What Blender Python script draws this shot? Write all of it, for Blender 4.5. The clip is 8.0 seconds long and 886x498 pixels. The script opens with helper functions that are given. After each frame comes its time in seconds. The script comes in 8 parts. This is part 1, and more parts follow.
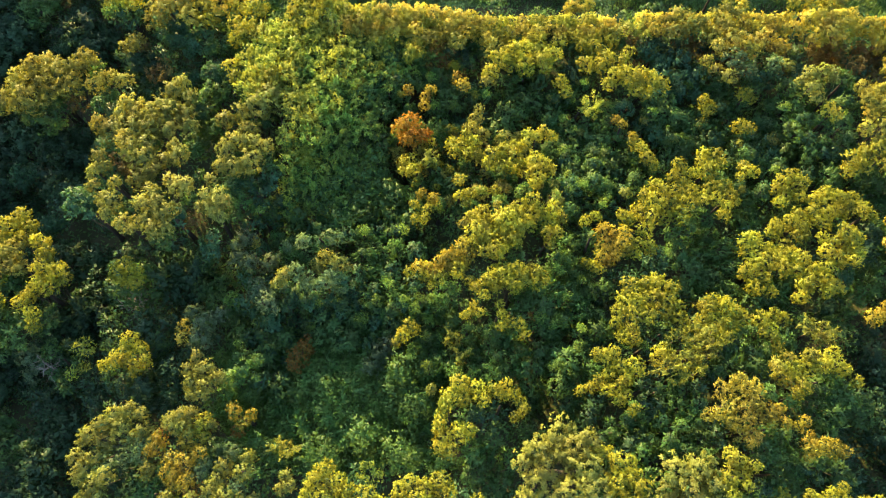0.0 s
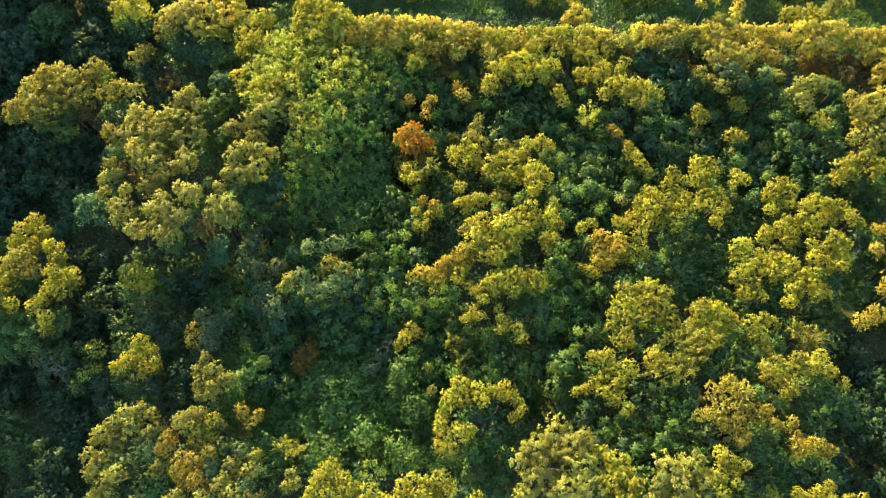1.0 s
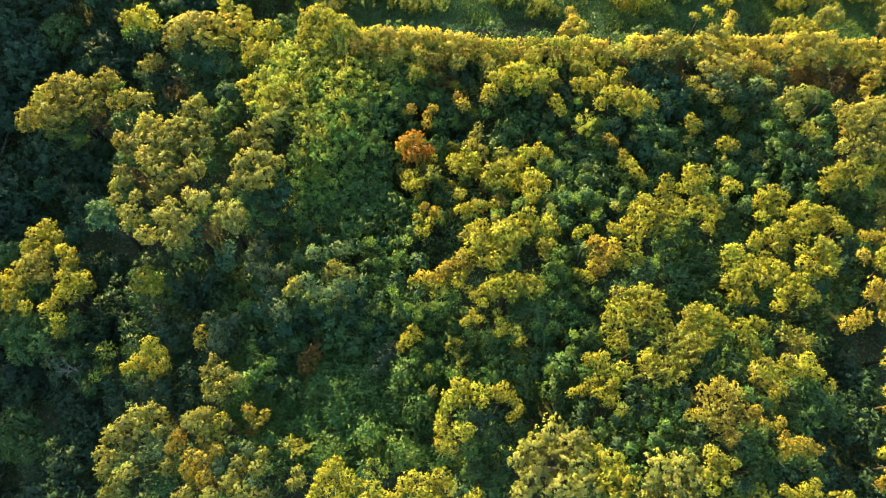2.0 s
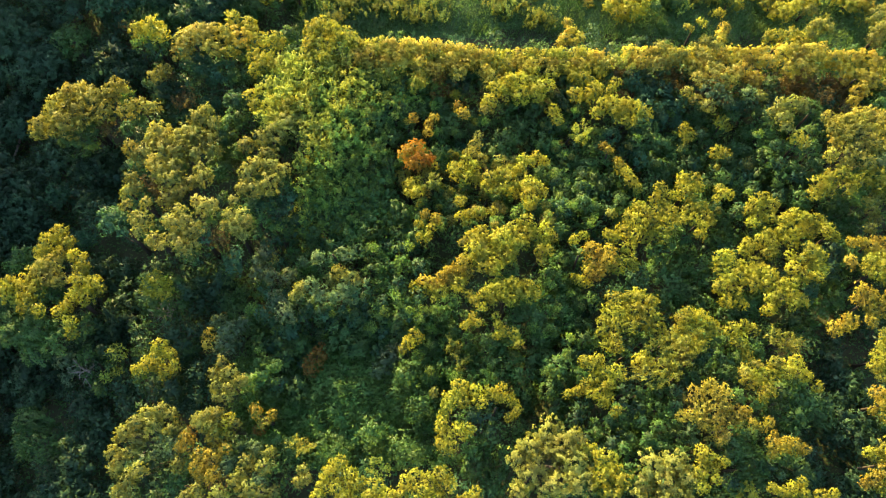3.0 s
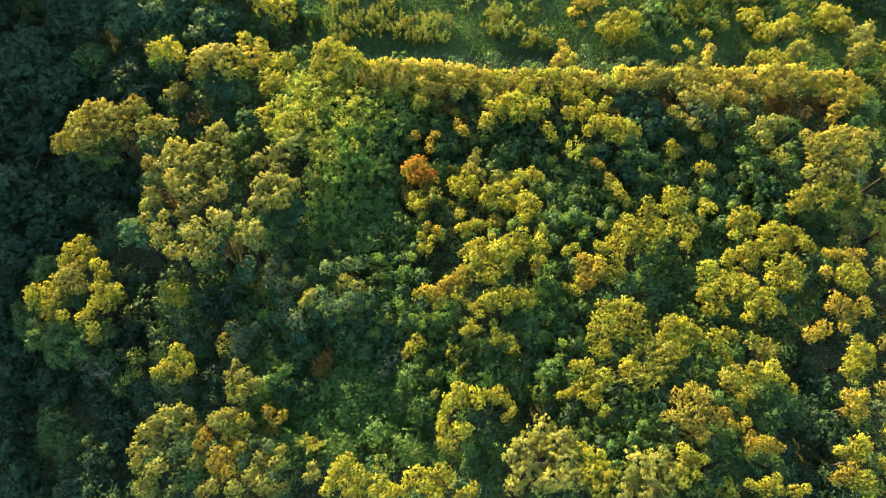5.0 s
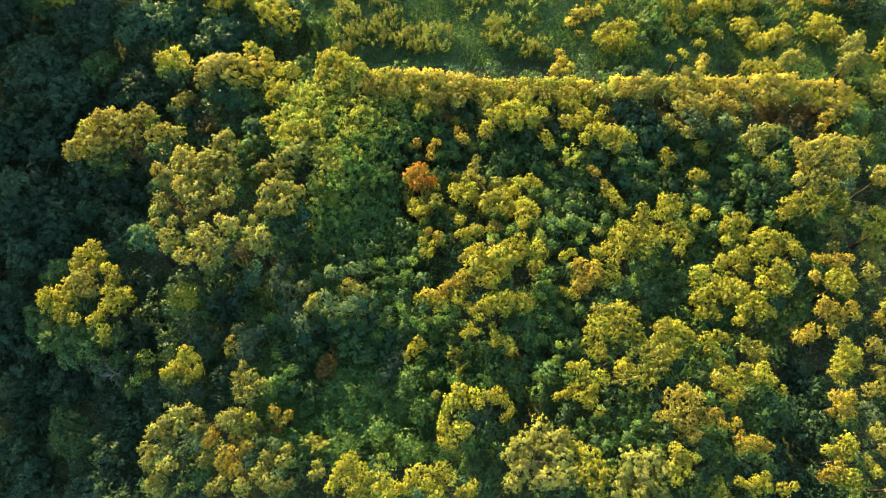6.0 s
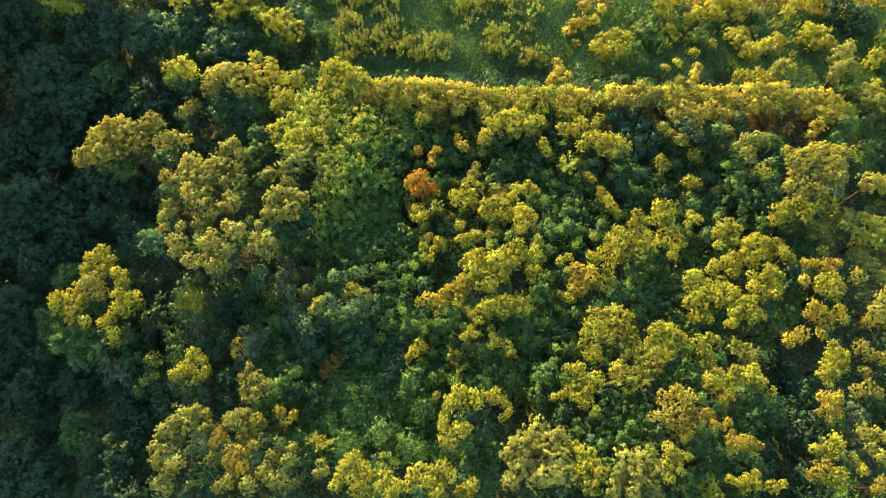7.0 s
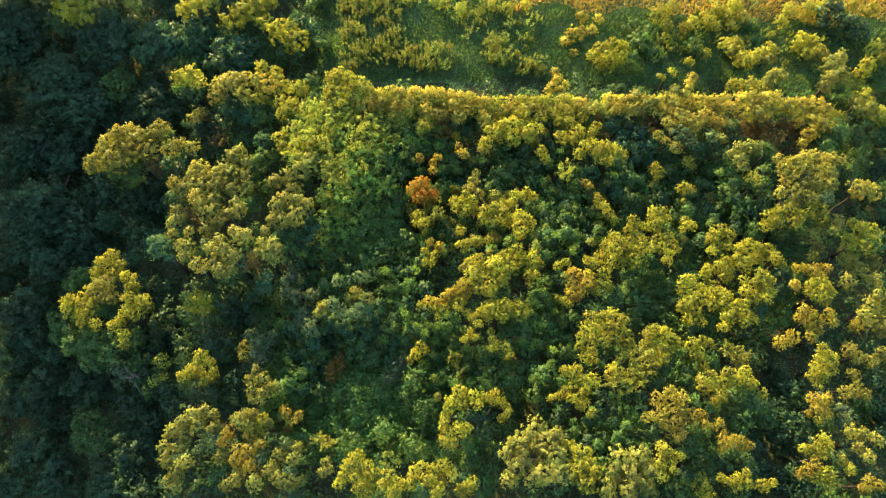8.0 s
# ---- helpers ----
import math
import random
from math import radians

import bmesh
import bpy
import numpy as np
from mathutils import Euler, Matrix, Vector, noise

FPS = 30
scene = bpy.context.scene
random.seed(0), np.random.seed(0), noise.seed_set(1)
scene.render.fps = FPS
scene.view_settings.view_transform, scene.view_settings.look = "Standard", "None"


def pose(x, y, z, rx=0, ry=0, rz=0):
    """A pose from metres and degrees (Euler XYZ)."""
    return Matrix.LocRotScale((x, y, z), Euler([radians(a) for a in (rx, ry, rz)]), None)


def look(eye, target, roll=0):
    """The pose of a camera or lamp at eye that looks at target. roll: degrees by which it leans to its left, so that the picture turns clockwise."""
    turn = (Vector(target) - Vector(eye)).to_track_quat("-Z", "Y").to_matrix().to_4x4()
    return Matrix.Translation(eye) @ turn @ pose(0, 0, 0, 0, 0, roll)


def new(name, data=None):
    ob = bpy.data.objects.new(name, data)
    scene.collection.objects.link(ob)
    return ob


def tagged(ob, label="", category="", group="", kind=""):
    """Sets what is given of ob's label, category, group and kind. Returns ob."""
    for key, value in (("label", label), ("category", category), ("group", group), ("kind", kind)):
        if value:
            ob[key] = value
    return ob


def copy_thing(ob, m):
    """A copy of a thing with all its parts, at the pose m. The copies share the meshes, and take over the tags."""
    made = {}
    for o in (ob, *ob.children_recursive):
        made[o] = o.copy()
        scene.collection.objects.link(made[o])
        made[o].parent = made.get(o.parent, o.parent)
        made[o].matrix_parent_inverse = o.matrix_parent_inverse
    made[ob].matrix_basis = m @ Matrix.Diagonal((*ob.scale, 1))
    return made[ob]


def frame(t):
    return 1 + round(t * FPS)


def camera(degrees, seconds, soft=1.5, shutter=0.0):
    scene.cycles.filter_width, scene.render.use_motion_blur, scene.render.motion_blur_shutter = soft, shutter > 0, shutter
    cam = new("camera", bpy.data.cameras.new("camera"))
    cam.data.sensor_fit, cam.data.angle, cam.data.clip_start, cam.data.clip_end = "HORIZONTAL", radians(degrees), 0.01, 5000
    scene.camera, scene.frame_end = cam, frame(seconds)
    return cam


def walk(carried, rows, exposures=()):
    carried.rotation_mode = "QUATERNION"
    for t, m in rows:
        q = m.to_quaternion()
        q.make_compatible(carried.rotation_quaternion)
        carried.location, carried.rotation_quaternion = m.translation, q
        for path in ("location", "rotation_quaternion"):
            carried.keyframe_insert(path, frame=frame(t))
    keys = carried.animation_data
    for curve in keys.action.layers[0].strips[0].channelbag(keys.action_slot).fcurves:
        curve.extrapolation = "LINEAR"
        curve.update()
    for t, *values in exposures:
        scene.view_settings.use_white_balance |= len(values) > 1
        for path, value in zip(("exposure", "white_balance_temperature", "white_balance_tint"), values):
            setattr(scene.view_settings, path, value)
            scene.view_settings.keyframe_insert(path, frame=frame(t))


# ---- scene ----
cam = camera(61.4, 8.0, soft=1.05)
METRES, EYE, TILT, LEAN, TURN = 12.5, 44.77, -71.0, 0.0, 0.0
ROWS = [
    (0.0, 0.0, 0.0, 0.0, 0.0, 0.0, -0.0),
    (0.5, -0.0017, -0.0561, 0.0126, 0.01, 0.01, -0.03),
    (1.0, -0.0029, -0.1129, 0.024, 0.01, 0.04, -0.05),
    (1.5, -0.0042, -0.17, 0.0351, 0.01, 0.07, -0.08),
    (3.0, -0.0099, -0.3499, 0.0729, -0.0, 0.12, -0.17),
    (3.5, -0.0135, -0.412, 0.0879, -0.04, 0.1, -0.2),
    (4.0, -0.0156, -0.4744, 0.101, -0.05, 0.12, -0.23),
    (4.5, -0.0177, -0.5371, 0.1154, -0.08, 0.11, -0.25),
    (6.0, -0.0261, -0.725, 0.1584, -0.12, 0.1, -0.31),
    (6.5, -0.0281, -0.788, 0.1721, -0.14, 0.1, -0.32),
    (7.0, -0.0308, -0.8503, 0.1862, -0.15, 0.1, -0.33),
    (7.5, -0.0342, -0.913, 0.1991, -0.15, 0.13, -0.36),
    (8.0, -0.0359, -0.9763, 0.213, -0.14, 0.15, -0.38),
]
walk(cam, [(t, pose(0, 0, EYE, TILT, LEAN, TURN) @ pose(METRES * x, METRES * y, METRES * z, 90 + pitch, roll, yaw)) for t, x, y, z, yaw, pitch, roll in ROWS])

# ---- light: a low evening sun from beyond the left-hand wood ----
SUN_AZ, SUN_EL = 28.0, 15.0        # degrees from +y towards -x, and above the horizon
scene.view_settings.exposure = 2.90
to_sun = Vector((-math.sin(radians(SUN_AZ)) * math.cos(radians(SUN_EL)), math.cos(radians(SUN_AZ)) * math.cos(radians(SUN_EL)), math.sin(radians(SUN_EL))))
sun = new("sun", bpy.data.lights.new("sun", "SUN"))
sun.data.energy, sun.data.angle, sun.data.color = 5.0, radians(0.6), (1.0, 0.72, 0.25)
sun.matrix_world = look(to_sun * 200, (0, 0, 0))
world = bpy.data.worlds.new("evening_sky")
scene.world = world
world.use_nodes = True
sky = world.node_tree.nodes.new("ShaderNodeTexSky")
sky.sky_type, sky.sun_disc = "NISHITA", False
sky.sun_elevation, sky.sun_rotation = radians(SUN_EL), radians(-SUN_AZ)
world.node_tree.nodes["Background"].inputs["Strength"].default_value = 0.15
world.node_tree.links.new(sky.outputs[0], world.node_tree.nodes["Background"].inputs["Color"])


# ---- materials ----
def leaf_material(name, colour, dry=(0.16, 0.13, 0.03), spread=0.25, gloss=0.5, through_light=0.42):
    """Leaves: colour that varies by leaf and by bough, some drier than others, a thin blade that lets light through."""
    m = bpy.data.materials.new(name)
    m.use_nodes = True
    n, l = m.node_tree.nodes, m.node_tree.links
    n.clear()
    out = n.new("ShaderNodeOutputMaterial")
    geo, info = n.new("ShaderNodeNewGeometry"), n.new("ShaderNodeObjectInfo")
    hsv = n.new("ShaderNodeHueSaturation")
    mix = n.new("ShaderNodeMix")
    mix.data_type = "RGBA"
    mix.inputs[6].default_value, mix.inputs[7].default_value = (*colour, 1), (*dry, 1)
    ramp = n.new("ShaderNodeMapRange")
    ramp.inputs["From Min"].default_value, ramp.inputs["From Max"].default_value = 0.4, 1.0
    ramp.inputs["To Max"].default_value = spread
    l.new(geo.outputs["Random Per Island"], ramp.inputs["Value"])
    l.new(ramp.outputs[0], mix.inputs[0])
    value = n.new("ShaderNodeMapRange")
    value.inputs["To Min"].default_value, value.inputs["To Max"].default_value = 0.7, 1.3
    l.new(info.outputs["Random"], value.inputs["Value"])
    tex = n.new("ShaderNodeTexNoise")
    pos = n.new("ShaderNodeNewGeometry")
    tex.inputs["Scale"].default_value, tex.inputs["Detail"].default_value = 0.9, 3.0
    l.new(pos.outputs["Position"], tex.inputs["Vector"])
    hue = n.new("ShaderNodeMapRange")
    hue.inputs["From Min"].default_value, hue.inputs["From Max"].default_value = 0.3, 0.7
    hue.inputs["To Min"].default_value, hue.inputs["To Max"].default_value = 0.480, 0.526
    l.new(tex.outputs["Fac"], hue.inputs["Value"])
    l.new(mix.outputs[2], hsv.inputs["Color"])
    blade = n.new("ShaderNodeMapRange")
    blade.inputs["To Min"].default_value, blade.inputs["To Max"].default_value = 0.78, 1.22
    l.new(geo.outputs["Random Per Island"], blade.inputs["Value"])
    product = n.new("ShaderNodeMath")
    product.operation = "MULTIPLY"
    l.new(value.outputs[0], product.inputs[0])
    l.new(blade.outputs[0], product.inputs[1])
    l.new(product.outputs[0], hsv.inputs["Value"])
    l.new(hue.outputs[0], hsv.inputs["Hue"])
    front, back, both = n.new("ShaderNodeBsdfPrincipled"), n.new("ShaderNodeBsdfTranslucent"), n.new("ShaderNodeMixShader")
    front.inputs["Roughness"].default_value = gloss
    front.inputs["Specular IOR Level"].default_value = 0.15
    both.inputs[0].default_value = through_light
    l.new(hsv.outputs[0], front.inputs["Base Color"])
    thin = n.new("ShaderNodeMix")
    thin.data_type, thin.blend_type = "RGBA", "MULTIPLY"
    thin.inputs[0].default_value, thin.inputs[7].default_value = 1.0, (1.60, 1.42, 0.9, 1)
    l.new(hsv.outputs[0], thin.inputs[6])
    l.new(thin.outputs[2], back.inputs["Color"])
    l.new(front.outputs[0], both.inputs[1])
    l.new(back.outputs[0], both.inputs[2])
    l.new(both.outputs[0], out.inputs["Surface"])
    return m


def ground_material(name, low, high, patch, scale=0.25):
    m = bpy.data.materials.new(name)
    m.use_nodes = True
    n, l = m.node_tree.nodes, m.node_tree.links
    bsdf = n["Principled BSDF"]
    bsdf.inputs["Roughness"].default_value = 0.95
    bsdf.inputs["Specular IOR Level"].default_value = 0.1
    pos = n.new("ShaderNodeNewGeometry")
    big, fine = n.new("ShaderNodeTexNoise"), n.new("ShaderNodeTexNoise")
    big.inputs["Scale"].default_value, big.inputs["Detail"].default_value = scale, 5
    fine.inputs["Scale"].default_value, fine.inputs["Detail"].default_value = 7.0, 6
    for t in (big, fine):
        l.new(pos.outputs["Position"], t.inputs["Vector"])
    a, b = n.new("ShaderNodeMix"), n.new("ShaderNodeMix")
    a.data_type = b.data_type = "RGBA"
    a.inputs[6].default_value, a.inputs[7].default_value = (*low, 1), (*high, 1)
    b.inputs[7].default_value = (*patch, 1)
    ramp = n.new("ShaderNodeMapRange")
    ramp.inputs["From Min"].default_value, ramp.inputs["From Max"].default_value = 0.5, 0.7
    l.new(fine.outputs["Fac"], a.inputs[0])
    l.new(big.outputs["Fac"], ramp.inputs["Value"])
    l.new(a.outputs[2], b.inputs[6])
    l.new(ramp.outputs[0], b.inputs[0])
    l.new(b.outputs[2], bsdf.inputs["Base Color"])
    bump = n.new("ShaderNodeBump")
    bump.inputs["Strength"].default_value, bump.inputs["Distance"].default_value = 0.6, 0.08
    l.new(fine.outputs["Fac"], bump.inputs["Height"])
    l.new(bump.outputs[0], bsdf.inputs["Normal"])
    return m


LEAF = {
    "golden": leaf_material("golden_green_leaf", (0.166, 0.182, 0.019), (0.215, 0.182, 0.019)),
    "ochre": leaf_material("ochre_leaf", (0.225, 0.21, 0.03), (0.25, 0.19, 0.026)),
    "olive": leaf_material("olive_leaf", (0.145, 0.152, 0.028), (0.175, 0.155, 0.028)),
    "pale": leaf_material("pale_green_leaf", (0.116, 0.136, 0.03), (0.145, 0.142, 0.031)),
    "fluffy": leaf_material("silvery_green_leaf", (0.138, 0.156, 0.036), (0.165, 0.162, 0.036)),
    "lime": leaf_material("bright_green_leaf", (0.172, 0.222, 0.034), (0.24, 0.222, 0.033)),
    "leafy": leaf_material("leafy_shoot", (0.096, 0.17, 0.032), (0.16, 0.185, 0.032)),
    "herb": leaf_material("tall_herb_leaf", (0.046, 0.105, 0.028), (0.08, 0.12, 0.028)),
    # green, dusk and teal: bluish tint of shade put into the leaf colour
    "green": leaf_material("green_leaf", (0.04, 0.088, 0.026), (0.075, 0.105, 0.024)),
    # dusk is darkened further, to hold deep shade in its colour
    "dusk": leaf_material("shade_dark_leaf", (0.024, 0.057, 0.028), (0.036, 0.064, 0.028)),
    "teal": leaf_material("shade_tinted_leaf", (0.027, 0.076, 0.038), (0.046, 0.09, 0.036)),
    "bluish": leaf_material("grey_green_leaf", (0.06, 0.112, 0.05), (0.13, 0.14, 0.05)),
    "grey": leaf_material("grey_leaf", (0.052, 0.088, 0.046), (0.1, 0.115, 0.045)),
    "orange": leaf_material("orange_leaf", (0.2, 0.108, 0.011), (0.2, 0.092, 0.01)),
    "amber": leaf_material("amber_leaf", (0.178, 0.16, 0.02), (0.205, 0.142, 0.016)),
    "rust": leaf_material("rust_leaf", (0.115, 0.07, 0.016), (0.1, 0.056, 0.014)),
    "brown": leaf_material("brown_leaf", (0.07, 0.058, 0.02), (0.09, 0.05, 0.02)),
    "cream": leaf_material("cream_leaf", (0.165, 0.158, 0.026), (0.2, 0.17, 0.03)),
    # for the unseen trees that are added as sun blockers
    "far": leaf_material("shading_tree_leaf", (0.02, 0.044, 0.02), (0.03, 0.05, 0.022)),
    "fresh": leaf_material("clearing_grass_blade", (0.06, 0.125, 0.032), (0.1, 0.13, 0.032)),
    "meadow": leaf_material("meadow_grass_blade", (0.056, 0.112, 0.034), (0.088, 0.122, 0.034)),
    "straw": leaf_material("straw_blade", (0.30, 0.225, 0.045), (0.34, 0.205, 0.035)),
    "sparse": leaf_material("feathery_leaf", (0.12, 0.138, 0.022), (0.16, 0.145, 0.024)),
}
BARK = ground_material("bark", (0.022, 0.018, 0.013), (0.045, 0.036, 0.028), (0.034, 0.03, 0.022), 2.0)
DEAD = ground_material("dead_wood", (0.10, 0.09, 0.075), (0.20, 0.18, 0.15), (0.14, 0.11, 0.085), 2.0)
SOIL = ground_material("soil_and_litter", (0.020, 0.026, 0.012), (0.045, 0.050, 0.020), (0.040, 0.032, 0.018))
TURF = ground_material("meadow_turf", (0.032, 0.058, 0.020), (0.052, 0.085, 0.026), (0.055, 0.07, 0.026), 0.5)

LOOKS = {
    "golden": "yellow-green leaves with sunlit gold in their colour", "ochre": "ochre autumn leaves in evening sun",
    "olive": "olive-brown turning leaves", "pale": "soft pale green foliage", "fluffy": "dense silvery-green rounded crown",
    "far": "unseen tall dark crown, added to shade the wood",
    "lime": "upright bright green leaf sprouts", "leafy": "fresh green upright leafy shoots", "herb": "dense mid-green shoots", "fresh": "fresh green grass and herbs", "green": "mid-green shaded leaves", "dusk": "green leaves coloured dark for deep shade",
    "teal": "leaves tinted blue-green for shade", "bluish": "grey-green leaves with yellowed tips", "grey": "greyish small leaves",
    "orange": "vivid orange autumn leaves", "amber": "amber and orange-tinged leaves", "rust": "rusty brown withered leaves",
    "brown": "brown half-bare twigs and leaves", "cream": "thin cream-coloured leaf sprays", "sparse": "feathery arching yellow-green fronds",
}


# ---- ground ----
def canopy(x, y):
    """Mean height of the tree tops."""
    x, y = np.clip(x, -38, 36), np.clip(y, -8, 38)
    a, b, c, d, e, f = (5.365, 0.11774, -0.08728, -0.00259, 0.00026, -0.00428)
    return a + b * x + c * y + d * x * x + e * y * y + f * x * y


def step(v, lo, hi):
    u = np.clip((v - lo) / (hi - lo), 0, 1)
    return u * u * (3 - 2 * u)


def ground(x, y):
    meadow = step(y, 33.5, 37.0) * step(x, -14, -8)
    left = step(-x, 18, 34)
    return canopy(x, y) - 4.4 + 1.2 * step(y, 25.5, 28.5) * step(x, -14, -8) + 0.6 * meadow - 2.0 * left + 1.5 * np.exp(-((x + 6.5) ** 2 / 45 + (y - 6.2) ** 2 / 16)) + 0.18 * np.sin(x * 0.43 + 1.0) * np.cos(y * 0.37)


def mesh_from(name, verts, faces, material, smooth=False):
    me = bpy.data.meshes.new(name)
    me.from_pydata(verts, [], faces)
    me.materials.append(material)
    if smooth:
        me.polygons.foreach_set("use_smooth", [True] * len(me.polygons))
    me.update()
    return me


def triangles(name, pts, material):
    """A mesh of loose triangles from an array (n, 3, 3), or (n, 4, 3) with the soft normal of each blade as its last row."""
    n = len(pts)
    me = bpy.data.meshes.new(name)
    soft = pts[:, 3] if pts.shape[1] == 4 else None
    if soft is not None:
        pts = pts[:, :3].copy()
        facet = np.cross(pts[:, 1] - pts[:, 0], pts[:, 2] - pts[:, 0])
        away = np.sum(facet * soft, 1) < 0
        pts[away] = pts[away][:, ::-1]
    me.vertices.add(3 * n)
    me.vertices.foreach_set("co", np.ascontiguousarray(pts, np.float32).ravel())
    me.loops.add(3 * n)
    me.loops.foreach_set("vertex_index", np.arange(3 * n, dtype=np.int32))
    me.polygons.add(n)
    me.polygons.foreach_set("loop_start", np.arange(0, 3 * n, 3, dtype=np.int32))
    me.materials.append(material)
    me.update(calc_edges=True)
    if soft is not None:
        rounded = me.attributes.new("custom_normal", "FLOAT_VECTOR", "POINT")
        rounded.data.foreach_set("vector", np.repeat(soft, 3, 0).astype(np.float32).ravel())
    return me


near_x, near_y = np.arange(-60, 61, 1.0), np.arange(-20, 71, 1.0)
far = np.array([5, 15, 35, 80, 180, 400, 900, 2000.0])
gx = np.concatenate([-60 - far[::-1], near_x, 60 + far])
gy = np.concatenate([-20 - far[::-1], near_y, 70 + far])
GX, GY = np.meshgrid(gx, gy)
GZ = ground(GX, GY)
nx = len(gx)
quads = [(j * nx + i, j * nx + i + 1, (j + 1) * nx + i + 1, (j + 1) * nx + i) for j in range(len(gy) - 1) for i in range(nx - 1)]
soil = new("ground", mesh_from("ground", np.stack([GX, GY, GZ], -1).reshape(-1, 3).tolist(), quads, SOIL, True))
soil.data.materials.append(TURF)
for face in soil.data.polygons:
    x, y, _ = face.center
    if (y > 34.3 + 0.05 * x and x > -12) or abs(x) > 49 + 2 * math.sin(0.7 * y) or y < -10 + 1.5 * math.sin(0.6 * x) or y > 60:
        face.material_index = 1
tagged(soil, "dark soil and leaf litter under the wood", "ground", kind="structure")

# ---- boughs: clumps of leaves, built once in a few sizes and shapes ----
rng = np.random.default_rng(7)


def unit(v):
    return v / np.maximum(np.linalg.norm(v, axis=-1, keepdims=True), 1e-9)


def leaves(centres, outward, length, width, upright=0.3, ragged=0.6, rise=0.25, crown=None, round_off=0.8):
    """One pointed leaf at each centre, facing roughly outward; its normal follows the rounded crown as far as round_off says."""
    n = len(centres)
    normal = unit(outward + np.array([0, 0, upright]) + ragged * rng.normal(size=(n, 3)))
    tip = unit(np.cross(normal, rng.normal(size=(n, 3))) + 0.6 * outward + np.array([0, 0, rise]))
    side = unit(np.cross(normal, tip))
    size = rng.uniform(0.65, 1.35, (n, 1))
    a = centres - side * width * size / 2
    b = centres + side * width * size / 2
    c = centres + tip * length * size
    soft = unit(outward if crown is None else crown)
    facet = unit(np.cross(b - a, c - a))
    facet *= np.where(np.sum(facet * soft, 1, keepdims=True) < 0, -1, 1)
    return np.stack([a, b, c, unit(round_off * soft + (1 - round_off) * facet)], 1)


def moved(p, scale, offset):
    """Leaves scaled and shifted, with their normals as they are."""
    q = p.copy()
    q[:, :3] = q[:, :3] * scale + np.asarray(offset)
    return q


STYLES = {
    # leaf length, leaf width, cover, sprays, spray size, flatness, upright, ragged
    "broad": (0.118, 0.064, 1.25, 58, 0.175, 0.80, 0.25, 0.30),
    "shade": (0.165, 0.10, 1.25, 30, 0.28, 0.85, 0.25, 0.25),
    "deep": (0.20, 0.13, 1.3, 24, 0.30, 0.85, 0.25, 0.25),
    "far": (0.55, 0.36, 1.7, 20, 0.35, 0.85, 0.25, 0.4),
    "fine": (0.105, 0.060, 1.25, 60, 0.17, 0.82, 0.25, 0.30),
    "sprout": (0.140, 0.070, 1.05, 30, 0.16, 0.80, 0.35, 0.25),
    "open": (0.13, 0.062, 0.9, 40, 0.22, 0.90, 0.25, 0.55),
}


ROUND = {"sprout": 0.5, "open": 0.45, "shade": 0.82, "fine": 0.8, "deep": 0.92, "far": 0.9}


def bough_points(style, r):
    length, width, cover, sprays, spray, flat, upright, ragged = STYLES[style]
    total = int(cover * 4 * math.pi * r * r * flat * 0.72 / (0.5 * length * width))
    k = np.arange(sprays) + 0.5
    z = 1 - 1.35 * k / sprays
    phi = k * 2.39996 + rng.uniform(0, 6.28)
    d = np.stack([np.sqrt(np.maximum(1 - z * z, 0)) * np.cos(phi), np.sqrt(np.maximum(1 - z * z, 0)) * np.sin(phi), z], 1)
    d = unit(d + 0.25 * rng.normal(size=d.shape))
    centre = d * rng.uniform(0.40, 1.05, (sprays, 1)) * r
    size = spray * r * rng.uniform(0.65, 1.45, sprays)
    proud = rng.uniform(size=sprays) < 0.28
    centre[proud] = d[proud] * rng.uniform(0.98, 1.22, (int(proud.sum()), 1)) * r
    size[proud] *= 0.62
    pick = rng.choice(sprays, total, p=size ** 2 / np.sum(size ** 2))
    s = unit(rng.normal(size=(total, 3)) + 0.9 * d[pick] + np.array([0, 0, 0.25]))
    p = centre[pick] + s * size[pick][:, None] * rng.uniform(0.6, 1.08, (total, 1))
    if style == "sprout":      # upright shoots, broad below and pointed at the top
        axis = unit(0.5 * d + np.array([0, 0, 1.0]))[pick]
        u = rng.uniform(size=(total, 1)) ** 0.8
        ring = unit(np.cross(axis, rng.normal(size=(total, 3))))
        p = centre[pick] + axis * (u * 0.52 - 0.12) + ring * (0.17 * (1 - u) ** 0.7 + 0.015)
        s = 0.8 * ring + 0.5 * axis
    p[:, 2] *= flat
    return leaves(p, 0.85 * s + 0.35 * d[pick], length, width, upright, ragged, 0.7 if style == "sprout" else 0.25,
                  (0.4 if style == "fine" else 0.85) * s + (0.7 if style == "fine" else 0.55) * d[pick] + np.array([0, 0, 0.12]), ROUND.get(style, 0.74))


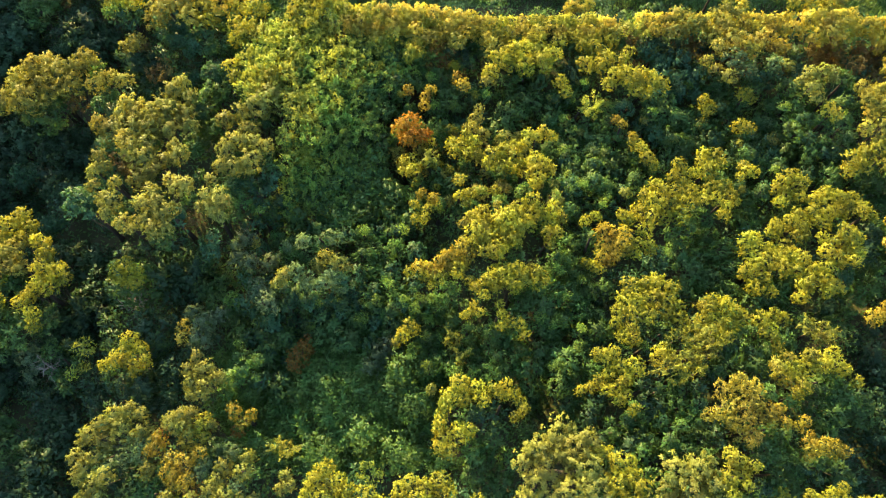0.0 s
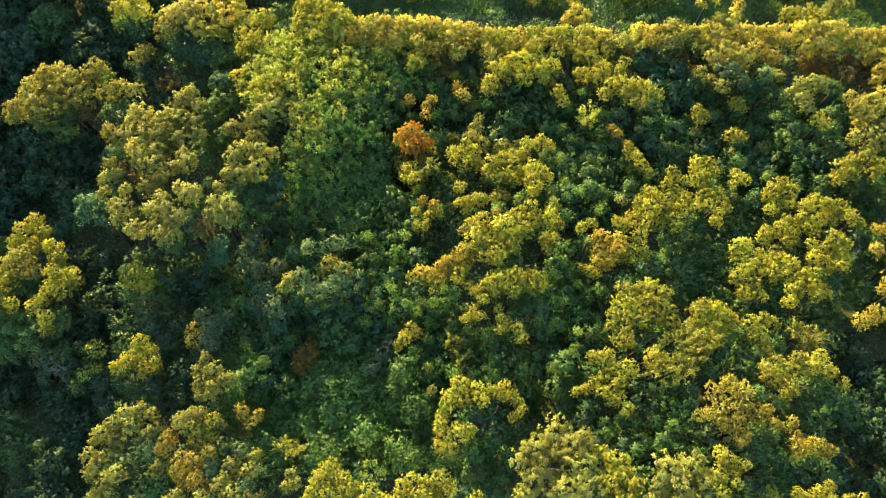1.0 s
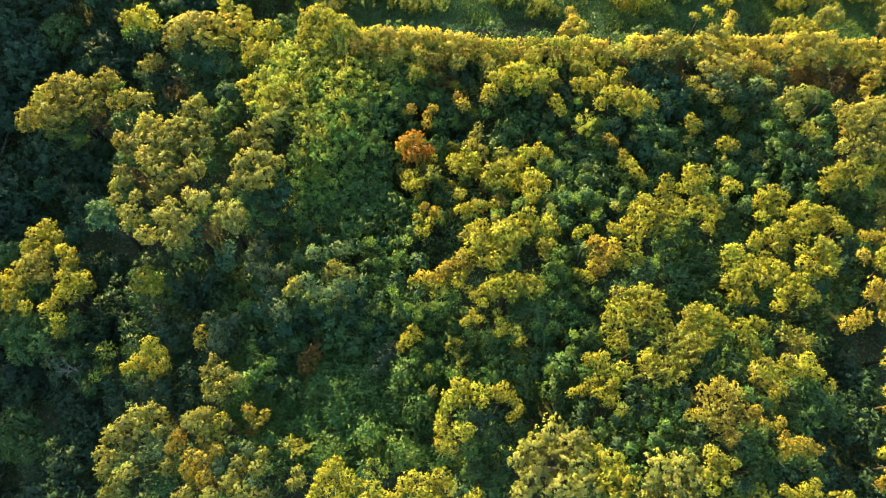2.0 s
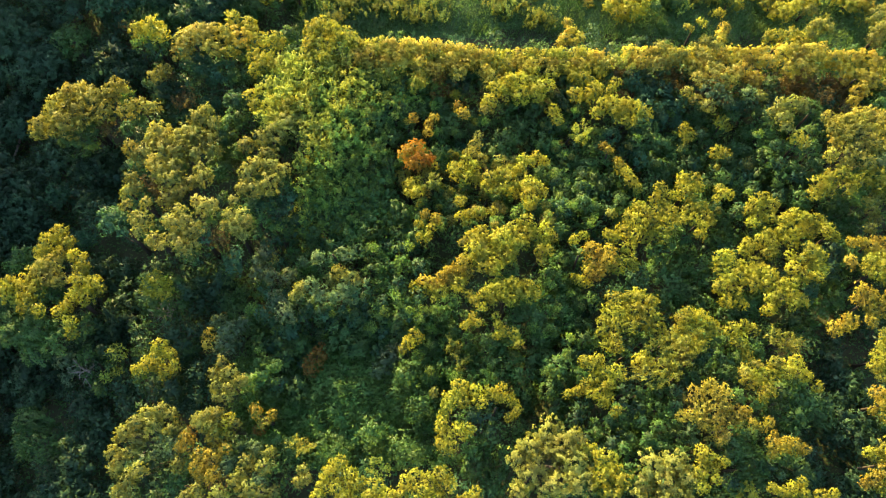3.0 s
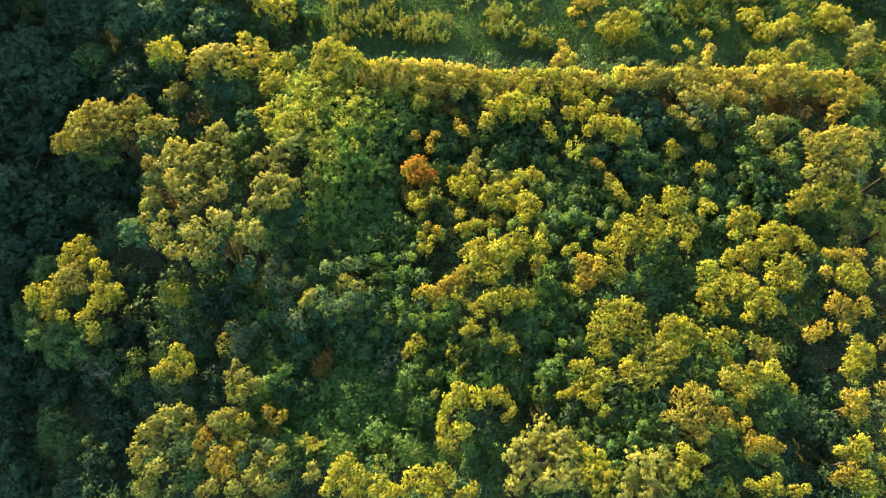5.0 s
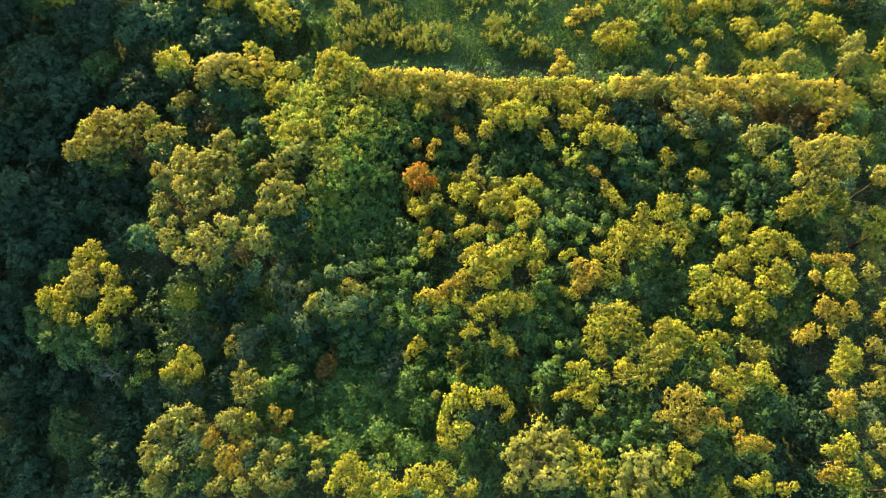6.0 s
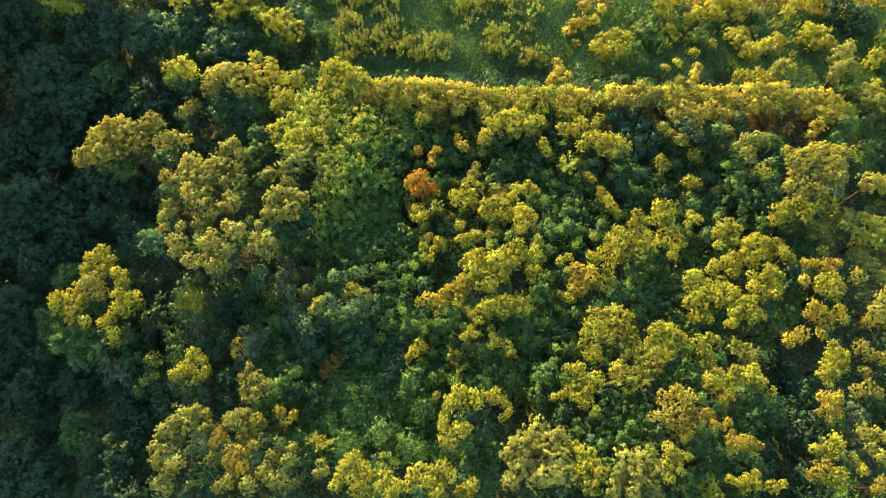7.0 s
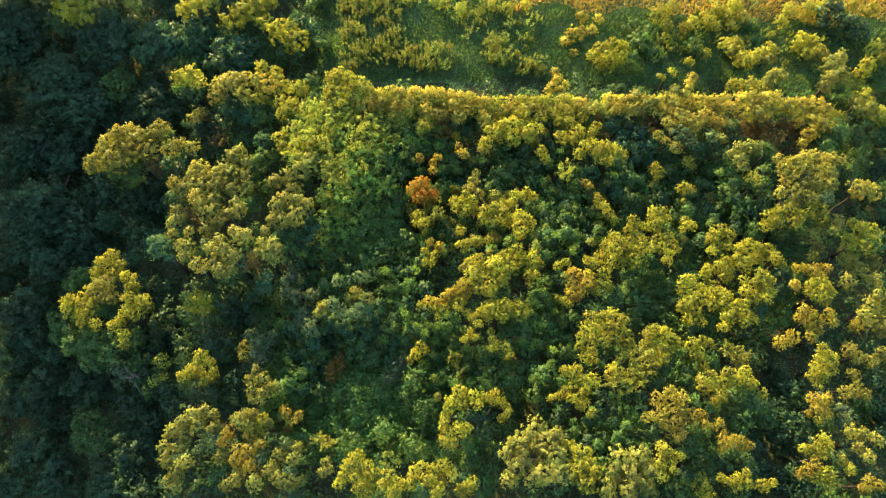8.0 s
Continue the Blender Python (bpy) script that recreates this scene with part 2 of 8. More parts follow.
def frond_points(r):
    """Plumes that arch outward from the crown, each a tapering brush of narrow leaves."""
    lots = []
    for i in range(max(9, int(26 * r * r))):
        a, z = i * 2.39996, 1 - 1.0 * rng.uniform()
        out = np.array([math.sqrt(1 - z * z) * math.cos(a), math.sqrt(1 - z * z) * math.sin(a), 0.8 * z])
        way = unit(out + np.array([0, 0, 0.35]) + 0.3 * rng.normal(size=3))
        reach, k = rng.uniform(0.45, 0.75), 34
        u = rng.uniform(size=(k, 1))
        axis = out * r * 0.62 + way * reach * u - np.array([0, 0, 0.35]) * reach * u * u
        ring = unit(np.cross(np.tile(way, (k, 1)), rng.normal(size=(k, 3))))
        lots.append(leaves(axis + ring * 0.085 * (1.1 - u), 0.7 * ring + 0.6 * way, 0.17, 0.06, 0.2, 0.2, 0.1, ring + 0.5 * out + np.array([0, 0, 0.3]), 0.8))
    return np.concatenate(lots)


SIZES = (0.4, 0.6, 0.85, 1.15, 1.5)
BOUGH = {}
for style in STYLES:
    for size in SIZES:
        BOUGH[style, size] = [triangles("bough", bough_points(style, size), LEAF["golden"]) for _ in range(4)]
for size in SIZES:
    BOUGH["frond", size] = [triangles("bough", frond_points(size), LEAF["golden"]) for _ in range(4)]
STYLE_OF = {"pale": "fine", "fluffy": "fine", "lime": "sprout", "leafy": "sprout", "herb": "sprout", "grey": "fine", "cream": "open", "sparse": "frond", "brown": "open",
            "teal": "shade", "green": "shade", "far": "far", "ochre": "fine", "rust": "open", "orange": "broad", "dusk": "deep", "bluish": "broad"}


def stem_mesh(name, r0, r1, bend, rings=6, sides=6):
    """A tapered, slightly crooked stem of length 1 along z."""
    verts, faces = [], []
    for i in range(rings + 1):
        u = i / rings
        cx, cy = bend * math.sin(u * 3.0), bend * 0.6 * math.sin(u * 5.0)
        rad = r0 + (r1 - r0) * u + (0.5 * r0 * (1 - u * 6) if u < 1 / 6 else 0)
        for s in range(sides):
            a = 2 * math.pi * s / sides
            verts.append((cx + rad * math.cos(a), cy + rad * math.sin(a), u))
    for i in range(rings):
        for s in range(sides):
            a, b = i * sides + s, i * sides + (s + 1) % sides
            faces.append((a, b, b + sides, a + sides))
    faces.append(tuple(range(rings * sides, (rings + 1) * sides)))
    return mesh_from(name, verts, faces, BARK, True)


TRUNK = [stem_mesh("trunk", 0.15, 0.06, b) for b in (0.03, 0.05, -0.04)]
LIMB = [stem_mesh("limb", 0.055, 0.018, b, 5, 5) for b in (0.04, -0.06, 0.07)]


def part(name, me, parent, m, label="", material=None):
    ob = new(name, me)
    ob.parent = parent
    ob.matrix_basis = m
    if material:
        ob.material_slots[0].link = "OBJECT"
        ob.material_slots[0].material = material
    if label:
        tagged(ob, label)
    return ob


def along(a, b, thick):
    """The pose that lays a stem of length 1 from a to b."""
    a, b = Vector(a), Vector(b)
    v = b - a
    turn = v.to_track_quat("Z", "Y").to_matrix().to_4x4()
    return Matrix.Translation(a) @ turn @ Matrix.Diagonal((thick, thick, v.length, 1))


def bough(parent, species, x, y, z, r):
    style = STYLE_OF.get(species, "broad")
    size = min(SIZES, key=lambda s: abs(math.log(s / r)))
    me = BOUGH[style, size][rng.integers(4)]
    k = r / size
    m = pose(x, y, z, rng.uniform(-22, 22), rng.uniform(-22, 22), rng.uniform(0, 360)) @ Matrix.Diagonal((k * rng.uniform(0.8, 1.2), k * rng.uniform(0.8, 1.2), k * rng.uniform(0.85, 1.2), 1))
    return tagged(part("bough", me, parent, m, "", LEAF[species]), kind="stuff")


CROWNS = []        # x, y and radius of every bough, to keep the undergrowth out from under them


def plant(species, x, y, boughs, group=""):
    """A tree, sapling or shrub that stands on the ground at x, y. Boughs: (dx, dy, height, radius, species)."""
    foot = float(ground(x, y)) - 0.05
    top = max(b[2] + b[3] for b in boughs) - foot
    reach = max(math.hypot(b[0], b[1]) + b[3] for b in boughs)
    kind = "shrub" if top <= 3.2 else "sapling" if len(boughs) <= 2 else "tree"
    root = new(kind)
    root.location = (x, y, foot)
    tagged(root, "%s with %s" % (kind, LOOKS[species]), kind, group or "%ss of the wood" % kind)
    fork = 0.45 * min(b[2] - foot for b in boughs)
    fork = max(fork, 0.15)
    crown = max(boughs, key=lambda b: b[2])
    part("trunk", TRUNK[rng.integers(3)], root, along((0, 0, 0), (0.3 * crown[0], 0.3 * crown[1], max(crown[2] - foot - 0.2 * crown[3], 0.3)), 0.45 + 0.10 * top))
    for dx, dy, z, r, sp in boughs:
        CROWNS.append((x + dx, y + dy, r))
        if r > 0.55 and top > 2.5:
            part("limb", LIMB[rng.integers(3)], root, along((0.4 * dx, 0.4 * dy, fork), (0.92 * dx, 0.92 * dy, z - foot - 0.55 * r), 0.5 + 0.3 * r))
        bough(root, sp, dx, dy, z - foot, r)
    return root


# green, teal or dusk boughs in a lit crown colour in its shaded flank
def tree(species, x, y, *boughs, group=""):
    return plant(species, x, y, [(b[0], b[1], b[2], b[3], b[4] if len(b) > 4 else species) for b in boughs], group)


def round_tree(species, x, y, z, r, group=""):
    """A crown with boughs spread evenly over a dome of radius r, whose middle is at height z."""
    n = min(int(6 + 1.6 * r * r), 18)
    boughs = []
    turn = rng.uniform(0, 6.28)
    for i in range(n):
        u = (i + 0.5) / n
        rad, a = r * 0.85 * math.sqrt(u), turn + i * 2.39996
        boughs.append((rad * math.cos(a), rad * math.sin(a), z + 0.35 * r - 0.75 * r * u * u + rng.uniform(-0.3, 0.3), max(r * rng.uniform(0.26, 0.4), 0.35 * r if r > 3.5 else 0), species))
    return plant(species, x, y, boughs, group)


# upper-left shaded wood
# dusk crowns here and below carry the wood's shade in their leaf colour
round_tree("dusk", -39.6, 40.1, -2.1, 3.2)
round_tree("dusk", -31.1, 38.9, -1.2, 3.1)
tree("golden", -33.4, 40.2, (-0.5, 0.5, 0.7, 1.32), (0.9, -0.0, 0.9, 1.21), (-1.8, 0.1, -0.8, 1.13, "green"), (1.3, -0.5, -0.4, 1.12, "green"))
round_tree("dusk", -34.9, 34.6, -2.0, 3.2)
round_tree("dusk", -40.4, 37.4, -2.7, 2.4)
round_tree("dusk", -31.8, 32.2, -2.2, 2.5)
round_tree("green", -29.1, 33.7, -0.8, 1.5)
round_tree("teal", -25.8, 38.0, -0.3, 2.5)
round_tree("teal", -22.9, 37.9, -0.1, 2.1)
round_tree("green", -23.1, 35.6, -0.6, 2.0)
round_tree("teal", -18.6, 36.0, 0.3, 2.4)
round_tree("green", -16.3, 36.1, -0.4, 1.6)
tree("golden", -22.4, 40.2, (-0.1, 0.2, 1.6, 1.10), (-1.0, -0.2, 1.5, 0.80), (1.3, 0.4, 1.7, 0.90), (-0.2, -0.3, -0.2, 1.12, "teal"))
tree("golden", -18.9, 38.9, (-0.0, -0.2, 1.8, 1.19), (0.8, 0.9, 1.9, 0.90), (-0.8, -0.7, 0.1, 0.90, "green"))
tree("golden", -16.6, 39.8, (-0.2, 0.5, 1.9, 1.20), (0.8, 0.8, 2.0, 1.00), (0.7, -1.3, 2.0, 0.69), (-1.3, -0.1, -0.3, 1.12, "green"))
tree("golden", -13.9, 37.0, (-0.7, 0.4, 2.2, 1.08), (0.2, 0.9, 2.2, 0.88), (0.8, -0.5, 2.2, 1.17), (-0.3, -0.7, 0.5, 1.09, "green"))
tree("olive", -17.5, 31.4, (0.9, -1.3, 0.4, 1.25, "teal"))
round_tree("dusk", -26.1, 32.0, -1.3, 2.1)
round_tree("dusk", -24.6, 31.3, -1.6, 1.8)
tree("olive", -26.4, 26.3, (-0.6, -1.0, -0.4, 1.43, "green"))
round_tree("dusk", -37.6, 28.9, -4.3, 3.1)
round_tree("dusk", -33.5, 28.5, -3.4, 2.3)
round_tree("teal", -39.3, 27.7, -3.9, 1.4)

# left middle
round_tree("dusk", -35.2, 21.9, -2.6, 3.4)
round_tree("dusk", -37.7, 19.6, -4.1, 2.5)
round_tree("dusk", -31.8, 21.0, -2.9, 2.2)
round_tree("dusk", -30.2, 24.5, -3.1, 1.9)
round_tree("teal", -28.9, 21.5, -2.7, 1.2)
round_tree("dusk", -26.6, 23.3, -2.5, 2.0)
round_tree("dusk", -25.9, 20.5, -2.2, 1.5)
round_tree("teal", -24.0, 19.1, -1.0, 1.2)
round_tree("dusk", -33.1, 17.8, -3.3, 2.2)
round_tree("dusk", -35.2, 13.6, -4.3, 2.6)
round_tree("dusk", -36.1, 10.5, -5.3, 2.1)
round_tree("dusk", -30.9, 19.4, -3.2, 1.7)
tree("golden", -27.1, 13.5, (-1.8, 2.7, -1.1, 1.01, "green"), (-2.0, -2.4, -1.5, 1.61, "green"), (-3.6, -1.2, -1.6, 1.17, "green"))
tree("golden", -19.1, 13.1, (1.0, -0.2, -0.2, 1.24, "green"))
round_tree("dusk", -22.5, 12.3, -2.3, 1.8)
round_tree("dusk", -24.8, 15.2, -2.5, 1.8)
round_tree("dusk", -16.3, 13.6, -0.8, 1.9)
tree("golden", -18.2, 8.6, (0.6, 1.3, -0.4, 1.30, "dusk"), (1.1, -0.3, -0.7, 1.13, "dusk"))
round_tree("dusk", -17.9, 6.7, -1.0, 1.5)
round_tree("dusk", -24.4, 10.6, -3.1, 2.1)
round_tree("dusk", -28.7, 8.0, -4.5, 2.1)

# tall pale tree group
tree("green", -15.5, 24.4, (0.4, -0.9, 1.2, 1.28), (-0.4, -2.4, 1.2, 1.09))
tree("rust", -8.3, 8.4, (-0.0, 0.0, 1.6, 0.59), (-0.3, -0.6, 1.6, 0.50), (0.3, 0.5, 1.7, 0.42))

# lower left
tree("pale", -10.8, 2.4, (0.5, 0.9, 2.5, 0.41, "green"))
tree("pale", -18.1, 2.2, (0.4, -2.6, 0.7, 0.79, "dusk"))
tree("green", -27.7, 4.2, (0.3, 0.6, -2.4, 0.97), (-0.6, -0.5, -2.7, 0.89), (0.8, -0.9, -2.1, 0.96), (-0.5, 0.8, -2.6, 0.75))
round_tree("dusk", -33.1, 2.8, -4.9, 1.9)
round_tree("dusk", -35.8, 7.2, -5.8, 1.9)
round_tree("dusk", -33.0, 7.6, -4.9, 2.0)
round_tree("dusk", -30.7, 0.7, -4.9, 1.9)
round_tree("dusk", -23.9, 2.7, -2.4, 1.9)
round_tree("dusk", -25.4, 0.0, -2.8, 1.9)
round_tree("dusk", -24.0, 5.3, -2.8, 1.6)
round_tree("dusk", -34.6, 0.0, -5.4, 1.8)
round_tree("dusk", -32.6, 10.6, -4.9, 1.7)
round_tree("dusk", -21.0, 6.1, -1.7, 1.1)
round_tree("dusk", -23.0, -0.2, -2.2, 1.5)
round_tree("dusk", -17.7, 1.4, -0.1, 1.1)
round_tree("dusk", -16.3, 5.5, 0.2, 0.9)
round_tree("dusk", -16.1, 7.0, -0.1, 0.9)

# leafy green slope

# hedge along the meadow
tree("golden", 36.3, 32.7, (0.7, 0.5, -1.1, 1.01))
tree("golden", 36.9, 31.0, (0.2, 0.8, -0.9, 1.00), (1.3, 0.3, -0.8, 0.89), (0.0, -0.7, -2.2, 1.50, "green"), (1.6, -0.8, -2.4, 1.30, "green"))
round_tree("green", 32.4, 28.1, -0.2, 1.2)
tree("golden", 4.6, 26.0, (0.4, 0.0, 1.0, 0.93, "green"))
tree("golden", 12.6, 25.8, (1.4, -0.3, 1.2, 0.93, "teal"))
tree("teal", 14.9, 27.6, (0.2, -0.5, 1.0, 1.22), (1.3, -1.3, 1.0, 1.12))
tree("green", 17.6, 26.0, (0.7, 0.4, 0.5, 1.03))
tree("green", 23.7, 23.8, (-0.7, 0.3, 0.7, 1.30))
tree("golden", 24.5, 22.0, (0.9, -0.6, 2.1, 0.89, "green"))

# right side tree groups
tree("golden", 27.1, 20.4, (0.3, -0.7, 1.1, 1.17, "green"))
tree("olive", 31.5, 21.7, (1.5, 1.1, 2.4, 0.81), (2.7, 1.2, 1.8, 0.82))
tree("golden", 32.3, 18.6, (-0.2, 0.8, 2.6, 0.89), (0.4, -0.1, 2.4, 0.88), (-1.3, -0.5, 2.9, 0.79), (-0.3, -0.9, 2.7, 0.70), (1.4, 0.8, 2.0, 0.63))
tree("olive", 31.9, 15.7, (-0.8, 1.2, 2.4, 0.79), (-0.4, 0.3, 2.5, 0.78), (-1.5, -0.7, 2.9, 0.69), (1.1, 1.1, 2.1, 0.79), (0.8, -0.4, 2.5, 0.78), (0.9, -1.6, 2.7, 0.69))
tree("olive", 30.6, 12.5, (0.4, -0.5, 3.3, 0.75), (1.1, 0.4, 3.0, 0.68), (-0.5, -1.2, 3.5, 0.58, "amber"))
tree("olive", 32.7, 12.2, (-0.3, -0.7, 2.7, 0.76), (0.3, 0.7, 2.3, 0.60))
tree("golden", 24.0, 16.1, (1.5, -2.3, 1.4, 1.12, "green"))
tree("golden", 12.3, 15.6, (4.0, 0.1, 0.8, 1.06, "green"))
tree("golden", 19.1, 22.7, (0.6, -0.6, 0.4, 0.92, "green"))

# middle
tree("green", 4.7, 9.4, (1.4, 0.4, 3.4, 0.98), (-1.6, -0.5, 3.3, 0.89), (-0.6, -1.3, 3.4, 0.81))
tree("green", 8.0, 11.2, (-0.4, 1.8, 2.3, 1.10), (0.2, 0.3, 2.5, 1.09), (0.7, -1.3, 2.7, 0.99), (-0.5, -0.8, 2.6, 0.91))
tree("orange", -1.9, 22.0, (-0.2, 0.8, 3.1, 0.63), (-0.7, 0.3, 3.1, 0.54), (0.5, 0.0, 3.1, 0.58), (0.0, -0.4, 3.2, 0.53), (-0.4, -0.6, 3.2, 0.44), (0.8, -0.2, 3.1, 0.36))
tree("golden", -2.2, 9.1, (-0.0, -0.0, 3.4, 0.41), (0.4, 0.4, 3.4, 0.41), (-0.4, -0.4, 3.4, 0.33))
tree("grey", -3.5, 8.2, (-0.1, 0.1, 2.2, 0.75), (0.5, 0.6, 2.3, 0.67), (-0.5, -0.7, 2.2, 0.58))
tree("sparse", 0.7, 8.6, (-0.1, -0.0, 3.2, 0.37), (0.3, -0.6, 3.3, 0.41), (-0.3, 0.6, 3.2, 0.29))
tree("green", 2.3, 3.0, (-0.3, -0.4, 3.3, 0.86), (-0.6, -1.5, 3.4, 0.77))
tree("fluffy", 5.8, 1.8, (0.1, 1.6, 5.8, 0.83), (-0.9, 0.8, 5.8, 0.91), (0.8, 0.8, 6.1, 0.98), (1.5, 1.3, 6.2, 0.68), (-1.6, 0.3, 5.7, 0.75), (-0.2, -0.1, 6.0, 1.05), (1.3, -0.1, 6.3, 0.89), (-1.1, -0.8, 5.9, 0.82), (0.3, -1.2, 6.2, 0.96), (1.6, -1.0, 6.5, 0.74), (-1.7, -1.5, 5.9, 0.67))
tree("golden", 8.8, 1.3, (0.1, 0.6, 6.6, 0.67), (0.6, -0.2, 6.7, 0.74), (-0.2, -0.3, 6.6, 0.66), (0.3, -1.2, 6.7, 0.66), (-0.8, 1.1, 6.3, 0.52))
tree("sparse", 13.0, 7.6, (-0.5, 0.2, 5.9, 0.86), (0.6, 0.0, 6.0, 0.86), (-0.3, -0.8, 6.3, 0.85), (-1.5, -1.0, 6.3, 0.69), (1.3, 0.7, 5.7, 0.71), (0.4, 0.9, 5.7, 0.71))
tree("golden", 10.2, 6.6, (1.3, 0.8, 5.9, 0.70))
tree("green", 7.5, 6.0, (-0.2, 0.4, 3.8, 0.79), (-0.9, -0.8, 3.9, 0.63))
tree("green", 16.9, 2.4, (0.7, -0.9, 5.1, 0.82))
tree("fluffy", 11.8, 0.6, (-0.4, 1.0, 7.1, 0.81), (0.7, 1.1, 7.2, 0.80), (-1.0, 0.1, 7.1, 0.73), (0.2, 0.1, 7.2, 0.87), (1.3, 0.3, 7.3, 0.65), (-1.5, -0.8, 7.1, 0.65), (-0.2, -1.0, 7.2, 0.79), (1.0, -0.8, 7.3, 0.72))
tree("green", 16.4, -0.1, (-0.8, -0.0, 5.0, 0.82), (0.3, 0.3, 5.9, 0.67, "golden"), (0.5, -0.3, 6.1, 0.52, "golden"))
tree("olive", 29.8, 9.2, (-0.7, 0.3, 4.0, 0.50), (-0.2, -0.3, 4.1, 0.42), (0.6, -0.5, 4.1, 0.49), (1.6, 0.0, 3.9, 0.42))
tree("olive", 28.5, 6.8, (0.3, 0.8, 4.4, 0.49), (0.2, -0.2, 4.6, 0.55), (-0.7, -0.5, 4.7, 0.55), (0.7, -0.6, 4.7, 0.41))
tree("grey", 27.6, 4.8, (-0.1, 0.4, 4.6, 0.68), (0.1, -0.4, 4.8, 0.61))
tree("olive", 28.1, 2.9, (-0.7, 0.7, 5.4, 0.53), (0.2, 0.5, 5.4, 0.53), (-0.4, -0.3, 5.6, 0.46), (0.9, 0.1, 5.5, 0.47), (-0.0, -1.0, 5.8, 0.46))
tree("golden", 25.8, 0.7, (0.5, 1.0, 5.8, 0.39), (0.9, 0.4, 5.9, 0.36))
tree("amber", 27.7, 0.1, (-0.0, 0.2, 6.2, 0.45), (0.5, 0.0, 6.3, 0.38), (-0.5, -0.2, 6.3, 0.32))
round_tree("dusk", 24.8, 6.5, 1.9, 1.7)
round_tree("dusk", 24.7, 3.6, 2.5, 1.7)
round_tree("dusk", 21.9, 4.0, 2.5, 1.5)
round_tree("dusk", 21.3, 1.2, 3.2, 1.3)
round_tree("dusk", 23.9, 0.5, 3.2, 1.4)
round_tree("dusk", 31.5, 5.7, 1.8, 1.4)
tree("golden", 1.3, -0.2, (-0.0, -0.1, 4.8, 0.53), (0.4, 0.3, 4.8, 0.38), (-0.4, -0.2, 4.8, 0.38))
tree("lime", -3.7, 1.4, (-0.2, 0.3, 3.0, 0.55))

# meadow shrubs
tree("green", 17.9, 40.0, (-0.4, -0.3, -1.6, 0.93), (-0.8, 0.9, -1.5, 0.73), (0.8, 0.8, -1.8, 0.73))
tree("golden", 20.3, 42.0, (-0.7, 0.1, -1.2, 0.74), (0.0, -1.0, -1.3, 0.68), (0.7, 0.9, -1.4, 0.69))
tree("golden", 23.3, 41.0, (-0.4, 0.3, -1.7, 0.84), (-1.3, -0.4, -1.6, 0.58), (1.3, 0.8, -2.0, 0.69))
round_tree("green", 22.5, 38.9, -1.4, 0.9)
tree("golden", 26.8, 42.8, (-0.4, -0.1, -2.3, 0.75), (0.6, 1.0, -2.4, 0.76), (-1.2, 0.4, -2.1, 0.70))
tree("green", 29.2, 41.4, (0.0, 1.0, -3.5, 0.97), (-0.0, -1.0, -3.4, 0.75))
tree("golden", 33.6, 44.1, (-0.2, 0.3, -3.7, 0.77), (1.8, 1.0, -4.1, 0.78), (-1.6, -1.3, -3.3, 0.60))
round_tree("dusk", 37.3, 43.9, -3.8, 1.7)
round_tree("dusk", 39.2, 42.3, -3.8, 1.6)
tree("golden", 38.4, 44.1, (-2.0, 0.9, -3.9, 0.72), (1.0, 0.9, -3.9, 0.72), (2.9, 0.6, -3.9, 0.77))
tree("golden", 40.3, 38.7, (0.4, 1.6, -3.7, 0.86), (1.0, 0.7, -3.7, 0.75), (-0.5, -0.3, -3.7, 0.75), (0.4, -0.6, -4.8, 0.75, "green"), (-1.3, -1.3, -3.6, 0.59))
tree("golden", 4.4, 36.3, (-0.4, 0.0, -0.2, 0.35), (0.3, -0.5, -0.3, 0.35), (0.1, 0.5, -0.3, 0.30))
tree("golden", 6.9, 37.3, (-0.6, -0.1, -0.4, 0.31), (0.2, 0.6, -0.6, 0.31), (-0.2, -2.1, -0.4, 0.30), (0.7, 1.5, -0.6, 0.31))
tree("ochre", 12.4, 39.7, (-0.7, -0.3, -0.5, 0.72), (0.7, 0.1, -0.6, 0.67), (-0.1, 1.5, -0.4, 0.67))
tree("golden", 5.6, 41.9, (-0.0, -0.2, -0.0, 0.57), (-1.6, 0.0, 0.1, 0.52), (1.6, 0.2, -0.1, 0.52))
tree("lime", -0.0, 41.6, (-1.1, 0.2, 0.4, 0.57), (1.2, -0.4, 0.3, 0.56), (-0.1, 0.2, 0.3, 0.51))
round_tree("teal", -13.0, 39.1, 0.4, 1.5)
round_tree("green", -11.7, 37.6, 0.0, 1.3)

# green bushes in the hollows
tree("green", -2.2, 27.5, (1.2, -0.4, 1.3, 0.93))
tree("green", 0.9, 26.1, (-1.0, 0.5, 1.3, 0.93), (-0.5, -0.8, 1.4, 0.92), (0.9, -0.8, 1.4, 0.83))
tree("green", -1.5, 24.5, (-1.8, 0.1, 1.2, 0.83), (1.4, -1.2, 1.3, 0.73))
tree("green", 3.7, 24.1, (0.4, -0.0, 1.3, 0.92), (1.3, 0.5, 1.3, 0.83), (-0.1, -1.1, 1.4, 0.82))
tree("lime", 8.5, 24.1, (1.0, 0.2, 2.2, 0.82))
tree("green", 9.5, 20.4, (-0.8, 0.8, 1.3, 0.90), (0.4, 1.8, 1.2, 0.91), (1.2, 0.3, 1.3, 0.90), (-0.2, -0.7, 1.5, 0.98), (-1.3, -0.5, 1.5, 0.80), (0.6, -1.7, 1.6, 0.80))
tree("green", 8.3, 16.6, (-0.8, 1.4, 1.8, 0.79), (0.2, 0.5, 1.9, 0.79), (-0.2, -1.5, 2.3, 0.77))
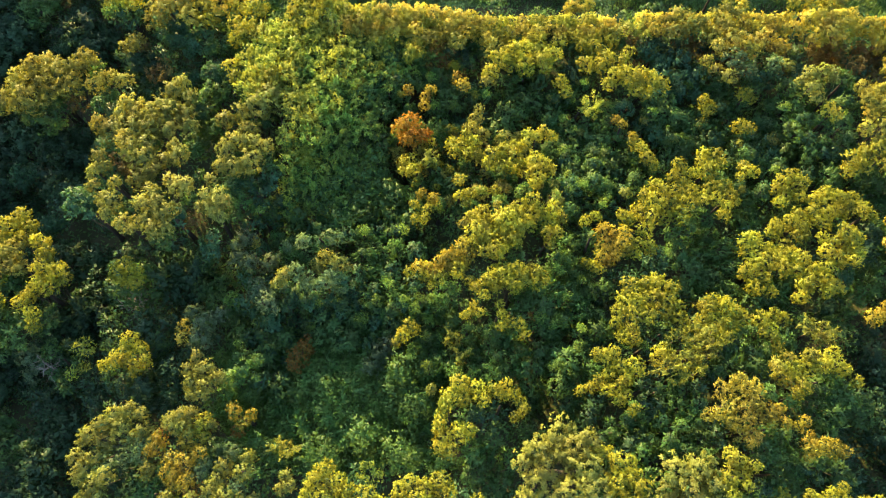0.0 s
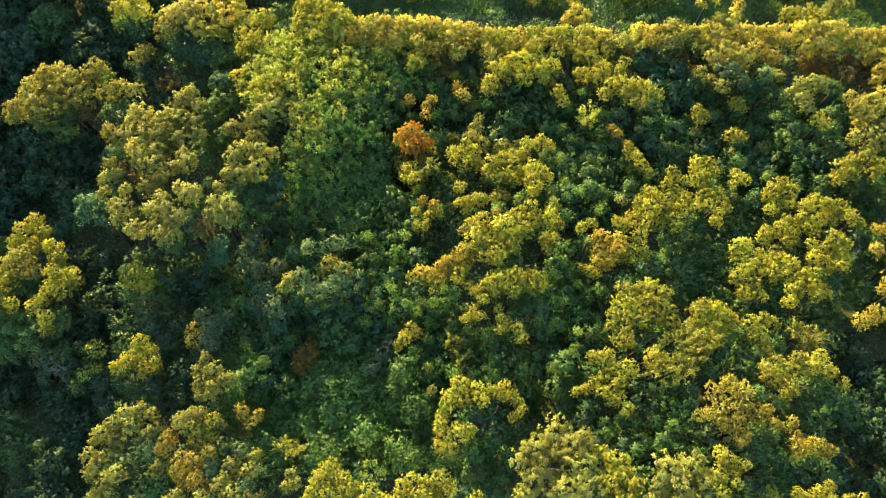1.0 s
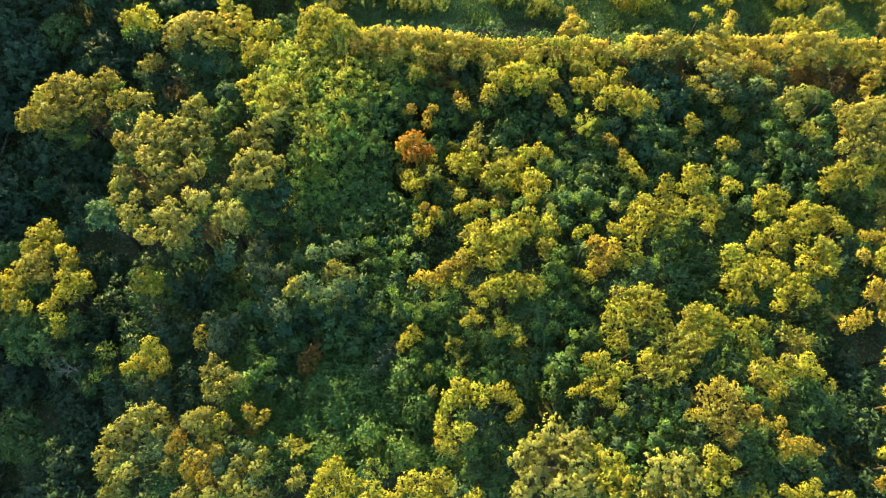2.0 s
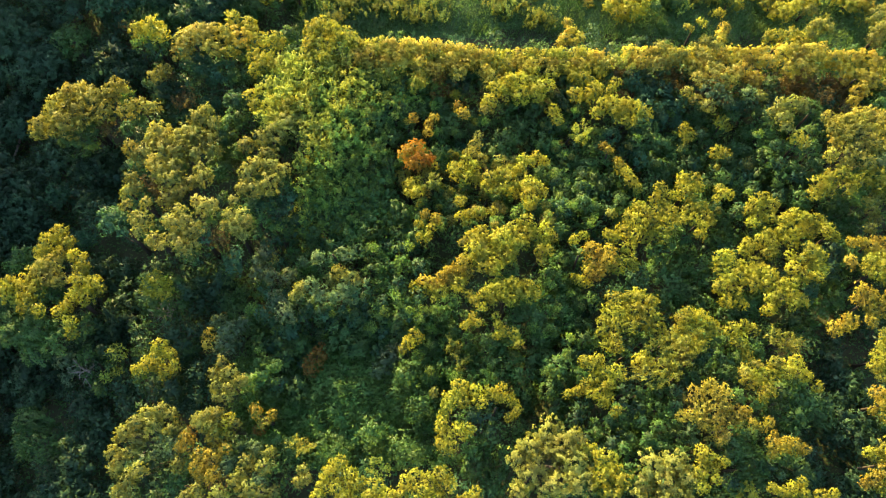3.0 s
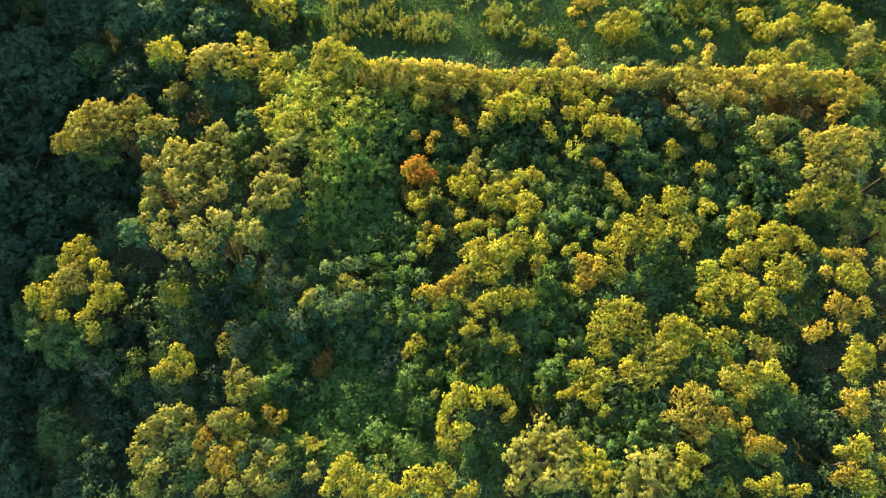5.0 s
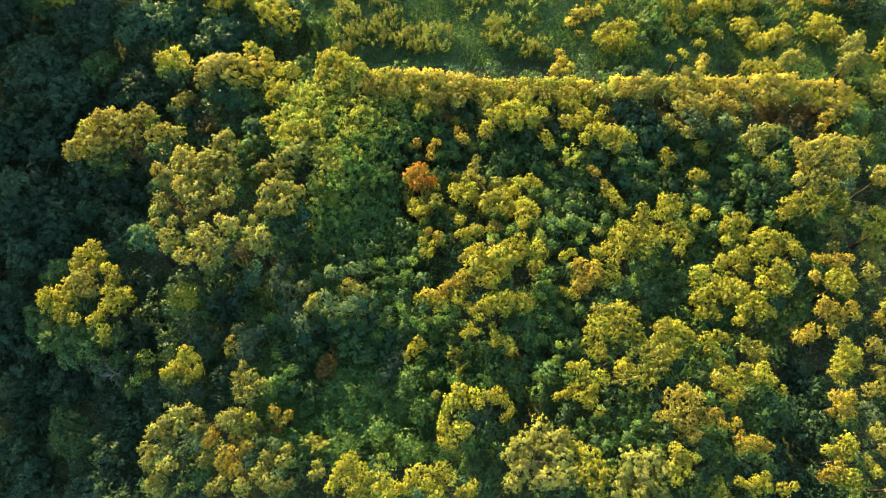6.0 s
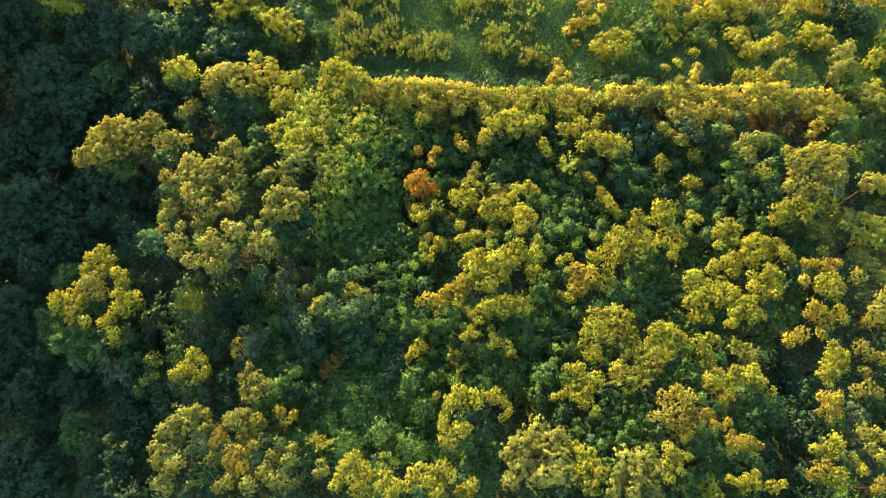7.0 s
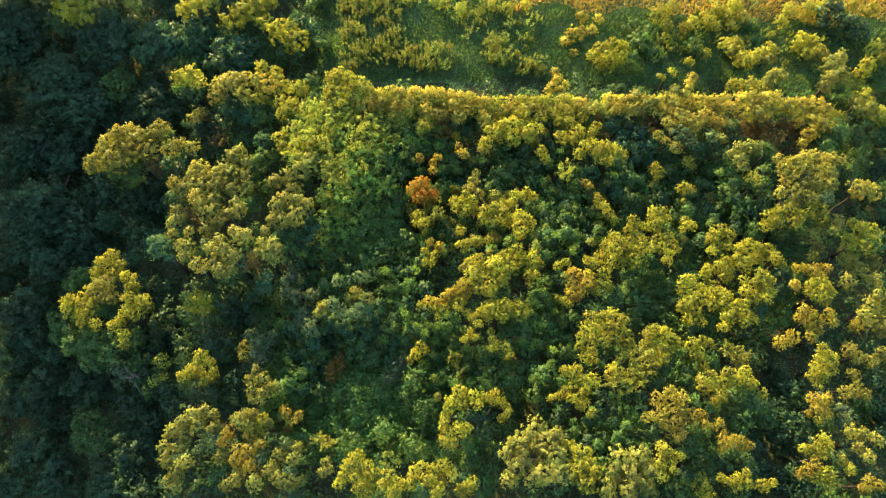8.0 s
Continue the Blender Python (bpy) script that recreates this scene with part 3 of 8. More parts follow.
tree("green", -7.5, 15.3, (-1.2, 0.4, 1.5, 0.96), (0.3, 0.5, 1.5, 0.96), (-0.7, -0.9, 1.5, 0.78))
tree("green", -3.7, 14.7, (-0.7, 0.6, 1.7, 0.78), (0.2, -0.3, 1.8, 0.77), (0.6, 1.1, 1.7, 0.70), (-0.2, -1.4, 1.8, 0.77))
tree("green", -2.9, 11.0, (-0.1, 1.1, 2.0, 0.85), (1.0, -0.2, 2.2, 0.84), (-0.9, 0.2, 2.0, 0.84), (-0.0, -1.1, 2.1, 0.75))
tree("green", -6.0, 10.0, (1.0, 0.8, 1.9, 0.93), (-0.3, 0.4, 1.7, 0.93), (0.4, -0.7, 1.9, 0.83), (-1.1, -0.5, 1.7, 0.75))
tree("green", -10.0, 9.5, (-0.6, 0.2, 1.0, 0.93), (0.7, -0.2, 1.2, 0.76), (-0.3, -1.1, 1.1, 0.84))
tree("green", -10.3, 6.6, (-0.1, 0.6, 1.1, 0.83), (0.8, -0.3, 1.3, 0.83), (-0.7, -0.3, 1.1, 0.75))
tree("green", -0.2, 9.4, (-0.2, 1.4, 2.3, 0.84), (0.6, 0.5, 2.4, 0.75), (-0.6, -0.3, 2.4, 0.74), (0.2, -1.6, 2.5, 0.65))
tree("green", 3.2, 7.3, (-1.6, 0.9, 2.6, 0.82), (-0.5, 0.1, 2.8, 0.73), (0.5, -0.3, 2.9, 0.73), (1.6, -0.7, 3.0, 0.72))
tree("green", 5.9, 7.4, (0.2, 0.8, 3.0, 0.81), (-0.6, 0.1, 3.0, 0.73))
tree("green", 15.3, 13.5, (-1.1, 1.0, 1.8, 0.95), (0.2, 0.6, 1.7, 0.95), (1.6, 1.1, 1.5, 0.87), (-0.4, -0.6, 2.0, 0.94), (0.8, -0.8, 1.9, 0.85), (-1.0, -1.3, 2.2, 0.76))
tree("green", 14.5, 23.6, (-0.2, 0.9, 0.7, 1.02), (1.2, 0.4, 0.7, 1.02), (-1.2, -0.2, 0.8, 0.92), (0.1, -1.0, 0.9, 0.92))
tree("green", 16.6, 22.4, (-0.1, 1.0, 0.7, 0.92), (1.0, 0.3, 0.7, 0.92), (-1.2, -0.8, 1.0, 0.82), (0.2, -0.5, 0.9, 0.82))
tree("green", 21.5, 22.2, (-0.7, 1.4, 0.5, 1.02), (0.4, 0.4, 0.5, 1.01), (-0.6, -1.2, 0.7, 0.91), (0.9, -0.6, 0.6, 0.91))
tree("green", 23.8, 20.9, (-0.3, -0.3, 0.7, 1.00), (0.8, -0.8, 0.8, 0.90), (-0.5, 1.2, 0.6, 0.92))
tree("green", 27.1, 18.0, (0.9, 0.0, 1.1, 0.80), (-0.1, -0.5, 1.3, 0.80), (-0.8, 0.5, 1.1, 0.80))
tree("green", 19.1, 17.1, (-0.1, 0.8, 1.2, 0.80), (0.6, -0.2, 1.3, 0.71), (-0.5, -0.7, 1.4, 0.79))
tree("green", 24.4, 11.1, (1.0, 1.1, 2.1, 0.85), (-0.5, 0.2, 2.3, 0.84), (-1.6, -1.1, 2.5, 0.83))
tree("green", 18.0, 8.2, (1.2, 0.5, 2.9, 0.74), (-0.2, -0.4, 3.2, 0.73), (-1.0, -0.0, 3.2, 0.65))
tree("green", 12.7, 4.1, (-0.1, 0.8, 3.8, 0.79), (-1.0, -0.0, 3.8, 0.70), (0.1, -1.0, 4.0, 0.70))
tree("green", 10.6, 3.6, (-0.0, 0.9, 3.9, 0.78), (0.6, -0.6, 4.2, 0.69), (-0.5, -0.3, 4.0, 0.70))
tree("green", 3.1, 1.1, (-0.0, -0.0, 3.4, 0.77), (-0.4, -1.1, 3.5, 0.77), (0.4, 1.1, 3.4, 0.62))

# filler shrubs under the hedge, brown, green and dusk to colour in its dark recess
for i in range(32):
    hx, hy = -8.0 + 1.3 * i, 28.9 + 0.5 * math.sin(1.7 * i)
    hz = 0.35 * float(canopy(hx, 30.0)) + (0.3 if i < 22 else -0.5)
    sp = ("green", "brown", "dusk", "green", "teal")[i % 5] if i < 18 else ("dusk", "brown", "rust", "dusk", "brown")[i % 5]
    tree(sp, hx, hy, (-0.4, 0.4, hz + 0.3, 0.75), (0.4, -0.2, hz, 0.8), (0.0, 0.9, hz + 0.5, 0.6), group="brambles under the hedge")

# close hedge shrubs along the meadow
tree("pale", 36.3, 32.4, (0.0, -0.5, -0.8, 0.65), (0.1, 0.4, -1.0, 0.60), (-0.1, 0.2, -0.9, 0.75))
tree("pale", 37.2, 32.1, (-0.1, -0.4, -0.7, 0.75), (0.0, 0.2, -0.9, 0.55), (0.0, 0.2, -0.9, 0.65))

# golden scrub on the meadow
tree("ochre", 23.2, 41.5, (-1.0, -0.3, -1.9, 0.58), (1.0, 1.2, -2.1, 0.53))
tree("ochre", 26.7, 42.2, (0.0, -0.3, -2.5, 0.59), (1.4, 0.8, -2.8, 0.59), (-1.4, -0.5, -2.3, 0.48))
tree("ochre", 12.2, 38.7, (-0.8, -1.1, -0.9, 0.46), (-1.5, -0.0, -0.7, 0.46), (1.7, 2.5, -0.8, 0.47))
tree("golden", 20.7, 38.7, (-0.4, 1.1, -1.7, 0.47))

# far end of the hedge, catching the sun

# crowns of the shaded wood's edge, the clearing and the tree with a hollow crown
# lower green, teal and dusk boughs: the crowns' shaded sides, by leaf colour
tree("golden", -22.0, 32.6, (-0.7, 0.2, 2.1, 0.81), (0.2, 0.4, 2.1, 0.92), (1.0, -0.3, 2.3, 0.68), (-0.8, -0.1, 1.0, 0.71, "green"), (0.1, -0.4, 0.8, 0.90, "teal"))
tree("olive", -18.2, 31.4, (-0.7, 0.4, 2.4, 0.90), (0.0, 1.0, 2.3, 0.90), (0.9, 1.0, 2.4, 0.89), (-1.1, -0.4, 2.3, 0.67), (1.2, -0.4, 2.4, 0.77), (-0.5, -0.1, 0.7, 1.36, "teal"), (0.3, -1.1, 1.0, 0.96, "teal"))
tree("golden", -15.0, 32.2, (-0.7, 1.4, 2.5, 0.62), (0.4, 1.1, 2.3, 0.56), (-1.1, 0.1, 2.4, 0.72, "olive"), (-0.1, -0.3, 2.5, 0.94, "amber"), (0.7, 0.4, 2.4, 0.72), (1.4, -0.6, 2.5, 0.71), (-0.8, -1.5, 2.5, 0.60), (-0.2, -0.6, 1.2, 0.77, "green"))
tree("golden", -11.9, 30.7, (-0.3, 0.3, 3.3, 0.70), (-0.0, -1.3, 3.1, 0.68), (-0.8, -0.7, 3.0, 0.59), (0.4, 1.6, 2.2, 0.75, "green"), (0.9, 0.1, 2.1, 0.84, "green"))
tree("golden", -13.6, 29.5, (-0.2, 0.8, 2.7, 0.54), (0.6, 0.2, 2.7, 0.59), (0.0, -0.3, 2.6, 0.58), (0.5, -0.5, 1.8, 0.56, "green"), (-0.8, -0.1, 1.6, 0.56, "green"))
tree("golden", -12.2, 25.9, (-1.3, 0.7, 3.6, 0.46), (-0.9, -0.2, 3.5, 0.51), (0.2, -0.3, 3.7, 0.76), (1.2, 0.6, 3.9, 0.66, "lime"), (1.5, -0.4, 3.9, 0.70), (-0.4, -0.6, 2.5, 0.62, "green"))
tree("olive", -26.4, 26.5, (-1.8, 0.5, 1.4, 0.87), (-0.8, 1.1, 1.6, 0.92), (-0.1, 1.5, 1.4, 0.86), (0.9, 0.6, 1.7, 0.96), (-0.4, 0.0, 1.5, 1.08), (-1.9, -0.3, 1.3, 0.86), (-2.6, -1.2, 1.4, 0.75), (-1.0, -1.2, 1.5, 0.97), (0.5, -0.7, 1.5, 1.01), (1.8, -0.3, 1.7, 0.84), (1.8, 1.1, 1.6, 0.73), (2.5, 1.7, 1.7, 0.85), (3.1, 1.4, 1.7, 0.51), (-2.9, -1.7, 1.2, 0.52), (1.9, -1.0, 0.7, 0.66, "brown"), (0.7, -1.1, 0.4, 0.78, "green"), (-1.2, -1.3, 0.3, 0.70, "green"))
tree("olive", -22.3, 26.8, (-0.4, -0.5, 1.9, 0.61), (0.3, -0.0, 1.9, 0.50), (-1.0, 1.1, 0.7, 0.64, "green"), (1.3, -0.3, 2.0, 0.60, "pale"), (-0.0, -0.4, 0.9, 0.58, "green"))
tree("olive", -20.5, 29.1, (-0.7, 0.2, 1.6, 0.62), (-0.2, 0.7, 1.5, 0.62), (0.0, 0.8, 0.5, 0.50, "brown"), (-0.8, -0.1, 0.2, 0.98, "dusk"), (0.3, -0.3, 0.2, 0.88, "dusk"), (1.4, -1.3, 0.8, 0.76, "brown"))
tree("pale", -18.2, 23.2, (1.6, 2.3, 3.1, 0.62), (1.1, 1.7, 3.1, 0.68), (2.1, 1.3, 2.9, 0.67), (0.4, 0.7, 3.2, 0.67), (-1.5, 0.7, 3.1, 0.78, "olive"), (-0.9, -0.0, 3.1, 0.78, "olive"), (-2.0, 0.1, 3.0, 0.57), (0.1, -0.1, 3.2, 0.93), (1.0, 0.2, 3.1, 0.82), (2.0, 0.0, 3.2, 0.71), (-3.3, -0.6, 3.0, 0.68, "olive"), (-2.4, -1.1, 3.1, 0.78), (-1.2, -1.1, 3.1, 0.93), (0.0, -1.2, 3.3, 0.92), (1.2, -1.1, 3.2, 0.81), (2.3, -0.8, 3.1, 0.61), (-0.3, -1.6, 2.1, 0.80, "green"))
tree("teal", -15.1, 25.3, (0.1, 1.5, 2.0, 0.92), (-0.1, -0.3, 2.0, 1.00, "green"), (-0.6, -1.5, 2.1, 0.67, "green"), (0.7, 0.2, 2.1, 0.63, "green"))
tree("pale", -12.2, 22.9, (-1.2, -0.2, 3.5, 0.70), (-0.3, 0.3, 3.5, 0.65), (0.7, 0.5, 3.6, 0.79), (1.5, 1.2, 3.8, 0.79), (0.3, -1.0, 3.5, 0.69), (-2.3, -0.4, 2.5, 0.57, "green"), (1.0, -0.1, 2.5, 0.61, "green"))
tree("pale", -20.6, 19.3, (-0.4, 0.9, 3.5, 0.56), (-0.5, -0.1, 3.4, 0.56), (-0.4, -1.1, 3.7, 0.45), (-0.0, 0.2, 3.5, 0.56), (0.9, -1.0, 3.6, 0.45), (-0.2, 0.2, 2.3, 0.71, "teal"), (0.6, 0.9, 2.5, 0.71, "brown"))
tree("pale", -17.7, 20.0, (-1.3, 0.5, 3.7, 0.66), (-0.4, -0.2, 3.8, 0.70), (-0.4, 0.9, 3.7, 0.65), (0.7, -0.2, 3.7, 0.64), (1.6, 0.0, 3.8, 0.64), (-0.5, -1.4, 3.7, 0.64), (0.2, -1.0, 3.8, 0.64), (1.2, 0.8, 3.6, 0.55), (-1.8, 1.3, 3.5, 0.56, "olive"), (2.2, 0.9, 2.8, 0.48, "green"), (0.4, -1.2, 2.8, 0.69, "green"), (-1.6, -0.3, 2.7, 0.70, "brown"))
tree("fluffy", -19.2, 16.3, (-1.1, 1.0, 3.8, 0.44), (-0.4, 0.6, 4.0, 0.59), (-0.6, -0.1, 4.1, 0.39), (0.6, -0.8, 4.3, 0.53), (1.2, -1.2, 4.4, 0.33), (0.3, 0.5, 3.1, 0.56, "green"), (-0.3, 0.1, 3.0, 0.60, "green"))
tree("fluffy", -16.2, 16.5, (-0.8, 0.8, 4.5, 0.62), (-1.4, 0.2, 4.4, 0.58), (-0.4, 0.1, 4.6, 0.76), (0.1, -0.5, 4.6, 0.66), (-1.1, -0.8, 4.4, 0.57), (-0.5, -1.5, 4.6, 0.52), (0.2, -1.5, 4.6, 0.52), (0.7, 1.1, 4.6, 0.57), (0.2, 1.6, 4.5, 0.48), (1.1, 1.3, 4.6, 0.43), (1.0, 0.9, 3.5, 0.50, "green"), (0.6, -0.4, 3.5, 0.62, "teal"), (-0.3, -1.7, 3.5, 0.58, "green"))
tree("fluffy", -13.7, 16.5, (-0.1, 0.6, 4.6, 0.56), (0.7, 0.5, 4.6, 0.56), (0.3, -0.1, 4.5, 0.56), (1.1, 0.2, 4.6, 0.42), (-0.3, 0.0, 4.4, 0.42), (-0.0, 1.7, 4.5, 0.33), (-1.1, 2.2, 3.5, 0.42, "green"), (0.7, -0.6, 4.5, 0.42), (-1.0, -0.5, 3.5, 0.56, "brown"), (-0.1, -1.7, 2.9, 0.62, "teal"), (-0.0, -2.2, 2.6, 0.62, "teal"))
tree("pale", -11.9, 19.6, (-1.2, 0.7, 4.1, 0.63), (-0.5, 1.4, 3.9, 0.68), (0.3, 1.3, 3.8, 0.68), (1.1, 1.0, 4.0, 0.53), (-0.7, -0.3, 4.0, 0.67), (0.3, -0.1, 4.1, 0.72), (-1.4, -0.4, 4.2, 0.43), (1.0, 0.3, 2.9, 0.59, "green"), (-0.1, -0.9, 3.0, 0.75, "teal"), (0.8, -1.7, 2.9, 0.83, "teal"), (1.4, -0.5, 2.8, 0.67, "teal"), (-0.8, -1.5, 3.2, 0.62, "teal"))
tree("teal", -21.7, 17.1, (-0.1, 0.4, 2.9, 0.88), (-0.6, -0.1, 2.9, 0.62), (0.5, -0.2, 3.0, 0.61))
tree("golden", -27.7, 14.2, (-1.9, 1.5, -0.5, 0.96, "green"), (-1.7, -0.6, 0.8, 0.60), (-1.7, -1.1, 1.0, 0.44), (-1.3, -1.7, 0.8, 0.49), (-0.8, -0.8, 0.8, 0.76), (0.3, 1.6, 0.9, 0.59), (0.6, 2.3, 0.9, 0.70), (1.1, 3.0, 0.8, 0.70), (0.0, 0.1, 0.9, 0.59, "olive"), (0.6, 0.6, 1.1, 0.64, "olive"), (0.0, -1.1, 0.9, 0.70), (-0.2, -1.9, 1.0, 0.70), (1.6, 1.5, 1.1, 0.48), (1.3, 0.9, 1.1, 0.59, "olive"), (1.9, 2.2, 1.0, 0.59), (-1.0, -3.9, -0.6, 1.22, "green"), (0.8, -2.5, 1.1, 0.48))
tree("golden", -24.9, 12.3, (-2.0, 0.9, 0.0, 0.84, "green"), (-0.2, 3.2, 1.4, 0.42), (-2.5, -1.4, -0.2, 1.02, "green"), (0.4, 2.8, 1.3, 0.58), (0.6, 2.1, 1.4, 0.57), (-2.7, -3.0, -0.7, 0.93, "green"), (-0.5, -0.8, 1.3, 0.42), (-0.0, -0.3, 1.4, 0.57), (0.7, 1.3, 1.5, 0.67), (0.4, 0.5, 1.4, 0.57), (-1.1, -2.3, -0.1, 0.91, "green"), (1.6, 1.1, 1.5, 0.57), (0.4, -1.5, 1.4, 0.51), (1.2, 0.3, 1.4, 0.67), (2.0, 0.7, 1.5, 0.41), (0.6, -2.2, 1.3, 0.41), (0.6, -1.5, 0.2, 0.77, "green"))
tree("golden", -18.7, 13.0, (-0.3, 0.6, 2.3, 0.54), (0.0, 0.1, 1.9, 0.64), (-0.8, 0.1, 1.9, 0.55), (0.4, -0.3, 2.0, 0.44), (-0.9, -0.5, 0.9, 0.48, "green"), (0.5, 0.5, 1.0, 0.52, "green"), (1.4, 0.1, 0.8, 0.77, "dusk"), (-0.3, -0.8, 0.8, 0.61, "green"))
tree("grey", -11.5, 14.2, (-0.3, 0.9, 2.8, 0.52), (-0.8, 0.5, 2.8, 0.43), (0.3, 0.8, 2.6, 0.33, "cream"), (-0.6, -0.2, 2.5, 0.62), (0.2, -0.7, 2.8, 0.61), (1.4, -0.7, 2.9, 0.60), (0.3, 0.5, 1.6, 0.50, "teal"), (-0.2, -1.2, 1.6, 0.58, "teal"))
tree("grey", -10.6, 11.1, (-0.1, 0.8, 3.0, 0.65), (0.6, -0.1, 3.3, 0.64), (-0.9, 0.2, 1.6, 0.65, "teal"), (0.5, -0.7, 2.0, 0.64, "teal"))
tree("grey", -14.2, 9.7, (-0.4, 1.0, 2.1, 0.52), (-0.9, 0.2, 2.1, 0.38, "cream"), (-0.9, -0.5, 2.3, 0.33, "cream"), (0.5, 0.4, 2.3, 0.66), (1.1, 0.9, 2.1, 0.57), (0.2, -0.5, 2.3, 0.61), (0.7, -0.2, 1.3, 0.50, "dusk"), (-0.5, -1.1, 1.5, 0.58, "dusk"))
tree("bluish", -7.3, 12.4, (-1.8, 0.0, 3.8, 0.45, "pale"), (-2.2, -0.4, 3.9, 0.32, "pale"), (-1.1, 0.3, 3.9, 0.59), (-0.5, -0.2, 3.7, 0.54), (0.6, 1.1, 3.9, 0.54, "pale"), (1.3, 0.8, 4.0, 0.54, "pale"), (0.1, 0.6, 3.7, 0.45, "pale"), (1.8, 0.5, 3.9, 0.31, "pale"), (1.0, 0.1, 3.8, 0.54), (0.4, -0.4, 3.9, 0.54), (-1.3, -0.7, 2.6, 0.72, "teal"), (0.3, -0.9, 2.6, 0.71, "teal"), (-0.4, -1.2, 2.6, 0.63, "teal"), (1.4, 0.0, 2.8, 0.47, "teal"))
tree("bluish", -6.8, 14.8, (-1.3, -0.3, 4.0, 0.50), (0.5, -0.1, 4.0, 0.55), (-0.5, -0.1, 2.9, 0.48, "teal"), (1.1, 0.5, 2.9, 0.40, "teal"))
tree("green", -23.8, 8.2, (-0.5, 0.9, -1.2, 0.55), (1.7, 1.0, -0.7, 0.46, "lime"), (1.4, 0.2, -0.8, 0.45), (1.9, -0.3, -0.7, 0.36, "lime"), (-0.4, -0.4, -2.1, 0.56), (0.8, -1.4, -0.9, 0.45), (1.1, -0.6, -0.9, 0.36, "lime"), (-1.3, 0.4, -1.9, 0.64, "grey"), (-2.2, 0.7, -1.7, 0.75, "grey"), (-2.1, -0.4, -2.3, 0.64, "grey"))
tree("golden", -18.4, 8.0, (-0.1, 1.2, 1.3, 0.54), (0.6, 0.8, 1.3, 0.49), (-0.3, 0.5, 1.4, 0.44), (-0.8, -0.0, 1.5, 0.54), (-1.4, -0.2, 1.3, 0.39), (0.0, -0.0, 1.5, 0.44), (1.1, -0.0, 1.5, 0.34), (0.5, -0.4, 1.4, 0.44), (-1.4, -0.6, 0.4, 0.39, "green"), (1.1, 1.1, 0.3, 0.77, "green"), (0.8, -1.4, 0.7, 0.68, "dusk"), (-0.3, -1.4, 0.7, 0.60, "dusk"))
tree("pale", -13.3, 6.5, (-0.4, 1.2, 3.5, 0.50), (-0.8, 0.6, 3.4, 0.50), (0.2, 0.6, 3.5, 0.50), (0.8, 0.1, 3.6, 0.41), (-0.5, -0.1, 3.5, 0.50), (0.3, -0.3, 3.7, 0.41), (-0.0, -0.8, 3.6, 0.41), (1.1, 0.3, 3.5, 0.32), (-0.5, -0.8, 3.6, 0.32), (0.2, -0.8, 2.5, 0.40, "green"))
tree("green", -11.8, 6.6, (0.0, 0.0, 2.7, 0.59), (0.5, 0.6, 2.7, 0.44), (-0.4, -0.6, 2.7, 0.40))
tree("amber", -11.0, 4.5, (-0.4, 0.4, 3.4, 0.40), (0.1, -0.2, 3.2, 0.36, "cream"), (0.5, 0.2, 3.1, 0.32), (-0.3, -0.6, 2.4, 0.40, "rust"))
tree("pale", -18.8, 3.3, (-1.0, 0.0, 2.5, 0.43), (-0.6, 0.4, 2.7, 0.62), (-1.1, -0.8, 2.8, 0.52), (0.1, 0.9, 2.8, 0.61), (-0.7, -1.4, 2.7, 0.62), (0.7, 1.4, 2.9, 0.61), (-0.8, -1.9, 2.9, 0.43), (-0.1, -0.8, 2.7, 0.52), (0.3, 0.0, 2.7, 0.66), (1.4, 1.6, 2.9, 0.61), (1.2, 0.7, 2.9, 0.75))
tree("pale", -17.4, 2.3, (-1.8, -2.0, 2.8, 0.52), (-1.3, -1.5, 3.0, 0.61), (-0.9, -0.9, 2.9, 0.61), (0.8, 2.4, 3.1, 0.51), (-1.4, -2.5, 2.9, 0.52), (0.6, 1.0, 2.8, 0.70, "bluish"), (0.3, 0.3, 2.9, 0.61, "bluish"), (1.1, 1.5, 3.2, 0.51), (-0.3, -0.4, 1.8, 0.58, "dusk"), (1.2, 0.5, 3.0, 0.60, "bluish"), (1.7, 1.2, 3.1, 0.41))
tree("pale", -15.5, 0.7, (-0.3, 1.1, 3.2, 0.41), (-0.3, 0.3, 2.3, 0.48, "green"), (-0.9, -0.1, 2.2, 0.40, "green"), (0.4, -0.7, 3.3, 0.41), (1.1, -0.4, 3.5, 0.50))
tree("pale", -13.7, 4.2, (-1.1, 0.2, 3.5, 0.50), (-0.4, 0.4, 3.8, 0.50), (-0.7, -0.1, 3.7, 0.50), (0.2, 0.4, 3.8, 0.50), (0.7, 0.1, 3.6, 0.58, "golden"), (1.2, -0.1, 3.6, 0.36), (-0.1, -0.3, 3.8, 0.41), (0.1, -0.5, 2.6, 0.44, "green"))
tree("amber", -14.1, 2.3, (-1.3, 0.8, 3.4, 0.50), (-1.7, 0.5, 3.3, 0.32), (0.4, 1.1, 3.5, 0.50), (1.3, 1.2, 3.6, 0.31), (-0.4, -0.0, 3.3, 0.59), (0.4, -0.2, 3.5, 0.59), (-0.4, -0.7, 3.5, 0.50), (0.5, -1.1, 3.5, 0.50), (-0.1, -1.2, 3.3, 0.41), (1.1, 0.4, 3.7, 0.40), (-1.5, 1.4, 2.4, 0.37, "rust"), (0.9, -1.5, 2.5, 0.40, "rust"), (1.3, -0.5, 3.5, 0.54, "bluish"))
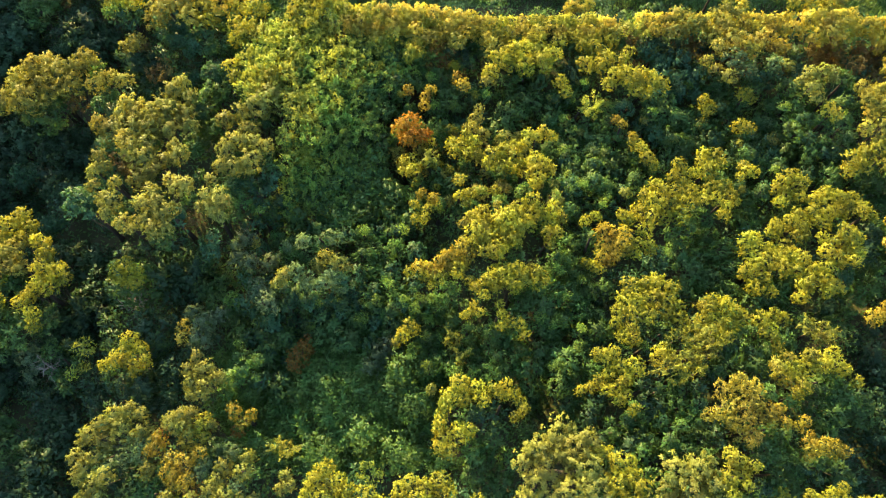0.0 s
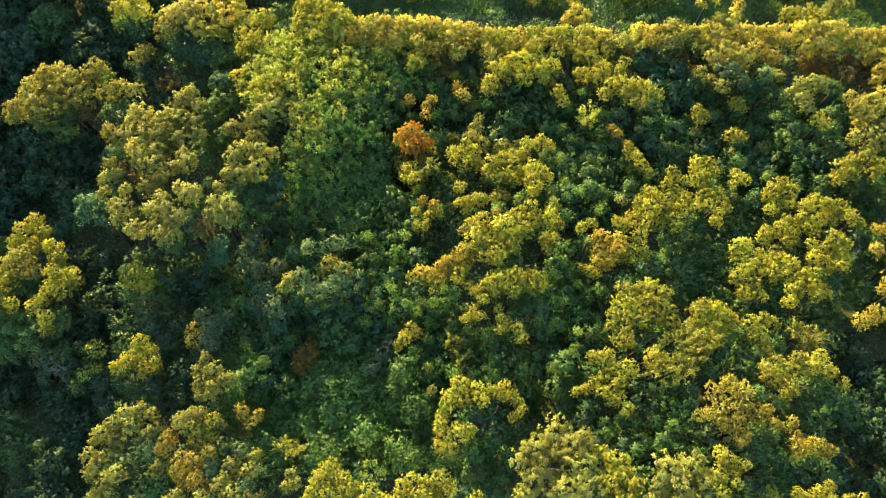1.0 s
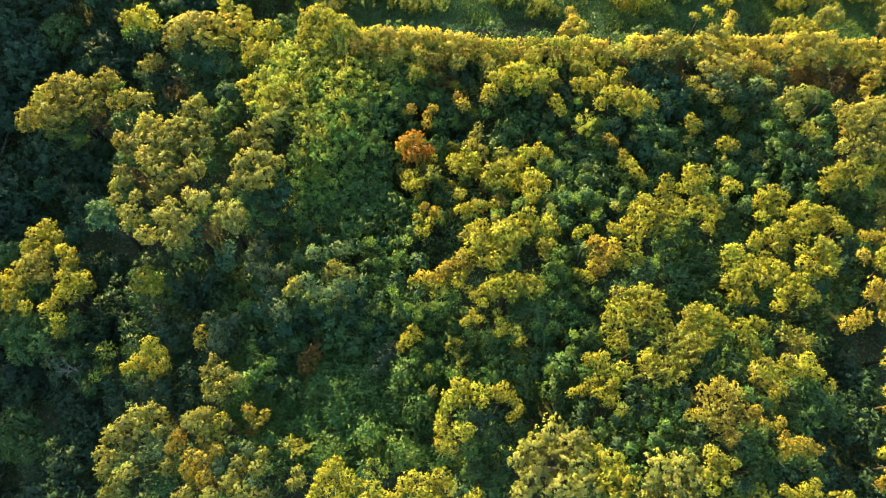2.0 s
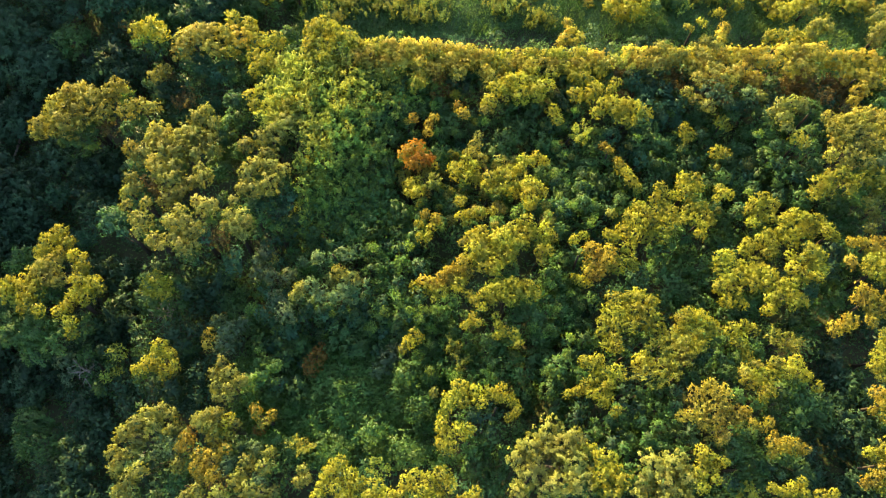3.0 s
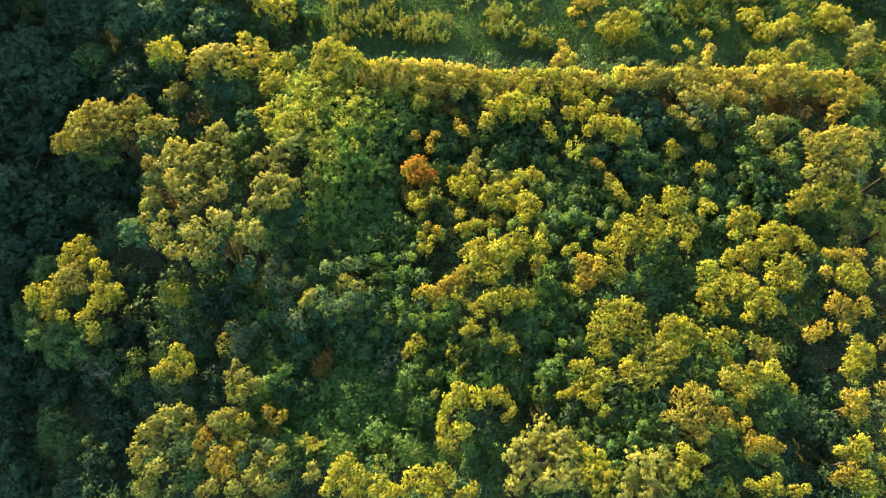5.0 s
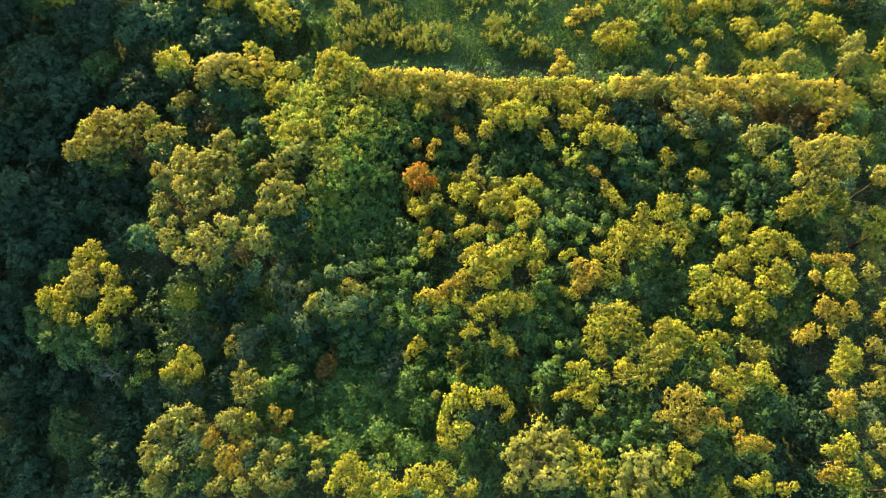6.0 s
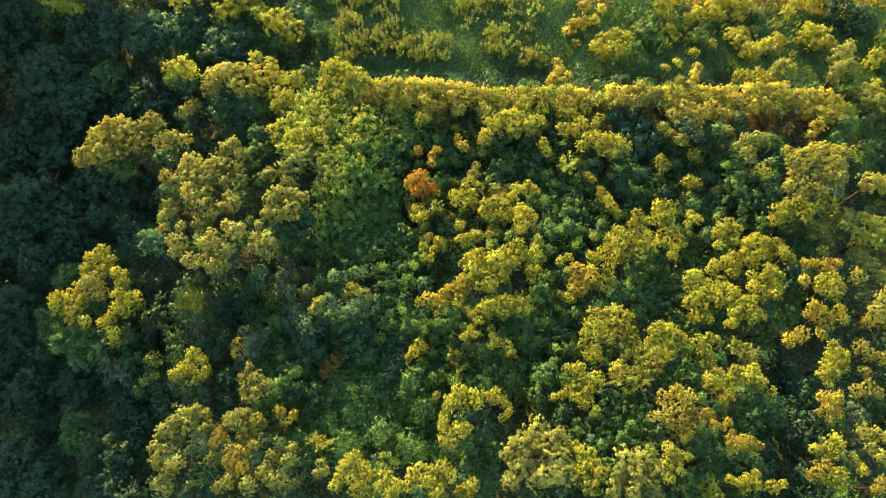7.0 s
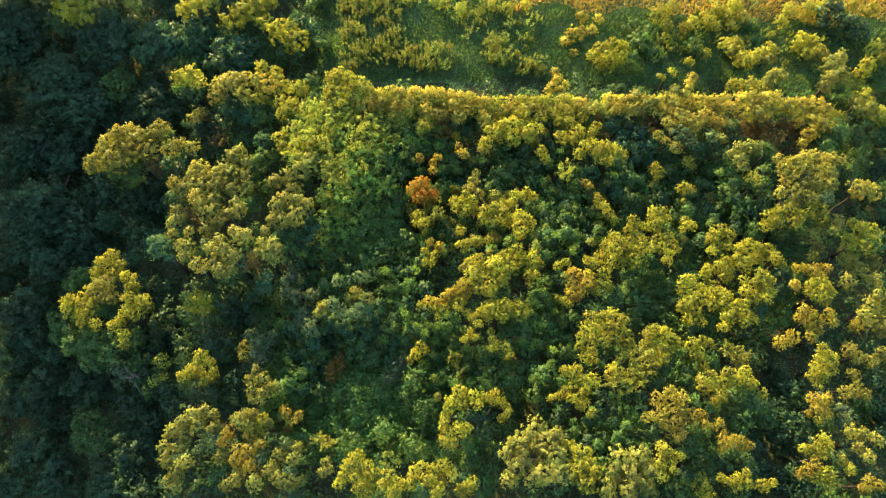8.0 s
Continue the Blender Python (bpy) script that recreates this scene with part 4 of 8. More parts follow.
tree("pale", -10.9, 1.7, (-0.2, 1.0, 3.9, 0.49, "bluish"), (0.6, 0.7, 3.9, 0.48), (-0.6, 0.2, 3.9, 0.57), (0.5, -0.1, 4.1, 0.48), (-0.9, -0.5, 3.8, 0.40), (0.2, -0.8, 4.0, 0.48, "bluish"), (0.7, -0.2, 2.9, 0.46, "green"))
tree("pale", -11.3, 0.3, (-0.8, 0.5, 3.8, 0.49), (0.1, -0.0, 4.0, 0.57), (0.8, -0.2, 4.1, 0.48), (1.5, -0.0, 4.0, 0.31), (-1.8, -0.2, 3.7, 0.49))
tree("golden", 0.4, 4.5, (-1.0, 1.3, 5.1, 0.30, "pale"), (-0.3, 0.5, 5.2, 0.38), (0.0, 1.0, 5.0, 0.46), (0.5, 1.6, 5.0, 0.51), (-0.5, -0.2, 5.1, 0.38), (-0.6, -0.7, 5.2, 0.38), (0.7, 0.8, 5.1, 0.46), (-0.6, -1.7, 5.2, 0.38), (-0.3, -1.2, 5.2, 0.46), (1.4, 1.4, 5.0, 0.47), (-0.1, -1.8, 5.2, 0.38), (0.5, -0.9, 5.1, 0.46))
tree("golden", 2.9, 4.7, (-0.8, 0.6, 5.2, 0.38), (-0.2, 1.1, 5.2, 0.38), (-1.5, -1.0, 5.2, 0.34), (-0.7, -0.4, 4.1, 0.67, "dusk"), (0.4, 1.3, 5.2, 0.38), (0.2, 0.8, 5.4, 0.30), (-1.4, -1.9, 4.1, 0.59, "green"), (0.8, 0.8, 5.2, 0.34), (-0.1, -1.2, 4.2, 0.59, "green"), (1.1, 0.5, 5.2, 0.30), (0.9, -0.3, 5.2, 0.29), (1.3, -0.0, 5.4, 0.29))
tree("golden", -5.9, 0.6, (-0.2, 1.1, 4.8, 0.47), (-0.6, 0.6, 4.5, 0.51), (0.5, 0.6, 4.6, 0.47), (-1.0, -0.0, 4.5, 0.56), (0.0, -0.2, 4.7, 0.59), (-1.3, -0.6, 4.5, 0.47), (1.0, 0.1, 4.8, 0.47), (0.9, -0.5, 4.7, 0.47), (0.4, -0.9, 4.8, 0.59))
tree("golden", -3.4, -0.0, (-0.5, 0.3, 5.0, 0.55), (0.2, -0.0, 5.2, 0.54), (-0.9, -0.0, 5.1, 0.38), (1.0, 0.1, 5.3, 0.46), (-0.1, -0.5, 5.1, 0.55))
tree("golden", -0.9, 0.6, (-1.3, 0.1, 5.4, 0.46), (-0.8, 0.5, 5.4, 0.46), (0.0, 0.3, 5.3, 0.54), (0.8, 0.5, 5.4, 0.46), (1.2, 0.1, 5.5, 0.37), (-0.3, -0.3, 5.5, 0.46), (0.4, -0.5, 5.3, 0.46), (0.3, -1.0, 5.5, 0.50))
tree("pale", -8.4, 1.1, (0.1, 0.4, 3.4, 0.40), (-0.2, -0.3, 3.4, 0.35), (0.3, -0.1, 3.5, 0.35))
tree("sparse", -8.6, 2.9, (0.2, -0.1, 3.0, 0.40), (-0.3, 0.1, 3.0, 0.31))
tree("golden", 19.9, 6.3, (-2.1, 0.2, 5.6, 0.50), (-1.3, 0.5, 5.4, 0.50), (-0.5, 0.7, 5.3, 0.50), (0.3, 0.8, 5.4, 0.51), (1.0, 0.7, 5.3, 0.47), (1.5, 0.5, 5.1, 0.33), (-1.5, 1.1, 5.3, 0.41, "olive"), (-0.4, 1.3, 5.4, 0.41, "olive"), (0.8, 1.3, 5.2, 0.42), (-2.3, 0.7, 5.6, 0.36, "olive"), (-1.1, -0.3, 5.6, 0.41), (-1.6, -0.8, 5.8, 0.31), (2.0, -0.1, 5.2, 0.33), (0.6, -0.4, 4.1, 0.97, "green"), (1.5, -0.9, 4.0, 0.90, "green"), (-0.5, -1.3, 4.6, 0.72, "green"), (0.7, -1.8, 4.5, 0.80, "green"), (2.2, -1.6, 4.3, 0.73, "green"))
tree("golden", 14.4, 36.8, (-1.3, 0.0, -0.1, 0.77), (-0.4, 0.6, -0.1, 0.95), (0.6, 0.9, -0.1, 0.96), (-0.1, -0.7, 0.3, 0.82), (0.9, -0.2, -0.0, 0.65), (-0.8, -1.0, 0.2, 0.53), (1.3, 0.7, 0.1, 0.66))
tree("green", 17.7, 38.1, (-0.3, 0.3, -1.0, 0.91), (0.9, -0.1, -1.3, 0.75), (-1.1, -1.4, -0.6, 0.63), (0.3, 1.0, -1.1, 0.75))
tree("golden", 22.8, 37.9, (-0.0, 0.9, -1.6, 0.57), (0.8, 0.1, -1.6, 0.57), (-0.9, -1.1, -0.9, 0.43))
# golden boughs in place of yellow grass lit by the sun
tree("golden", 26.9, 38.3, (-1.0, 1.2, -2.0, 0.72), (-0.4, 0.3, -1.9, 0.78), (0.2, -0.8, -1.7, 0.77), (1.2, -0.5, -1.6, 0.71), (-0.0, 1.4, -2.1, 0.59), (0.4, -1.4, -1.2, 0.58))
tree("golden", 29.5, 38.2, (-0.3, 0.1, -1.9, 0.79), (0.5, 0.6, -1.9, 0.73), (-0.1, -0.8, -1.5, 0.59, "pale"))
tree("pale", 28.4, 33.8, (-0.4, 0.1, 1.2, 0.67), (0.5, 0.6, 0.9, 0.68), (-1.0, -0.7, 1.4, 0.54), (0.7, -0.0, 1.2, 0.43))
# this golden clump, too, stands for a patch of sunlit grass
tree("golden", 25.4, 32.8, (-0.6, -0.0, 1.7, 0.53), (0.5, 0.1, 1.7, 0.59), (1.3, -0.1, 1.6, 0.48), (-1.2, 0.1, 1.6, 0.41))
tree("golden", 34.2, 40.1, (-0.9, 0.1, -3.3, 0.76), (-0.2, -0.7, -3.3, 0.76), (0.6, 0.4, -3.3, 0.77), (1.0, -0.8, -3.3, 0.76, "amber"), (-0.2, 0.8, -3.4, 0.77))
tree("pale", 34.7, 35.4, (0.2, 1.2, -1.1, 0.93), (0.3, -0.3, -0.4, 0.79), (-0.8, -0.7, -0.3, 0.78), (1.5, 2.5, -1.7, 0.82), (-1.4, -1.6, -0.1, 0.64), (0.4, -0.9, -1.4, 0.68, "green"))
tree("ochre", 20.6, 32.9, (-0.0, 0.0, 1.8, 0.46), (0.3, 0.5, 1.8, 0.41), (-0.2, -0.7, 2.0, 0.40))
tree("ochre", 9.3, 32.8, (0.0, 1.4, 1.3, 0.39), (0.1, 0.4, 1.7, 0.44), (-0.4, -0.5, 1.9, 0.44), (0.3, -0.7, 1.9, 0.44), (0.8, -0.1, 1.7, 0.38), (-0.8, -0.8, 1.9, 0.33))
tree("golden", 18.8, 33.6, (-0.6, -0.3, 2.0, 0.34), (0.5, 0.4, 1.7, 0.35))
tree("golden", -8.4, 30.9, (-1.2, 0.9, 3.6, 0.74), (-0.4, 1.2, 3.6, 0.85), (0.5, 0.6, 3.7, 0.84), (1.4, 0.2, 3.8, 0.63), (-0.7, -0.3, 3.5, 0.84), (0.3, -0.5, 3.5, 0.73), (-1.3, -0.2, 3.7, 0.58), (-0.4, -1.3, 3.7, 0.57), (2.0, -0.1, 3.6, 0.57), (0.0, -0.8, 2.5, 0.64, "green"))
# golden boughs colour in the sunlit shoot tips over a green core
tree("leafy", -10.2, 29.0, (-1.4, 0.3, 3.1, 0.73, "lime"), (-1.1, 0.2, 2.5, 0.64, "green"), (-0.3, 0.2, 3.3, 0.78, "lime"), (0.1, 0.2, 3.3, 0.46, "golden"), (0.0, 0.2, 2.6, 0.64, "green"), (0.5, 0.4, 3.3, 0.78, "lime"), (0.6, 0.5, 3.3, 0.47, "golden"), (0.8, 0.5, 2.6, 0.64, "green"), (-0.8, -0.5, 3.3, 0.82, "lime"), (-0.5, -0.5, 2.6, 0.63, "green"), (0.3, -0.5, 3.4, 0.77, "lime"), (0.6, -0.8, 3.4, 0.46, "golden"), (0.6, -0.5, 2.7, 0.63, "green"))
tree("leafy", -7.6, 29.2, (-0.5, 0.2, 3.3, 0.72, "lime"), (-0.2, 0.3, 3.3, 0.46, "golden"), (-0.2, 0.2, 2.6, 0.63, "green"), (0.5, 0.6, 3.2, 0.77, "lime"), (0.9, 0.5, 2.6, 0.63, "green"), (-0.3, -0.7, 3.3, 0.82, "lime"), (-0.1, -0.5, 3.3, 0.46, "golden"), (0.0, -0.7, 2.6, 0.63, "green"))
tree("leafy", -7.4, 26.5, (-1.7, 1.5, 3.4, 0.71, "lime"), (-1.7, 1.6, 3.4, 0.46, "golden"), (-1.3, 1.5, 2.7, 0.63, "green"), (1.0, 1.7, 3.1, 0.81, "lime"), (1.3, 1.6, 2.6, 0.62, "green"), (-1.0, 0.5, 3.4, 0.70), (-0.7, 0.5, 2.7, 0.62, "green"), (0.2, 0.8, 3.3, 0.86, "lime"), (0.5, 0.8, 2.7, 0.62, "green"), (-1.5, -0.3, 3.5, 0.80), (-1.2, -0.3, 2.8, 0.62, "green"), (-0.3, -0.8, 3.5, 0.79, "lime"), (-0.0, -0.8, 2.7, 0.61, "green"), (0.7, -0.5, 3.2, 0.84, "lime"), (0.6, -0.8, 3.2, 0.45, "golden"), (1.1, -0.6, 2.7, 0.61, "green"), (0.4, -1.4, 3.3, 0.69), (0.7, -1.5, 2.7, 0.61, "green"), (1.3, -1.2, 3.1, 0.79), (1.7, -1.4, 2.6, 0.61, "green"))
tree("leafy", -5.1, 27.3, (-0.6, 1.0, 2.9, 0.71, "lime"), (-0.8, 0.1, 3.0, 0.65, "lime"), (-0.6, -0.1, 2.9, 0.45, "golden"), (-0.2, 0.8, 2.6, 0.62, "green"), (-0.4, -0.1, 2.6, 0.62, "green"), (0.0, 0.2, 2.8, 0.65, "lime"), (0.7, 1.3, 2.7, 0.71, "lime"), (-0.2, -1.2, 2.8, 0.79), (0.4, -0.1, 2.6, 0.62, "green"), (-0.3, -2.0, 2.9, 0.44, "golden"), (1.1, 0.9, 2.5, 0.62, "green"), (-0.1, -1.6, 2.8, 0.44, "golden"), (1.4, 1.2, 2.6, 0.45, "golden"))
tree("leafy", -3.9, 26.7, (-1.2, -1.2, 2.8, 0.74), (-1.0, -0.9, 2.5, 0.61, "green"), (-0.6, -0.2, 2.7, 0.70, "lime"), (0.4, 1.9, 2.5, 0.76), (0.1, 1.2, 2.6, 0.85, "lime"), (-0.3, 0.2, 2.7, 0.45, "golden"), (-0.8, -1.5, 2.5, 0.61, "green"), (-0.2, -0.5, 2.6, 0.61, "green"), (0.8, 1.4, 2.5, 0.62, "green"), (0.6, 0.8, 2.5, 0.62, "green"), (0.7, 0.1, 2.5, 0.45, "golden"), (0.6, -0.3, 2.5, 0.74), (1.0, -0.7, 2.5, 0.61, "green"))
tree("leafy", -2.2, 27.9, (0.1, 1.0, 1.9, 0.86, "lime"), (0.0, 1.2, 1.9, 0.46, "golden"), (0.5, 0.5, 2.1, 0.63, "green"), (-0.3, 0.3, 2.0, 0.76), (0.1, -0.2, 2.1, 0.62, "green"), (-0.2, -1.2, 2.0, 0.65), (0.2, -1.7, 2.2, 0.61, "green"))
tree("leafy", -11.5, 26.8, (-1.0, 0.6, 3.1, 0.82, "lime"), (-0.7, 0.5, 2.5, 0.63, "green"), (-0.1, 0.6, 3.3, 0.77, "lime"), (-0.3, -0.6, 3.4, 0.45, "golden"), (-0.4, -1.0, 3.4, 0.81, "lime"), (0.2, 0.5, 2.6, 0.63, "green"), (0.9, 0.6, 3.4, 0.76, "lime"), (-0.1, -1.0, 2.7, 0.62, "green"), (0.4, -1.0, 3.5, 0.75, "lime"), (1.1, 0.5, 3.4, 0.46, "golden"))
tree("leafy", -9.9, 26.1, (-0.9, -0.4, 3.6, 0.45, "golden"), (-0.4, 1.2, 2.8, 0.62, "green"), (-0.9, -0.4, 2.9, 0.62, "green"), (-0.5, -1.2, 3.6, 0.84, "lime"), (0.5, 0.9, 3.6, 0.70, "lime"), (0.2, 0.1, 3.6, 0.45, "golden"), (0.7, 1.1, 3.6, 0.45, "golden"), (0.1, -0.2, 3.6, 0.80, "lime"), (-0.2, -1.3, 2.9, 0.61, "green"), (0.8, 0.9, 2.8, 0.62, "green"), (0.4, -0.2, 2.9, 0.61, "green"))
tree("leafy", -10.6, 23.5, (-1.7, 1.2, 3.4, 0.65, "lime"), (-1.4, 1.2, 2.7, 0.62, "green"), (-0.9, 1.1, 3.5, 0.80, "lime"), (-0.9, 1.2, 3.5, 0.45, "golden"), (-0.7, 1.1, 2.8, 0.61, "green"), (1.0, 0.1, 3.6, 0.68, "lime"), (1.3, 0.1, 2.9, 0.60, "green"), (1.0, -2.0, 3.6, 0.72), (1.3, -2.1, 3.6, 0.43, "golden"), (1.3, -2.1, 2.9, 0.59, "green"))
tree("leafy", -8.4, 23.5, (-0.7, 1.1, 3.6, 0.74, "lime"), (-0.5, 0.5, 3.6, 0.44, "golden"), (-0.4, 1.0, 2.9, 0.61, "green"), (-0.2, 0.3, 3.6, 0.73, "lime"), (0.3, 1.1, 3.6, 0.74, "lime"), (-0.4, -0.8, 3.6, 0.73, "lime"), (0.1, 0.2, 2.9, 0.60, "green"), (0.6, 1.0, 2.9, 0.60, "green"), (-0.1, -0.8, 2.9, 0.60, "green"), (0.2, -0.8, 3.6, 0.44, "golden"), (0.7, 0.1, 3.6, 0.83), (0.0, -1.6, 3.6, 0.43, "golden"), (0.4, -0.9, 3.6, 0.63, "lime"))
tree("leafy", -7.1, 22.6, (-1.2, -1.0, 3.4, 0.67), (-0.3, 1.0, 2.7, 0.60, "green"), (-0.6, 0.1, 2.6, 0.60, "green"), (-0.0, 0.5, 3.3, 0.44, "golden"), (0.4, 1.4, 3.2, 0.64, "lime"), (-0.9, -1.0, 2.6, 0.59, "green"), (0.1, 0.4, 3.2, 0.82), (-0.3, -0.9, 3.2, 0.67, "lime"), (0.7, 1.3, 2.5, 0.60, "green"), (0.5, 0.4, 2.5, 0.60, "green"), (0.0, -1.0, 2.5, 0.59, "green"), (0.6, -0.7, 2.9, 0.77), (1.0, -0.8, 2.3, 0.59, "green"))
tree("leafy", -4.9, 23.1, (-0.4, 1.4, 2.6, 0.64, "lime"), (0.0, 1.1, 2.3, 0.60, "green"), (0.6, 1.0, 2.4, 0.78), (1.1, 0.7, 2.3, 0.60, "green"), (-1.1, 0.2, 2.7, 0.68), (-1.3, 0.5, 2.8, 0.44, "golden"), (-0.7, 0.1, 2.2, 0.60, "green"), (-0.0, -0.1, 2.4, 0.83), (-0.1, -0.1, 2.4, 0.44, "golden"), (0.4, -0.3, 2.2, 0.60, "green"), (-0.6, -0.8, 2.4, 0.77), (-0.2, -1.1, 2.0, 0.60, "green"), (0.7, -0.9, 2.2, 0.67), (1.1, -1.3, 2.2, 0.59, "green"))
tree("leafy", -7.6, 20.1, (-1.3, 0.6, 3.0, 0.82, "lime"), (-1.0, 0.5, 2.4, 0.59, "green"), (-0.4, 0.8, 2.9, 0.82), (-0.7, 0.5, 2.9, 0.43, "golden"), (-0.1, 0.7, 2.3, 0.59, "green"), (0.8, 0.8, 2.6, 0.62), (1.1, 0.7, 2.1, 0.59, "green"), (-0.8, 0.0, 2.7, 0.72, "lime"), (-1.1, 0.3, 2.9, 0.43, "golden"), (-0.5, -0.1, 2.2, 0.59, "green"), (0.3, -0.0, 2.5, 0.72, "lime"), (0.6, -0.2, 2.0, 0.59, "green"), (1.2, 0.1, 2.2, 0.67), (1.6, -0.2, 2.0, 0.59, "green"), (-0.5, -0.8, 2.3, 0.71), (-0.1, -1.1, 2.0, 0.59, "green"), (0.6, -0.7, 2.2, 0.67), (0.9, -1.0, 2.0, 0.59, "green"))
tree("leafy", -4.9, 20.0, (-1.1, 1.1, 2.1, 0.67), (-1.4, 0.7, 2.1, 0.43, "golden"), (-0.7, 0.8, 1.8, 0.59, "green"), (0.2, 1.3, 1.8, 0.72), (0.7, 0.9, 1.9, 0.59, "green"), (-0.4, 0.2, 1.8, 0.72), (-0.0, -0.2, 1.8, 0.59, "green"), (0.7, 0.4, 1.6, 0.67), (1.1, -0.1, 1.8, 0.59, "green"), (-1.0, -0.6, 1.7, 0.71), (-0.6, -1.0, 1.8, 0.59, "green"), (0.2, -0.6, 1.5, 0.71), (0.6, -1.1, 1.8, 0.59, "green"), (1.0, -0.7, 1.4, 0.62), (1.5, -1.3, 1.9, 0.58, "green"))
tree("leafy", -9.1, 19.4, (-0.3, 0.4, 2.9, 0.71), (0.0, 0.2, 2.4, 0.59, "green"), (-0.1, -0.2, 2.6, 0.76), (0.2, -0.4, 2.2, 0.59, "green"))
tree("leafy", -9.2, 17.7, (-0.5, 0.8, 1.9, 0.67, "lime"), (-0.1, 0.5, 1.7, 0.59, "green"), (0.0, -0.4, 1.6, 0.66), (-0.2, -0.1, 1.6, 0.43, "golden"), (0.4, -0.8, 1.8, 0.58, "green"))
tree("leafy", -7.3, 17.8, (-1.2, 0.7, 1.8, 0.76), (-1.5, 1.0, 1.9, 0.43, "golden"), (-0.8, 0.3, 1.7, 0.59, "green"), (-0.1, 0.6, 1.8, 0.62), (0.3, 0.2, 1.7, 0.59, "green"), (0.9, 0.4, 1.6, 0.71), (1.4, -0.1, 1.7, 0.58, "green"), (-0.6, -0.3, 1.7, 0.61), (-0.1, -0.7, 1.9, 0.58, "green"), (0.5, -0.7, 1.7, 0.61), (0.3, -0.6, 1.7, 0.42, "golden"), (1.0, -1.2, 2.2, 0.57, "green"))
tree("leafy", -4.2, 17.7, (-1.0, 0.7, 1.5, 0.71), (-0.6, 0.2, 1.9, 0.58, "green"), (0.1, 0.7, 1.4, 0.75), (0.5, 0.1, 1.9, 0.58, "green"), (0.9, 1.0, 1.3, 0.80), (1.4, 0.4, 2.0, 0.58, "green"), (-1.7, -0.3, 1.6, 0.75), (-1.2, -0.9, 2.1, 0.58, "green"), (-0.7, -0.1, 1.4, 0.75), (-0.2, -0.7, 2.0, 0.58, "green"), (0.7, -0.1, 1.2, 0.79), (1.2, -0.8, 2.0, 0.57, "green"))
tree("leafy", -2.0, 17.6, (-0.0, 0.9, 1.2, 0.75), (0.4, 0.2, 2.1, 0.58, "green"), (-0.4, -0.3, 1.2, 0.74, "herb"), (0.0, -1.0, 2.2, 0.57, "green"))
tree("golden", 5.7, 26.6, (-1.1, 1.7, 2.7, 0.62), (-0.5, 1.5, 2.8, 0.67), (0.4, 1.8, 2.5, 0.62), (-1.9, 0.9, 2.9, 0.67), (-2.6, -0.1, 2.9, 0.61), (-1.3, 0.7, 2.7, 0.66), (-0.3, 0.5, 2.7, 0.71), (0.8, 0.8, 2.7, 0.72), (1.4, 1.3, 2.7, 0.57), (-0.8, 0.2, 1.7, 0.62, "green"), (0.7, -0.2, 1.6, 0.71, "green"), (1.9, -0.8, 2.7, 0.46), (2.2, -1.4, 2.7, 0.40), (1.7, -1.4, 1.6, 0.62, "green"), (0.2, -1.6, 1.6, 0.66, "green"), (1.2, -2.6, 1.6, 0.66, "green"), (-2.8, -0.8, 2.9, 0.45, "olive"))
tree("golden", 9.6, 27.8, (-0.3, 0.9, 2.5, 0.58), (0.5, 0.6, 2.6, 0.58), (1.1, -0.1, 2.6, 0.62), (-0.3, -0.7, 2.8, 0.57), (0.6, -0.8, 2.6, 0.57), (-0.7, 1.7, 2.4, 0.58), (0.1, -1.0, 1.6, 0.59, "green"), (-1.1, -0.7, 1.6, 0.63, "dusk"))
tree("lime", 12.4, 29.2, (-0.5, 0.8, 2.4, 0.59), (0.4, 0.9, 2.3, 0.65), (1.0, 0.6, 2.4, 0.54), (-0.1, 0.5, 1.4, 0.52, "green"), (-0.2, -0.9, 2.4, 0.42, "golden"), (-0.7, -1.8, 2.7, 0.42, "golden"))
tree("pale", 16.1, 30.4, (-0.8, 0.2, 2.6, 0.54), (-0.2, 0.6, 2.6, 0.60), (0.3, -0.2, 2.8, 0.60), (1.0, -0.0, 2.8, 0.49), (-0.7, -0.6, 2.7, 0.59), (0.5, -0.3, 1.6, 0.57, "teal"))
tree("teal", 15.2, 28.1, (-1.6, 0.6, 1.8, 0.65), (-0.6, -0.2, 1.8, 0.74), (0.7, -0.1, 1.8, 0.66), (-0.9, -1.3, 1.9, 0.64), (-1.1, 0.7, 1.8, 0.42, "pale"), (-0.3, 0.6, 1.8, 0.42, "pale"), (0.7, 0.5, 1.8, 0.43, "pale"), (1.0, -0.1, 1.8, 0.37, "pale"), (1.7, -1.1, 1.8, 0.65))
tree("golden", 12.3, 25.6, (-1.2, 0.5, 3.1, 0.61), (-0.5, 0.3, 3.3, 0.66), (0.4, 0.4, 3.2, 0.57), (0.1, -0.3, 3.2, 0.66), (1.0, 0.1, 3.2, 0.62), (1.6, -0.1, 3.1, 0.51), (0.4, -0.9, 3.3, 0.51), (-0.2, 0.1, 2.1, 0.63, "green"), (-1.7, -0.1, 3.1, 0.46))
